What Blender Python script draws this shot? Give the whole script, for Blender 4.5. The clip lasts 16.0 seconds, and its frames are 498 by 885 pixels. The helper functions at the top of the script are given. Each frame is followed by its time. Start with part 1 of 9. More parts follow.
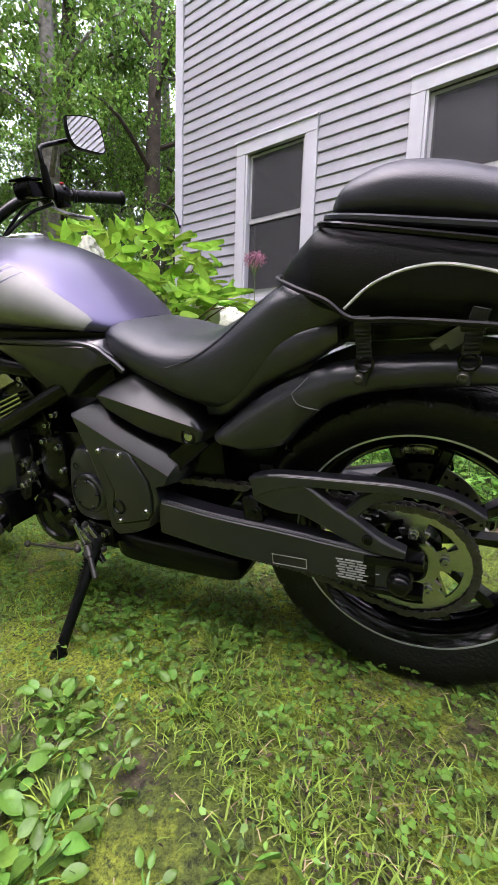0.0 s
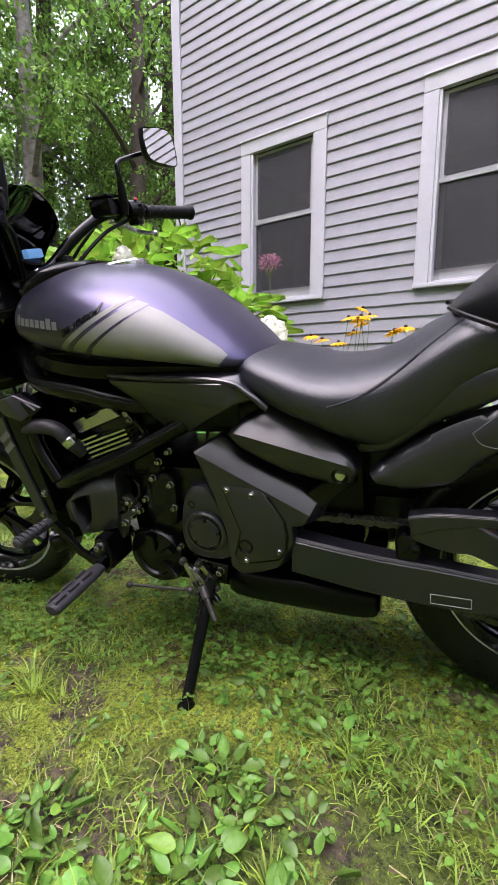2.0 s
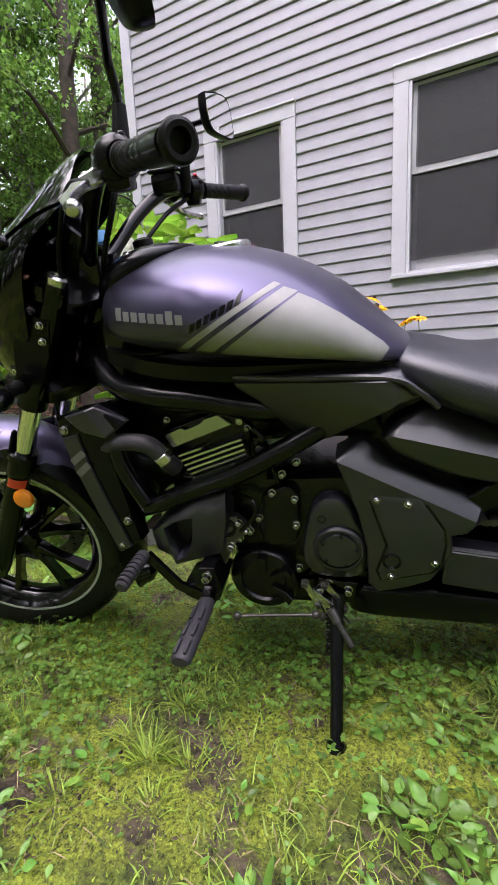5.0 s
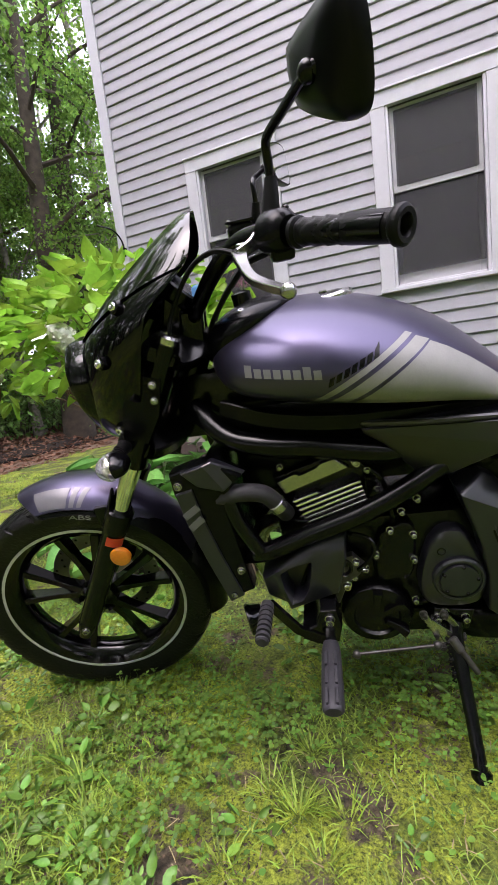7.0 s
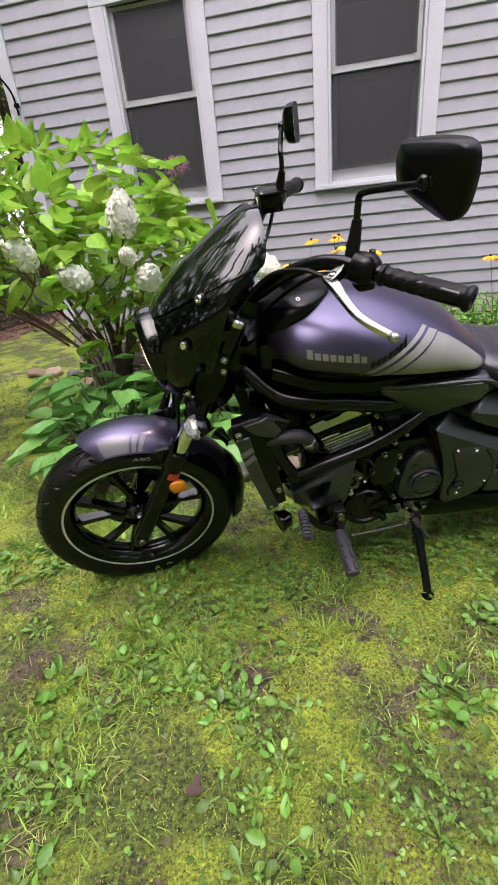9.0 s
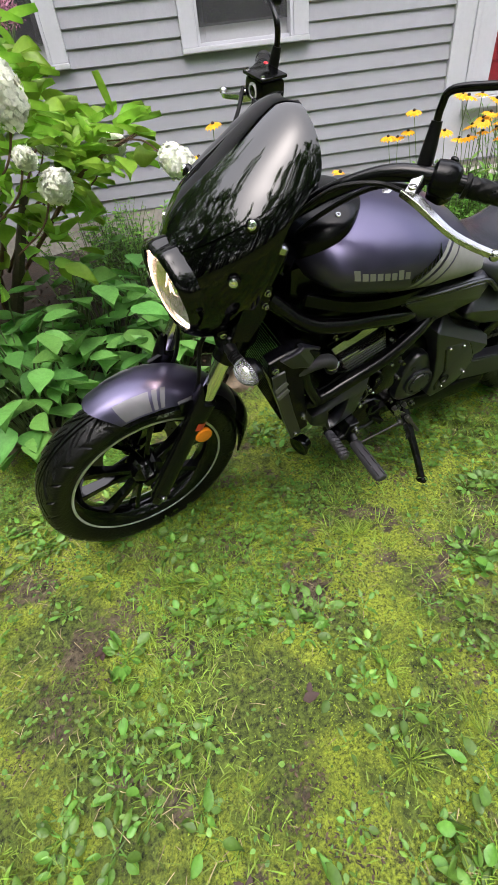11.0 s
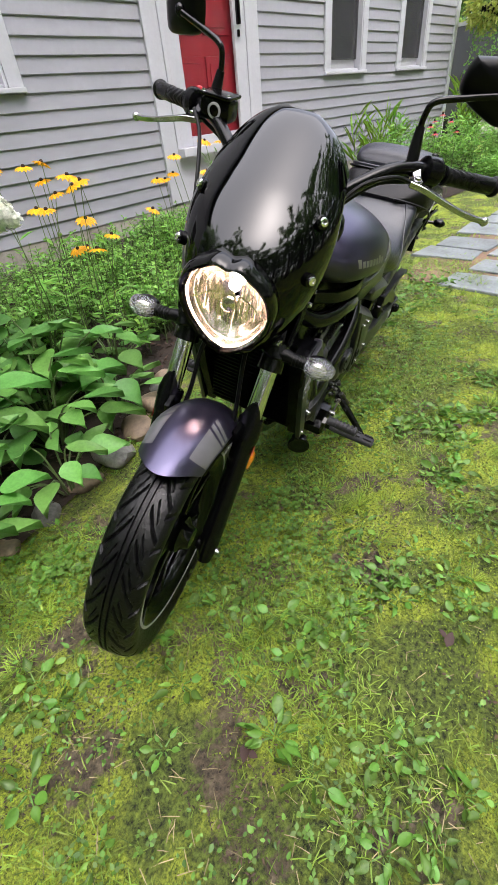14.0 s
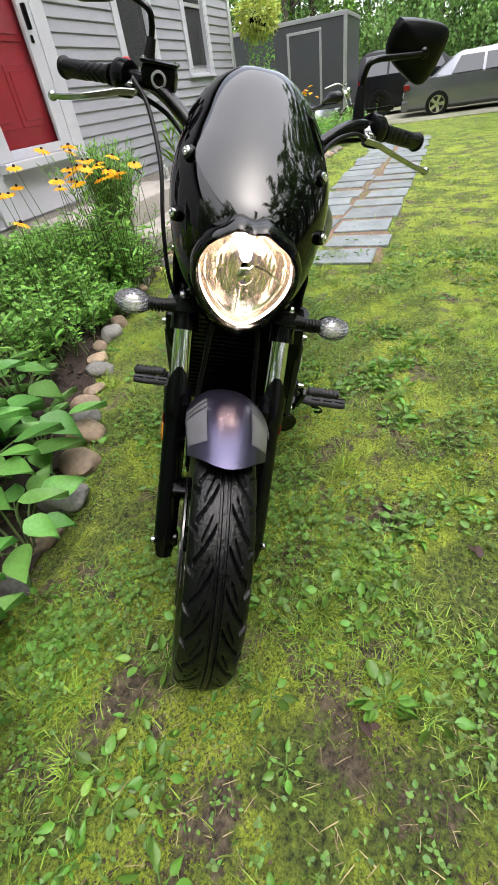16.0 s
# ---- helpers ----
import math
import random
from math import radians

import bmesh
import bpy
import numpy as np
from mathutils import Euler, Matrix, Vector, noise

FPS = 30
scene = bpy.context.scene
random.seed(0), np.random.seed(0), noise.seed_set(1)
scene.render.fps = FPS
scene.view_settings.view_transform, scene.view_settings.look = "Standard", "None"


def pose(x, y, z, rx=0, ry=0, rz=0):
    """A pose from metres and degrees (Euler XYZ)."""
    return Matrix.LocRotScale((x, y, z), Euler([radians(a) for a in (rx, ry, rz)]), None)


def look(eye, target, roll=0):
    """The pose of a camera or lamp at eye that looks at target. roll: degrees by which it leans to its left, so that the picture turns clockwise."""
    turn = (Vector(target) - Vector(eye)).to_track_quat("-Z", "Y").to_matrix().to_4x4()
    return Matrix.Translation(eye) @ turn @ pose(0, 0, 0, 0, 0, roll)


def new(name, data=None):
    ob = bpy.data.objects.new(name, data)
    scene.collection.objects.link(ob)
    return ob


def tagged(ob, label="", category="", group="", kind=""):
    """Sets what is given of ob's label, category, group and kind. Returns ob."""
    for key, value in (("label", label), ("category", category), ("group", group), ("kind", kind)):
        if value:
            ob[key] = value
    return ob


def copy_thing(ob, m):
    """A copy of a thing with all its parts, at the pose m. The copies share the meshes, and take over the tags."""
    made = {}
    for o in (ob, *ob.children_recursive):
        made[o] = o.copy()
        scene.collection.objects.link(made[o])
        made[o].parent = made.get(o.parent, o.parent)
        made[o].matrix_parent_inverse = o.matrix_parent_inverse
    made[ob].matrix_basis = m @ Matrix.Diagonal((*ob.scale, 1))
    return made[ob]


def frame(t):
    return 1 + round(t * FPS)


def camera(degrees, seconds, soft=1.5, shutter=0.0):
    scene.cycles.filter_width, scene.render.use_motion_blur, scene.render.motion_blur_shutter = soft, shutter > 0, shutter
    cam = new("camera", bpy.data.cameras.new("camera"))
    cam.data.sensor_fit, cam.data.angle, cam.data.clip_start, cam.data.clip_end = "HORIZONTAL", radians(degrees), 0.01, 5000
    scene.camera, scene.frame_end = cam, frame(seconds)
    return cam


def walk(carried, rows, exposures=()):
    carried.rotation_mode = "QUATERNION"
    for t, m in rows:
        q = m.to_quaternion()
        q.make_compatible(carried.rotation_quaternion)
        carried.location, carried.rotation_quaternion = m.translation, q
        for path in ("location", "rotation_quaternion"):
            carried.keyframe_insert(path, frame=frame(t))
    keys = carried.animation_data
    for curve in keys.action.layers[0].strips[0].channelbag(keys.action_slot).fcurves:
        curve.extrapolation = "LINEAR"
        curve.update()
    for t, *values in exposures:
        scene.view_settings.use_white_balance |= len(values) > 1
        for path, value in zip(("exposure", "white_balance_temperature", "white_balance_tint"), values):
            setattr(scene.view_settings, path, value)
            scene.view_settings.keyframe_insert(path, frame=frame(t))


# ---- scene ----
cam = camera(59.8, 16.0, 0.6)
PATH = [
    (0, (0.021, -0.001, 0.595), (-1.179, 1.569, 0.288), 1.8),
    (0.5, (-0.047, -0.033, 0.595), (-1.251, 1.534, 0.287), 1.6),
    (1, (-0.131, -0.068, 0.62), (-1.326, 1.504, 0.304), 1.3),
    (1.5, (-0.181, -0.094, 0.649), (-1.326, 1.516, 0.338), 1.1),
    (2, (-0.261, -0.14, 0.662), (-1.393, 1.476, 0.337), -0.0),
    (2.5, (-0.369, -0.19, 0.714), (-1.469, 1.445, 0.374), -0.6),
    (3, (-0.46, -0.243, 0.806), (-1.564, 1.387, 0.448), -1.3),
    (3.5, (-0.501, -0.305, 0.9), (-1.603, 1.322, 0.527), -2.3),
    (3.7, (-0.515, -0.315, 0.893), (-1.604, 1.318, 0.508), -2.6),
    (5.8, (-0.743, -0.193, 0.584), (-1.557, 1.608, 0.278), -2.4),
    (6, (-0.771, -0.211, 0.593), (-1.585, 1.593, 0.299), -2.5),
    (6.5, (-0.842, -0.264, 0.631), (-1.65, 1.543, 0.344), -3.3),
    (7, (-0.883, -0.342, 0.756), (-1.676, 1.47, 0.46), -6.8),
    (7.5, (-0.912, -0.415, 0.861), (-1.655, 1.398, 0.459), -7.5),
    (8, (-0.961, -0.487, 0.898), (-1.62, 1.317, 0.342), -7.6),
    (8.5, (-1.011, -0.539, 0.952), (-1.534, 1.273, 0.286), -6.4),
    (9, (-1.124, -0.61, 1.013), (-1.494, 1.157, 0.153), -5.8),
    (9.2, (-1.166, -0.643, 1.043), (-1.485, 1.092, 0.101), -5.3),
    (11.3, (-1.601, -0.516, 1.099), (-1.3, 0.985, -0.188), -8.2),
    (11.5, (-1.65, -0.51, 1.091), (-1.236, 0.966, -0.193), -8.5),
    (12, (-1.746, -0.489, 1.081), (-1.058, 0.895, -0.188), -4.7),
    (12.5, (-1.823, -0.433, 1.07), (-1.063, 0.938, -0.172), -3.6),
    (13, (-1.922, -0.347, 1.072), (-1.057, 0.982, -0.147), -5.4),
    (13.5, (-2.017, -0.265, 1.081), (-1.04, 0.981, -0.141), -5.2),
    (14, (-2.123, -0.206, 1.085), (-1.021, 0.93, -0.139), -6.2),
    (14.5, (-2.232, -0.128, 1.077), (-0.992, 0.837, -0.16), -6.8),
    (15, (-2.272, -0.075, 1.067), (-0.984, 0.818, -0.175), -7.6),
    (15.5, (-2.271, -0.004, 1.048), (-0.911, 0.759, -0.205), -8.5),
    (16, (-2.302, 0.102, 1.044), (-0.889, 0.763, -0.207), -9.3),
]
walk(cam, [(t, look(eye, target, roll)) for t, eye, target, roll in PATH],
     [(0.0, 2.76, 6390, 27), (3.7, 2.76, 6430, 27), (6.0, 2.72, 6480, 25), (9.2, 2.68, 6620, 24), (11.3, 2.62, 6600, 14), (13.5, 2.58, 6590, 16), (16.0, 2.5, 6620, 12)])

# ---- light ----
world = bpy.data.worlds.new("overcast_sky")
scene.world = world
world.use_nodes = True
_wt = world.node_tree
_sky = _wt.nodes.new("ShaderNodeTexSky")
_sky.sky_type = "NISHITA"
_sky.sun_disc = False
_sky.sun_elevation = radians(66)
_sky.sun_rotation = radians(200)
_sky.air_density, _sky.dust_density, _sky.ozone_density = 1.0, 2.0, 1.0
_soft = _wt.nodes.new("ShaderNodeHueSaturation")
_soft.inputs["Saturation"].default_value = 0.4
_wt.links.new(_sky.outputs[0], _soft.inputs["Color"])
_wt.links.new(_soft.outputs[0], _wt.nodes["Background"].inputs[0])
_wt.nodes["Background"].inputs[1].default_value = 0.15
sun_data = bpy.data.lights.new("sun", "SUN")
sun_data.energy, sun_data.angle, sun_data.color = 0.9, radians(120), (1.0, 0.97, 0.93)
sun = new("sun", sun_data)
sun.matrix_world = look((-3, -5, 12), (0, 0.6, 0))


# ---- materials ----
def mat(name, col, rough=0.5, metal=0.0, var=0.0, scale=8.0, bump=0.0, bscale=60.0, col2=None, coat=0.0, spec=0.5, rvar=0.0, isl=0.0, trans=0.0, ior=1.45, leaf=0.0, detail=6.0):
    """A principled material: two-scale colour noise between col and col2, noise relief, random shade per piece or island."""
    m = bpy.data.materials.new(name)
    m.use_nodes = True
    t = m.node_tree
    b = t.nodes["Principled BSDF"]
    b.inputs["Roughness"].default_value, b.inputs["Metallic"].default_value = rough, metal
    b.inputs["Coat Weight"].default_value, b.inputs["Specular IOR Level"].default_value = coat, spec
    b.inputs["Coat Roughness"].default_value = 0.06
    b.inputs["Transmission Weight"].default_value, b.inputs["IOR"].default_value = trans, ior
    tc = t.nodes.new("ShaderNodeTexCoord")
    c2 = col2 or tuple(min(1, c * (1 - var)) for c in col)
    out = None
    if var or col2:
        n1 = t.nodes.new("ShaderNodeTexNoise")
        n1.inputs["Scale"].default_value, n1.inputs["Detail"].default_value = scale, detail
        n2 = t.nodes.new("ShaderNodeTexNoise")
        n2.inputs["Scale"].default_value, n2.inputs["Detail"].default_value = scale * 9, 3
        t.links.new(tc.outputs["Object"], n1.inputs["Vector"])
        t.links.new(tc.outputs["Object"], n2.inputs["Vector"])
        av = t.nodes.new("ShaderNodeMath")
        av.operation = "MULTIPLY_ADD"
        av.inputs[1].default_value = 0.4
        t.links.new(n2.outputs["Fac"], av.inputs[0])
        sc = t.nodes.new("ShaderNodeMath")
        sc.operation = "MULTIPLY"
        sc.inputs[1].default_value = 0.6
        t.links.new(n1.outputs["Fac"], sc.inputs[0])
        t.links.new(sc.outputs[0], av.inputs[2])
        rp = t.nodes.new("ShaderNodeValToRGB")
        rp.color_ramp.elements[0].position, rp.color_ramp.elements[1].position = 0.36, 0.64
        rp.color_ramp.elements[0].color, rp.color_ramp.elements[1].color = (*c2, 1), (*col, 1)
        t.links.new(av.outputs[0], rp.inputs[0])
        out = rp.outputs[0]
        if rvar:
            rr = t.nodes.new("ShaderNodeMapRange")
            rr.inputs["To Min"].default_value, rr.inputs["To Max"].default_value = max(0.02, rough - rvar), rough + rvar
            t.links.new(av.outputs[0], rr.inputs["Value"])
            t.links.new(rr.outputs[0], b.inputs["Roughness"])
    if isl:
        g = t.nodes.new("ShaderNodeNewGeometry")
        oi = t.nodes.new("ShaderNodeObjectInfo")
        ad = t.nodes.new("ShaderNodeMath")
        ad.operation = "ADD"
        t.links.new(g.outputs["Random Per Island"], ad.inputs[0])
        t.links.new(oi.outputs["Random"], ad.inputs[1])
        fr = t.nodes.new("ShaderNodeMath")
        fr.operation = "FRACT"
        t.links.new(ad.outputs[0], fr.inputs[0])
        mr = t.nodes.new("ShaderNodeMapRange")
        mr.inputs["To Min"].default_value, mr.inputs["To Max"].default_value = 1 - isl, 1 + isl
        t.links.new(fr.outputs[0], mr.inputs["Value"])
        hs = t.nodes.new("ShaderNodeHueSaturation")
        t.links.new(mr.outputs[0], hs.inputs["Value"])
        if leaf:
            hr = t.nodes.new("ShaderNodeMapRange")
            hr.inputs["To Min"].default_value, hr.inputs["To Max"].default_value = 0.485, 0.515
            t.links.new(g.outputs["Random Per Island"], hr.inputs["Value"])
            t.links.new(hr.outputs[0], hs.inputs["Hue"])
        if out:
            t.links.new(out, hs.inputs["Color"])
        else:
            hs.inputs["Color"].default_value = (*col, 1)
        out = hs.outputs[0]
    if out:
        t.links.new(out, b.inputs["Base Color"])
    else:
        b.inputs["Base Color"].default_value = (*col, 1)
    if bump:
        nb = t.nodes.new("ShaderNodeTexNoise")
        nb.inputs["Scale"].default_value, nb.inputs["Detail"].default_value = bscale, 4
        t.links.new(tc.outputs["Object"], nb.inputs["Vector"])
        bp = t.nodes.new("ShaderNodeBump")
        bp.inputs["Strength"].default_value, bp.inputs["Distance"].default_value = bump, 0.004
        t.links.new(nb.outputs["Fac"], bp.inputs["Height"])
        t.links.new(bp.outputs[0], b.inputs["Normal"])
    if leaf:
        tr = t.nodes.new("ShaderNodeBsdfTranslucent")
        mx = t.nodes.new("ShaderNodeMixShader")
        mx.inputs[0].default_value = leaf
        if out:
            t.links.new(out, tr.inputs["Color"])
        t.links.new(b.outputs[0], mx.inputs[1])
        t.links.new(tr.outputs[0], mx.inputs[2])
        t.links.new(mx.outputs[0], t.nodes["Material Output"].inputs[0])
    return m


def glow(name, col, strength):
    m = mat(name, col, 0.4)
    b = m.node_tree.nodes["Principled BSDF"]
    b.inputs["Emission Color"].default_value, b.inputs["Emission Strength"].default_value = (*col, 1), strength
    return m


# motorcycle
PAINT = mat("violet_grey_metallic_paint", (0.076, 0.070, 0.118), 0.33, 0.9, 0.25, 900, 0.02, 1500, coat=0.12)
PANEL = mat("matte_graphite_decal", (0.225, 0.225, 0.214), 0.55, 0.35, 0.12, 40)
STRIPE = mat("light_grey_stripe", (0.14, 0.138, 0.152), 0.4, 0.4, 0.1, 60)
BADGE = mat("silver_badge", (0.22, 0.22, 0.225), 0.4, 0.6, 0.08, 80)
PLASTIC = mat("matte_black_plastic", (0.002, 0.002, 0.0028), 0.24, 0, 0.3, 12, 0.02, 900, rvar=0.03, spec=0.2)
COVER = mat("matte_graphite_plastic", (0.009, 0.009, 0.014), 0.3, 0, 0.2, 12, 0.05, 900, rvar=0.05, spec=0.8)
SATIN = mat("satin_black_metal", (0.0015, 0.0015, 0.002), 0.2, 0.0, 0.2, 14, 0, 500, rvar=0.02, spec=0.3)
DARKMETAL = mat("dark_engine_casting", (0.003, 0.003, 0.0035), 0.24, 0.1, 0.35, 20, 0.12, 260, rvar=0.07, spec=0.33)
GLOSS = mat("gloss_black_lacquer", (0.0006, 0.0006, 0.0008), 0.03, 0, 0, coat=0.3, spec=0.22)
RIMGLOSS = mat("gloss_black_wheel_lacquer", (0.0008, 0.0008, 0.001), 0.10, 0, 0, 20, spec=0.45)
SMOKED = mat("smoked_acrylic", (0.0006, 0.0006, 0.0008), 0.012, 0, 0, coat=0.45, spec=0.3)
CHROME = mat("polished_chrome", (0.78, 0.78, 0.77), 0.09, 1, 0.06, 30)
ALU = mat("brushed_aluminium", (0.50, 0.50, 0.49), 0.24, 1, 0.06, 40, 0, 300)
DISC = mat("brake_disc_steel", (0.16, 0.16, 0.16), 0.34, 1, 0.2, 50, rvar=0.08)
STEEL = mat("bare_steel", (0.42, 0.42, 0.42), 0.24, 1, 0.2, 50, rvar=0.06)
CHAINM = mat("oily_chain_steel", (0.10, 0.095, 0.09), 0.4, 0.8, 0.4, 90)
TYRE = mat("tyre_rubber", (0.003, 0.003, 0.0034), 0.33, 0, 0.5, 16, 0.45, 150, rvar=0.2, spec=0.34)
RUBBER = mat("grip_rubber", (0.003, 0.003, 0.0035), 0.4, 0, 0.3, 60, 0.2, 500, spec=0.2)
PEGRUB = mat("worn_grey_rubber", (0.022, 0.021, 0.026), 0.6, 0, 0.3, 60, 0.2, 400)
VINYL = mat("black_seat_vinyl", (0.008, 0.009, 0.016), 0.32, 0, 0.25, 30, 0.25, 700, rvar=0.07, spec=0.8)
BAGCLOTH = mat("black_bag_fabric", (0.0035, 0.003, 0.0045), 0.40, 0, 0.35, 40, 0.25, 900, spec=0.3)
BAGTOP = mat("black_bag_moulded_lid", (0.018, 0.018, 0.028), 0.36, 0, 0.3, 20, 0.15, 600, spec=0.55)
SEAMGREY = mat("grey_seam_edge", (0.16, 0.16, 0.17), 0.5, 0, 0.1, 60)
PIPING = mat("reflective_grey_piping", (0.5, 0.5, 0.5), 0.5, 0, 0.1, 60)
WEBBING = mat("black_nylon_webbing", (0.02, 0.02, 0.022), 0.7, 0, 0.3, 300, 0.6, 900)
RIMTAPE = mat("silver_rim_tape", (0.55, 0.55, 0.55), 0.35, 0.3, 0.1, 60)
AMBER = mat("amber_reflector", (0.75, 0.22, 0.01), 0.25, 0, 0.2, 200, 0.4, 600, coat=0.8)
REDTAG = mat("red_label", (0.55, 0.05, 0.02), 0.5, 0, 0.15, 80)
CLEARLENS = mat("clear_ribbed_lens", (0.82, 0.84, 0.86), 0.08, 0, 0, trans=0.88, ior=1.3)
HEADGLASS = mat("headlight_glass", (0.95, 0.96, 0.97), 0.02, 0, 0, trans=1.0, ior=1.2)
REFLECT = mat("headlight_reflector", (0.80, 0.72, 0.66), 0.19, 1, 0)
BULB = glow("lit_halogen_bulb", (1.0, 0.81, 0.66), 36.0)
GLOWRING = glow("emissive_reflector_edge", (1.0, 0.77, 0.58), 1.9)
LCD = glow("blue_display", (0.05, 0.13, 0.24), 0.25)
REDBUTTON = mat("red_switch", (0.6, 0.03, 0.04), 0.4)
MIRROR = mat("mirror_glass", (0.9, 0.9, 0.9), 0.01, 1)
LABELW = mat("printed_label", (0.3, 0.3, 0.3), 0.5)
REDLENS = mat("red_lens", (0.16, 0.005, 0.006), 0.15, 0, 0, coat=0.3)
# house
SIDING = mat("grey_painted_siding", (0.265, 0.263, 0.296), 0.55, 0, 0.10, 3, 0.25, 40, isl=0.03)
TRIM = mat("white_painted_trim", (0.43, 0.43, 0.472), 0.45, 0, 0.08, 5, 0.12, 60)
SASH = mat("grey_window_sash", (0.36, 0.36, 0.38), 0.45, 0, 0.10, 8)
ROOMDARK = mat("interior_shade_tone", (0.10, 0.095, 0.09), 0.9, 0, 0.2, 2)
REDDOOR = mat("red_painted_door", (0.20, 0.010, 0.017), 0.4, 0, 0.15, 5, 0.08, 60)
STORMGLASS = mat("storm_door_glass", (0.9, 0.92, 0.92), 0.02, 0, 0, trans=1.0, ior=1.1)
CONCRETE = mat("weathered_concrete", (0.34, 0.31, 0.28), 0.85, 0, 0.4, 4, 0.5, 50)
ROOFING = mat("dark_shingle", (0.07, 0.07, 0.075), 0.9, 0, 0.4, 6, 0.5, 40)
# ground and plants
SOIL = mat("dark_bark_mulch", (0.032, 0.020, 0.014), 0.95, 0, 0, 14, 0.9, 60, col2=(0.010, 0.007, 0.005))
STONE = mat("field_stone", (0.32, 0.23, 0.15), 0.75, 0, 0, 7, 0.6, 40, col2=(0.16, 0.12, 0.09), isl=0.3)
GREYSTONE = mat("grey_field_stone", (0.21, 0.20, 0.185), 0.75, 0, 0, 9, 0.6, 40, col2=(0.09, 0.085, 0.08), isl=0.3)
SLATE = mat("blue_grey_flagstone", (0.20, 0.225, 0.235), 0.65, 0, 0, 5, 0.4, 50, col2=(0.115, 0.13, 0.135), isl=0.15)
BARK = mat("tree_bark", (0.085, 0.066, 0.05), 0.95, 0, 0, 9, 1.0, 30, col2=(0.045, 0.036, 0.03))
GREYBARK = mat("pale_lichen_bark", (0.27, 0.25, 0.22), 0.95, 0, 0, 12, 1.0, 34, col2=(0.10, 0.09, 0.08))
STEM = mat("green_stem", (0.10, 0.15, 0.05), 0.6, 0, 0.3, 30)
WOODSTEM = mat("brown_twig", (0.13, 0.07, 0.045), 0.8, 0, 0.3, 40)
FOREST = mat("maple_leaf", (0.215, 0.405, 0.072), 0.5, 0, 0.6, 0.5, isl=0.55, leaf=0.52)
UNDER = mat("undergrowth_leaf", (0.16, 0.30, 0.075), 0.5, 0, 0.3, 1.2, isl=0.45, leaf=0.45)
BUSHLEAF = mat("hydrangea_leaf", (0.26, 0.47, 0.05), 0.45, 0, 0.25, 6, 0.15, 80, isl=0.35, leaf=0.4)
BIGLEAF = mat("broad_garden_leaf", (0.14, 0.34, 0.075), 0.42, 0, 0.3, 10, 0.4, 60, isl=0.3, leaf=0.32)
HERBLEAF = mat("fine_perennial_leaf", (0.20, 0.43, 0.075), 0.5, 0, 0.25, 6, isl=0.35, leaf=0.35)
GRASS = mat("lawn_blade", (0.255, 0.385, 0.048), 0.5, 0, 0.5, 1.6, isl=0.6, leaf=0.35)
WEED = mat("plantain_leaf", (0.13, 0.28, 0.04), 0.4, 0, 0.35, 14, 0.3, 120, isl=0.45, leaf=0.25)
CLOVER = mat("clover_leaf", (0.11, 0.225, 0.028), 0.5, 0, 0.25, 14, isl=0.4, leaf=0.3)
CREAM = mat("cream_hydrangea_petal", (0.86, 0.87, 0.76), 0.6, 0, 0.12, 20, isl=0.12, leaf=0.25)
YELLOW = mat("yellow_daisy_petal", (0.9, 0.47, 0.008), 0.5, 0, 0.15, 30, isl=0.15, leaf=0.25)
CONE = mat("dark_flower_cone", (0.03, 0.015, 0.01), 0.9)
PINK = mat("dusty_pink_floret", (0.42, 0.18, 0.26), 0.7, 0, 0.2, 30, isl=0.25, leaf=0.25)
CORAL = mat("coral_red_petal", (0.62, 0.10, 0.09), 0.6, 0, 0.2, 30, isl=0.2, leaf=0.2)
DRYLEAF = mat("dead_brown_leaf", (0.045, 0.022, 0.016), 0.7, 0, 0.3, 30)
CHIPS = mat("red_brown_wood_chip", (0.25, 0.13, 0.085), 0.9, 0, 0.3, 6, isl=0.45)
# yard objects
DIRT = mat("worn_brown_dirt", (0.22, 0.135, 0.09), 0.95, 0, 0, 3, 0.8, 40, col2=(0.11, 0.07, 0.05))
GRAVEL = mat("gravel_drive", (0.22, 0.20, 0.17), 0.95, 0, 0, 2, 0.8, 60, col2=(0.11, 0.13, 0.06))
TRAILERSKIN = mat("dark_grey_trailer_skin", (0.045, 0.047, 0.052), 0.4, 0.1, 0.12, 2)
TRAILERTRIM = mat("aluminium_trailer_trim", (0.42, 0.42, 0.43), 0.4, 0.8, 0.2, 20, 0.4, 120)
SILVERCAR = mat("silver_car_paint", (0.17, 0.175, 0.19), 0.25, 0.7, 0.06, 300, coat=0.8)
DARKCAR = mat("black_car_paint", (0.006, 0.006, 0.007), 0.25, 0.0, 0.1, 200, coat=0.1, spec=0.3)
CARGLASS = mat("tinted_car_glass", (0.02, 0.022, 0.025), 0.05, 0, 0, coat=0.5)


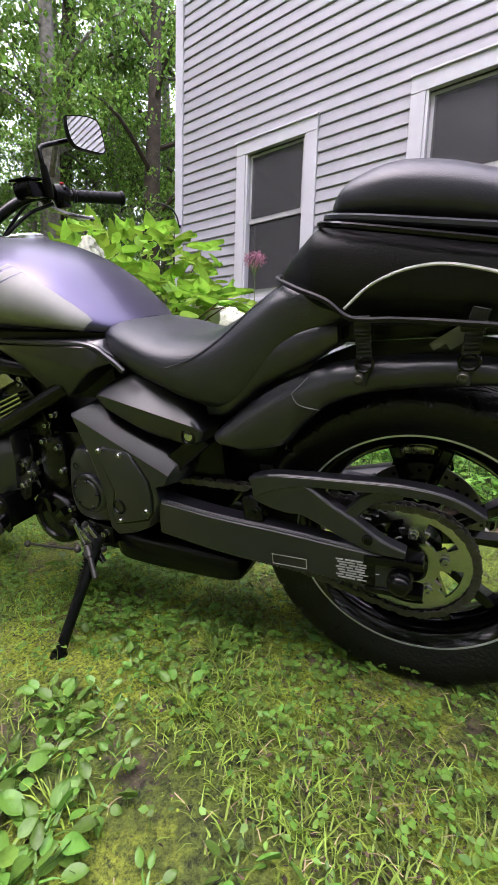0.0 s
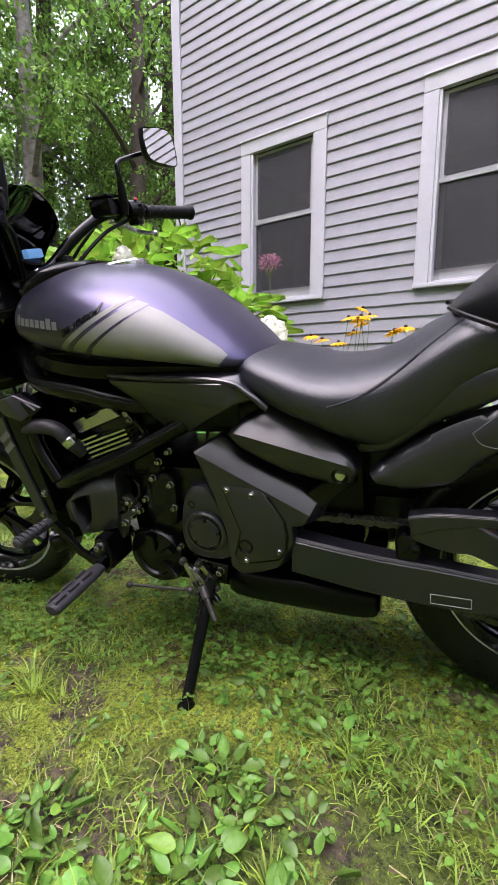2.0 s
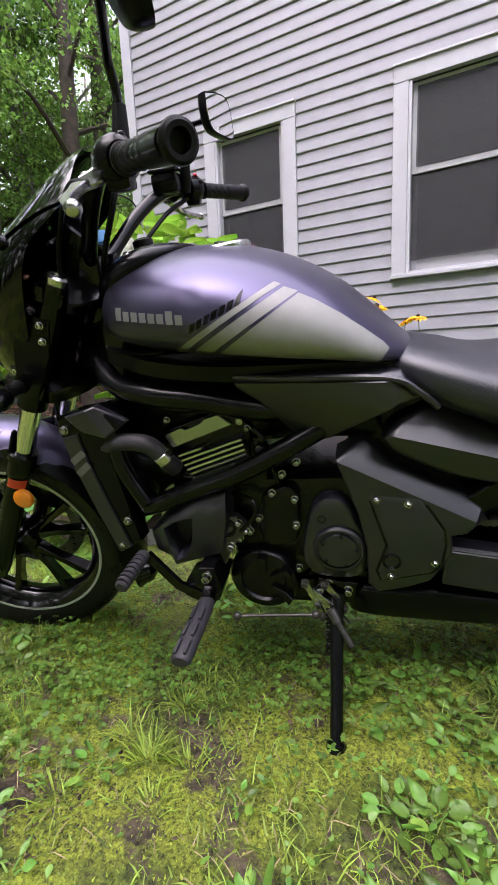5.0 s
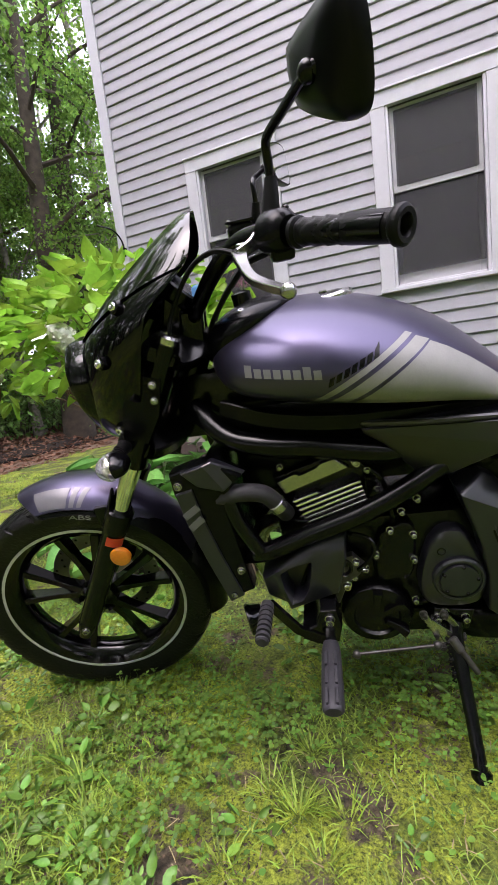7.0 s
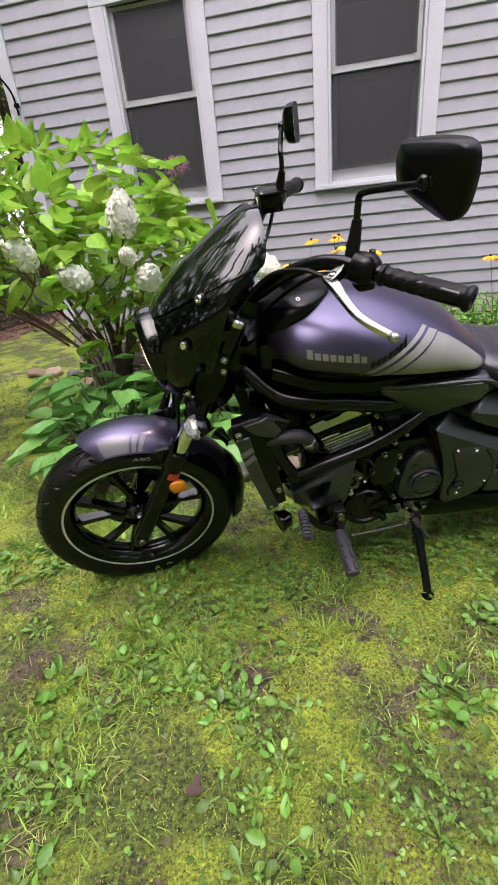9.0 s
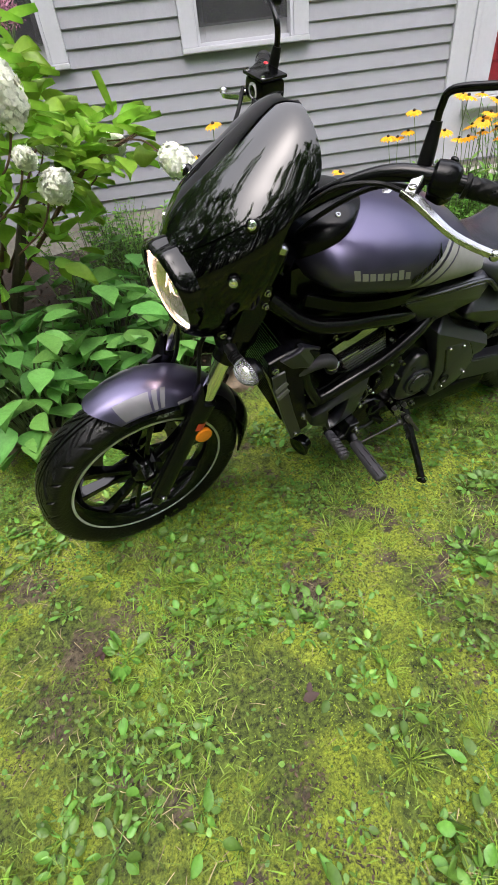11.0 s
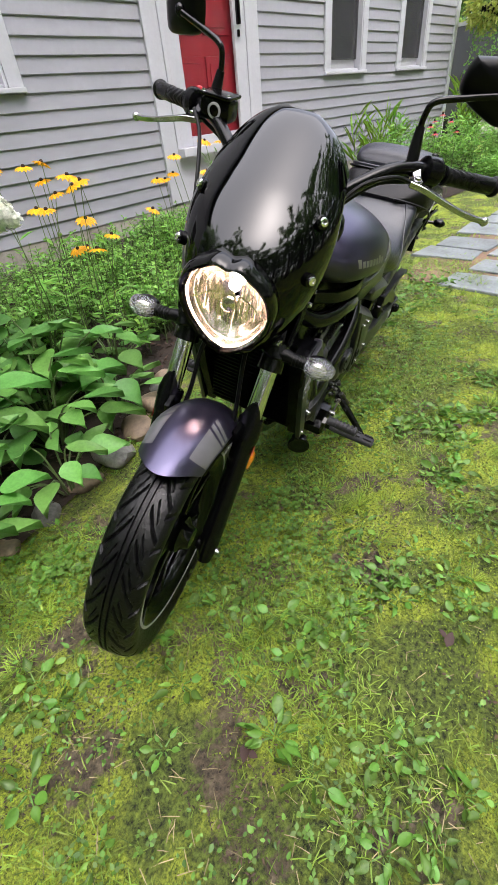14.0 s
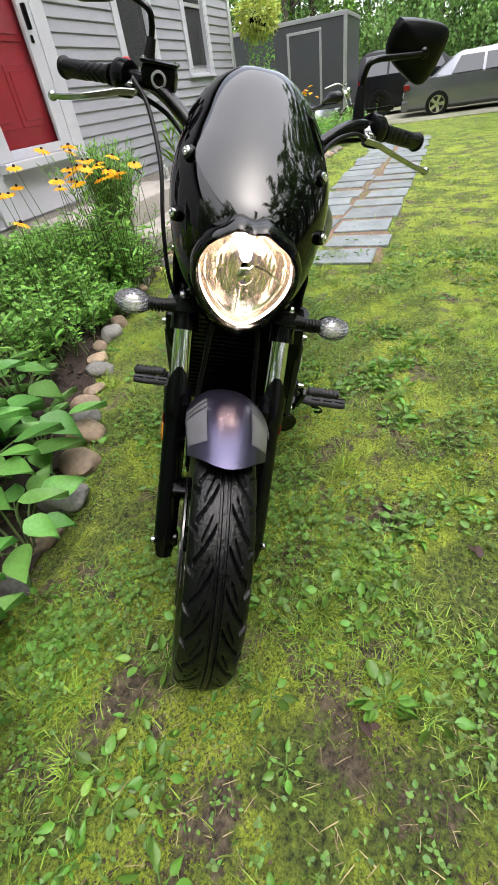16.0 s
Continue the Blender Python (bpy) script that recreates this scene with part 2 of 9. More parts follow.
def ground_mat():
    """Moss, worn soil and short turf blended at several sizes."""
    m = bpy.data.materials.new("mossy_lawn_soil")
    m.use_nodes = True
    t = m.node_tree
    b = t.nodes["Principled BSDF"]
    b.inputs["Roughness"].default_value = 0.95
    tc = t.nodes.new("ShaderNodeTexCoord")

    def noise_tex(scale, det, rough=0.6):
        n = t.nodes.new("ShaderNodeTexNoise")
        n.inputs["Scale"].default_value, n.inputs["Detail"].default_value, n.inputs["Roughness"].default_value = scale, det, rough
        t.links.new(tc.outputs["Object"], n.inputs["Vector"])
        return n.outputs["Fac"]

    def ramp(fac, a, bb, ca, cb):
        r = t.nodes.new("ShaderNodeValToRGB")
        r.color_ramp.elements[0].position, r.color_ramp.elements[1].position = a, bb
        r.color_ramp.elements[0].color, r.color_ramp.elements[1].color = (*ca, 1), (*cb, 1)
        t.links.new(fac, r.inputs[0])
        return r.outputs[0]

    def mix(fac, a, bb):
        x = t.nodes.new("ShaderNodeMix")
        x.data_type = "RGBA"
        t.links.new(fac, x.inputs[0])
        t.links.new(a, x.inputs[6])
        t.links.new(bb, x.inputs[7])
        return x.outputs[2]

    moss = ramp(noise_tex(130, 6, 0.8), 0.38, 0.62, (0.03, 0.045, 0.004), (0.45, 0.55, 0.05))
    turf = ramp(noise_tex(70, 8, 0.8), 0.38, 0.62, (0.007, 0.010, 0.002), (0.17, 0.235, 0.032))
    soil = ramp(noise_tex(36, 8, 0.75), 0.36, 0.64, (0.015, 0.011, 0.008), (0.20, 0.15, 0.10))
    patch = ramp(noise_tex(3.4, 6, 0.65), 0.45, 0.55, (0, 0, 0), (1, 1, 1))
    bare = ramp(noise_tex(4.6, 7, 0.72), 0.545, 0.6, (0, 0, 0), (1, 1, 1))
    t.links.new(mix(bare, mix(patch, turf, moss), soil), b.inputs["Base Color"])
    bp = t.nodes.new("ShaderNodeBump")
    bp.inputs["Strength"].default_value, bp.inputs["Distance"].default_value = 1.0, 0.02
    t.links.new(noise_tex(70, 6, 0.8), bp.inputs["Height"])
    t.links.new(bp.outputs[0], b.inputs["Normal"])
    return m


LAWN = ground_mat()


# ---- mesh helpers ----
def part(name, bm, material, parent=None, label="", smooth=True, m=None):
    """Links a bmesh as one mesh object, under a thing or a part."""
    if m is not None:
        bmesh.ops.transform(bm, matrix=m, verts=bm.verts)
    me = bpy.data.meshes.new(name)
    bmesh.ops.recalc_face_normals(bm, faces=bm.faces)
    bm.to_mesh(me)
    bm.free()
    me.materials.append(material)
    if smooth:
        me.shade_smooth()
        me.set_sharp_from_angle(angle=radians(38))
    ob = new(name, me)
    if parent:
        ob.parent = parent
    if label:
        ob["label"] = label
    return ob


def thing(name, m, label, category, group="", kind=""):
    ob = new(name)
    ob.matrix_world = m
    ob.empty_display_size = 0.1
    return tagged(ob, label, category, group, kind)


def arrays(name, verts, faces, material, parent=None, smooth=False):
    me = bpy.data.meshes.new(name)
    verts, faces = np.asarray(verts, dtype=np.float32), np.asarray(faces, dtype=np.int32)
    k = faces.shape[1]
    me.vertices.add(len(verts))
    me.vertices.foreach_set("co", verts.ravel())
    me.loops.add(faces.size)
    me.loops.foreach_set("vertex_index", faces.ravel())
    me.polygons.add(len(faces))
    me.polygons.foreach_set("loop_start", np.arange(0, faces.size, k, dtype=np.int32))
    me.update(calc_edges=True)
    me.materials.append(material)
    if smooth:
        me.shade_smooth()
    ob = new(name, me)
    if parent:
        ob.parent = parent
    return ob


def spline(pts, n):
    """Catmull-Rom points through pts (rows of any length), n per span."""
    p = np.array(pts, float)
    p = np.vstack([2 * p[0] - p[1], p, 2 * p[-1] - p[-2]])
    out = []
    for i in range(1, len(p) - 2):
        for k in range(n):
            u = k / n
            a, b, c, d = p[i - 1], p[i], p[i + 1], p[i + 2]
            out.append(0.5 * (2 * b + (c - a) * u + (2 * a - 5 * b + 4 * c - d) * u * u + (3 * b - a - 3 * c + d) * u ** 3))
    out.append(p[-2])
    return np.array(out)


def loft(bm, rings, close=True, caps=True):
    vs = [[bm.verts.new(tuple(v)) for v in r] for r in rings]
    n = len(rings[0])
    for a, b in zip(vs, vs[1:]):
        for i in range(n if close else n - 1):
            j = (i + 1) % n
            bm.faces.new((a[i], a[j], b[j], b[i]))
    if caps and close:
        bm.faces.new(vs[0][::-1])
        bm.faces.new(vs[-1])
    return bm


def tube(bm, pts, r, seg=10, n=6, caps=True):
    """A round tube through pts; r is a number or one number per point."""
    rr = r if hasattr(r, "__len__") else [r] * len(pts)
    path = spline([(*p, q) for p, q in zip(pts, rr)], n) if len(pts) > 2 else np.array([(*p, q) for p, q in zip(pts, rr)], float)
    rings, up = [], None
    for i in range(len(path)):
        d = path[min(i + 1, len(path) - 1), :3] - path[max(i - 1, 0), :3]
        d /= np.linalg.norm(d) + 1e-9
        if up is None:
            up = np.cross(d, [0.3, 0.2, 1.0])
        up = up - d * (up @ d)
        up /= np.linalg.norm(up) + 1e-9
        s = np.cross(d, up)
        rings.append([path[i, :3] + path[i, 3] * (math.cos(a) * up + math.sin(a) * s) for a in np.arange(seg) * 2 * math.pi / seg])
    return loft(bm, rings, True, caps)


def bar(bm, pts, w, h, side=(0, 1, 0), n=1):
    """A bar of rectangular section through pts: w along side, h across it (numbers, or one per point)."""
    ww = w if hasattr(w, "__len__") else [w] * len(pts)
    hh = h if hasattr(h, "__len__") else [h] * len(pts)
    rows = [(*p, a, b) for p, a, b in zip(pts, ww, hh)]
    path = spline(rows, n) if len(pts) > 2 and n > 1 else np.array(rows, float)
    rings, s0 = [], np.array(side, float)
    for i in range(len(path)):
        d = path[min(i + 1, len(path) - 1), :3] - path[max(i - 1, 0), :3]
        d /= np.linalg.norm(d) + 1e-9
        s = s0 - d * (s0 @ d)
        s /= np.linalg.norm(s) + 1e-9
        u = np.cross(s, d)
        a, b, c = path[i, 3] / 2, path[i, 4] / 2, path[i, :3]
        q = 0.22 * min(a, b)
        rings.append([c + x * s + y * u for x, y in ((a, b - q), (a - q, b), (q - a, b), (-a, b - q), (-a, q - b), (q - a, -b), (a - q, -b), (a, q - b))])
    return loft(bm, rings)


def box(bm, lo, hi, bevel=0.0):
    r = bmesh.ops.create_cube(bm, size=1)
    lo, hi = Vector(lo), Vector(hi)
    for v in r["verts"]:
        v.co = Vector([lo[k] + (v.co[k] + 0.5) * (hi[k] - lo[k]) for k in range(3)])
    if bevel:
        bmesh.ops.bevel(bm, geom=list({e for v in r["verts"] for e in v.link_edges}), offset=bevel, segments=2, affect="EDGES", profile=0.6)
    return bm


def frame_of(axis):
    d = Vector(axis).normalized()
    return d.to_track_quat("Z", "Y").to_matrix()


def lathe(bm, c, axis, prof, seg=32, closed=False):
    """Turns prof, rows of (radius, height along the axis), round the axis through c."""
    q, c = frame_of(axis), Vector(c)
    rings = [[c + q @ Vector((r * math.cos(a), r * math.sin(a), h)) for a in np.arange(seg) * 2 * math.pi / seg] for r, h in prof]
    if closed:
        rings.append(rings[0])
        vs = [[bm.verts.new(v) for v in r] for r in rings[:-1]]
        vs.append(vs[0])
        for a, b in zip(vs, vs[1:]):
            for i in range(seg):
                j = (i + 1) % seg
                bm.faces.new((a[i], a[j], b[j], b[i]))
        return bm
    return loft(bm, rings)


def cyl(bm, a, b, r, seg=16, bevel=0.0):
    a, b = Vector(a), Vector(b)
    h = (b - a).length
    q = min(bevel, r * 0.5, h * 0.4)
    prof = [(r, 0), (r, h)] if not q else [(r - q, 0), (r, q), (r, h - q), (r - q, h)]
    return lathe(bm, a, b - a, prof, seg)


def ball(bm, c, rx, ry=None, rz=None, seg=14, rot=None):
    r = bmesh.ops.create_uvsphere(bm, u_segments=seg, v_segments=max(6, seg // 2), radius=1)
    m = Matrix.Translation(c) @ (rot.to_4x4() if rot else Matrix()) @ Matrix.Diagonal((rx, ry or rx, rz or rx, 1))
    bmesh.ops.transform(bm, matrix=m, verts=r["verts"])
    return bm


def plate(bm, outline, y0, y1, bevel=0.006, crown=0.0, n=1):
    """A plate in the x-z plane between y0 and y1 (y1 the outer face), edges rounded, outer face crowned."""
    o = np.array(outline, float)
    if n > 1:
        o = spline(np.vstack([o, o[:1]]), n)[:-1]
    c = o.mean(0)
    s = 1 if y1 > y0 else -1
    ext = np.abs(o - c).max()

    def ring(k, y):
        d = o - c
        ln = np.linalg.norm(d, axis=1, keepdims=True)
        return [(x, y, z) for x, z in c + d * np.maximum(0.05, 1 - k / ln)]

    rings = [ring(0, y0), ring(0, y1 - s * bevel), ring(bevel * 0.35, y1 - s * bevel * 0.3), ring(bevel, y1)]
    if crown:
        for f in (0.35, 0.65, 0.9):
            rings.append([(c[0] + (x - c[0]) * (1 - f), y1 + s * crown * math.sin(f * math.pi / 2), c[1] + (z - c[1]) * (1 - f)) for x, y, z in ring(bevel, y1)])
    return loft(bm, rings)


def creased(bm, outline, y0, y1, creases, bevel=0.008):
    """A panel in the x-z plane from y0 out to y1; beyond each crease (point, normal, slope) its face slants back."""
    f = bm.faces.new([bm.verts.new((x, y1, z)) for x, z in outline])
    for (px, pz), (nx, nz), k in creases:
        bmesh.ops.bisect_plane(bm, geom=list(bm.verts) + list(bm.edges) + list(bm.faces), plane_co=(px, y1, pz), plane_no=(nx, 0, nz), dist=1e-5)
    sg = 1 if y1 > y0 else -1
    for v in bm.verts:
        v.co.y -= sg * sum(k * max(0.0, (v.co.x - px) * nx + (v.co.z - pz) * nz) for (px, pz), (nx, nz), k in creases)
    rim = [e for e in bm.edges if e.is_boundary]
    back = bmesh.ops.extrude_edge_only(bm, edges=rim)
    for v in back["geom"]:
        if isinstance(v, bmesh.types.BMVert):
            v.co.y = y0
    bmesh.ops.recalc_face_normals(bm, faces=bm.faces)
    bmesh.ops.bevel(bm, geom=rim, offset=bevel, segments=3, affect="EDGES", profile=0.5)
    return bm


def hull(bm, secs, n=5, seg=28, e=2.4):
    """A smooth body lofted along x. secs: rows of x, top, bottom, half width, height of the widest point (0 to 1)."""
    rings = []
    for x, zt, zb, hw, mid in spline(secs, n):
        zm = zb + (zt - zb) * mid
        r = []
        for a in np.arange(seg) * 2 * math.pi / seg:
            ca, sa = math.cos(a), math.sin(a)
            y = hw * math.copysign(abs(ca) ** (2 / e), ca)
            h = math.copysign(abs(sa) ** (2 / e), sa)
            r.append((x, y, zm + h * ((zt - zm) if h > 0 else (zm - zb))))
        rings.append(r)
    return loft(bm, rings)


def both(f):
    """Runs f(side) for the left (+1) and the right (-1)."""
    return [f(1), f(-1)]


LEAF5 = (np.array([(0, 0, 0), (0.3, 0.46, 0.02), (0.3, -0.46, 0.02), (0.68, 0.36, 0.0), (0.68, -0.36, 0.0), (1, 0, -0.12), (0.32, 0, -0.05), (0.68, 0, -0.08)]),
         np.array([(0, 6, 1, 1), (0, 2, 6, 6), (6, 7, 3, 1), (2, 4, 7, 6), (7, 5, 3, 3), (4, 5, 7, 7)]))
_lo = [(0.0, 0.05), (0.1, 0.28), (0.28, 0.47), (0.52, 0.5), (0.76, 0.37), (0.92, 0.17), (1.0, 0.02)]
LEAFO = (np.array([p for u, w in _lo for p in ((u, w, 0.03 * math.sin(u * 3.1)), (u, 0, -0.05 - 0.1 * u * u), (u, -w, 0.03 * math.sin(u * 3.1)))]),
         np.array([q for i in range(6) for q in ((3 * i, 3 * i + 1, 3 * i + 4, 3 * i + 3), (3 * i + 1, 3 * i + 2, 3 * i + 5, 3 * i + 4))]))
_lp = [(0.0, 0.04), (0.08, 0.26), (0.22, 0.44), (0.4, 0.47), (0.6, 0.36), (0.8, 0.18), (1.0, 0.0)]
LEAFP = (np.array([p for u, w in _lp for p in ((u, w, 0.05 * math.sin(u * 3.1) + 0.03 * w), (u, 0, -0.06 * math.sin(u * 3.1) - 0.16 * u * u), (u, -w, 0.05 * math.sin(u * 3.1) + 0.03 * w))]),
         np.array([q for i in range(6) for q in ((3 * i, 3 * i + 1, 3 * i + 4, 3 * i + 3), (3 * i + 1, 3 * i + 2, 3 * i + 5, 3 * i + 4))]))
LEAF1 = (np.array([(0, 0, 0), (0.45, 0.42, 0), (1, 0, -0.08), (0.45, -0.42, 0)]), np.array([(0, 1, 2, 3)]))
BLADE = (np.array([(0, 0.5, 0), (0, -0.5, 0), (0.6, -0.4, 0.0), (0.6, 0.4, 0.0), (1, 0.05, -0.25), (1, -0.05, -0.25)]), np.array([(0, 1, 2, 3), (3, 2, 5, 4)]))


def leaves(P, D, N, L, W, shape):
    """Vertices and faces of many leaves at P, growing along D, facing N, L long and W wide."""
    P, D, N = (np.asarray(a, float) for a in (P, D, N))
    D = D / (np.linalg.norm(D, axis=1, keepdims=True) + 1e-9)
    N = N - D * (N * D).sum(1, keepdims=True)
    N = N / (np.linalg.norm(N, axis=1, keepdims=True) + 1e-9)
    S = np.cross(D, N)
    tv, tf = shape
    L, W = np.broadcast_to(L, len(P)), np.broadcast_to(W, len(P))
    v = P[:, None] + tv[None, :, 0:1] * D[:, None] * L[:, None, None] + tv[None, :, 1:2] * S[:, None] * W[:, None, None] + tv[None, :, 2:3] * N[:, None] * L[:, None, None]
    f = tf[None] + (np.arange(len(P)) * len(tv))[:, None, None]
    return v.reshape(-1, 3), f.reshape(-1, tf.shape[1])


def foliage(name, vf, material, parent=None):
    """Joins leaf sets into one mesh; triangles are stored as quads with a repeated corner removed."""
    vs, fs, o = [], [], 0
    for v, f in vf:
        vs.append(v)
        fs.append(f + o)
        o += len(v)
    v, f = np.vstack(vs), np.vstack(fs)
    tri = f[:, 2] == f[:, 3]
    me = bpy.data.meshes.new(name)
    q, t3 = f[~tri], f[tri][:, :3]
    me.vertices.add(len(v))
    me.vertices.foreach_set("co", v.astype(np.float32).ravel())
    idx = np.concatenate([q.ravel(), t3.ravel()]).astype(np.int32)
    me.loops.add(len(idx))
    me.loops.foreach_set("vertex_index", idx)
    me.polygons.add(len(q) + len(t3))
    me.polygons.foreach_set("loop_start", np.concatenate([np.arange(len(q)) * 4, len(q) * 4 + np.arange(len(t3)) * 3]).astype(np.int32))
    me.update(calc_edges=True)
    me.materials.append(material)
    me.shade_smooth()
    ob = new(name, me)
    if parent:
        ob.parent = parent
        ob["kind"] = "stuff"
    return ob


RNG = np.random.default_rng(7)


def rnd_dirs(n, up=0.0):
    d = RNG.normal(size=(n, 3))
    d[:, 2] += up
    return d / np.linalg.norm(d, axis=1, keepdims=True)


# ---- setting: ground, house ----
def gz(x, y):
    """Height of the lawn: it falls a little towards the front of the motorcycle and again towards the drive."""
    return -0.006 + 0.036 * min(0.0, max(-2.6, x)) - 0.24 * (lambda u: u * u * (3 - 2 * u))(min(1.0, max(0.0, (x - 4.0) / 12.0))) + 0.012 * noise.noise((x * 1.1, y * 1.1, 0.3)) * (1 if abs(x) + abs(y) < 12 else 0)


def edge_y(x):
    """The line of stones between lawn and flower bed."""
    return float(np.interp(x, (-6, -3.6, -3.05, -2.75, -2.45, -2.08, -1.7, -1.44, -1.02, -0.42, 0.1, 0.9, 2.4, 3.4, 5, 7), (3.36, 3.3, 2.5, 1.62, 1.17, 1.12, 1.2, 1.31, 1.5, 1.82, 1.98, 2.16, 2.2, 2.1, 1.95, 1.9)))


WALL_Y, SKIN = 3.402, 3.415
X0, X1, Z0, Z1 = -3.655, 6.62, 0.405, 5.6

_ax = np.concatenate([-np.geomspace(400, 4.2, 26), np.linspace(-4, 4, 81), np.geomspace(4.2, 400, 26)])
_gv = [(x, y, gz(x, y)) for y in _ax for x in _ax]
_k = len(_ax)
ground = arrays("ground", _gv, [(j * _k + i, j * _k + i + 1, (j + 1) * _k + i + 1, (j + 1) * _k + i) for j in range(_k - 1) for i in range(_k - 1)], LAWN, smooth=True)
tagged(ground, "mossy patchy green lawn with bare soil", "lawn", kind="structure")

WINDOWS = [(-2.833, -1.972), (-1.219, -0.342), (3.173, 4.046), (4.829, 5.698)]
WZ0, WZ1 = 1.312, 2.731
DOOR = (0.733, 2.07, 0.6, 2.93)
BLOCKS = [(a, b, WZ0, WZ1) for a, b in WINDOWS] + [DOOR]


def spans(z0, z1, lo=X0, hi=X1, grow=0.0):
    """The free stretches of the wall between z0 and z1."""
    cuts = sorted((a + grow, b - grow) for a, b, c, d in BLOCKS if c + grow < z1 - 0.005 and d - grow > z0 + 0.005)
    out, x = [], lo
    for a, b in cuts:
        if a > x:
            out.append((x, a))
        x = b
    out.append((x, hi))
    return out


def build_house():
    bm = bmesh.new()
    rows = [0.0, WZ0 + 0.1, DOOR[2] + 0.1, WZ1 - 0.1, DOOR[3] - 0.1, Z1]
    rows = sorted(rows)
    for a, b in zip(rows, rows[1:]):
        for p, q in spans(a, b, X0 + 0.02, X1 - 0.02, 0.09):
            box(bm, (p, 3.431, a), (q, 3.566, b))
    wall = tagged(part("wall_south", bm, TRIM, smooth=False), "grey clapboard house wall with white trim", "wall", kind="structure")
    for nm, lo, hi in (("wall_west", (X0, 3.44, 0), (X0 + 0.14, 10, Z1)), ("wall_east", (X1 - 0.14, 3.44, 0), (X1, 10, Z1)), ("wall_north", (X0, 10, 0), (X1, 10.14, Z1))):
        tagged(part(nm, box(bmesh.new(), lo, hi), SIDING, smooth=False), "plain grey house wall", "wall", kind="structure")
    # Room shell added behind the panes; its unlit look is in the colour.
    tagged(part("floor", box(bmesh.new(), (X0 + 0.15, 3.57, 0.5), (X1 - 0.15, 9.98, 0.6)), ROOMDARK, smooth=False), "added room floor, its dark tone standing for shade", "floor", kind="structure")
    tagged(part("ceiling", box(bmesh.new(), (X0 + 0.15, 3.57, 3.1), (X1 - 0.15, 9.98, 3.2)), ROOMDARK, smooth=False), "added room ceiling, its dark tone standing for shade", "ceiling", kind="structure")
    tagged(part("wall_inner", box(bmesh.new(), (X0 + 0.15, 5.6, 0.61), (X1 - 0.15, 5.7, 3.09)), ROOMDARK, smooth=False), "added room wall, its dark tone standing for shade", "wall", kind="structure")
    bm = bmesh.new()
    loft(bm, [[(x, 3.1, Z1), (x, 6.8, Z1 + 2.6), (x, 10.5, Z1), (x, 10.5, Z1 + 0.12), (x, 6.8, Z1 + 2.75), (x, 3.1, Z1 + 0.12)] for x in (X0 - 0.25, X1 + 0.25)])
    tagged(part("roof", bm, ROOFING, smooth=False), "dark shingled house roof", "roof", kind="structure")
    # corner boards and foundation
    for nm, a, b in (("corner_board", X0 - 0.02, X0 + 0.085), ("corner_board", X1 - 0.085, X1 + 0.02)):
        tagged(part(nm, box(bmesh.new(), (a, WALL_Y, Z0 - 0.02), (b, 3.47, Z1), 0.004), TRIM, smooth=False), "white painted corner board", "trim", kind="structure")
    bm = box(bmesh.new(), (X0 + 0.03, 3.423, -0.3), (X1 - 0.03, 3.43, Z0 + 0.01))
    tagged(part("foundation", bm, CONCRETE, smooth=False), "low concrete house foundation", "foundation", kind="structure")
    return wall


wall_south = build_house()


def glass_mesh_mat():
    m = bpy.data.materials.new("fine_insect_screen")
    m.use_nodes = True
    t = m.node_tree
    b = t.nodes["Principled BSDF"]
    b.inputs["Base Color"].default_value, b.inputs["Roughness"].default_value = (0.03, 0.03, 0.034, 1), 0.7
    tr, mx = t.nodes.new("ShaderNodeBsdfTransparent"), t.nodes.new("ShaderNodeMixShader")
    mx.inputs[0].default_value = 0.55
    t.links.new(tr.outputs[0], mx.inputs[1])
    t.links.new(b.outputs[0], mx.inputs[2])
    t.links.new(mx.outputs[0], t.nodes["Material Output"].inputs[0])
    return m


INSECT = glass_mesh_mat()
WINGLASS = mat("window_glass", (0.62, 0.61, 0.65), 0.01, 0, 0, trans=0.975, ior=1.5)


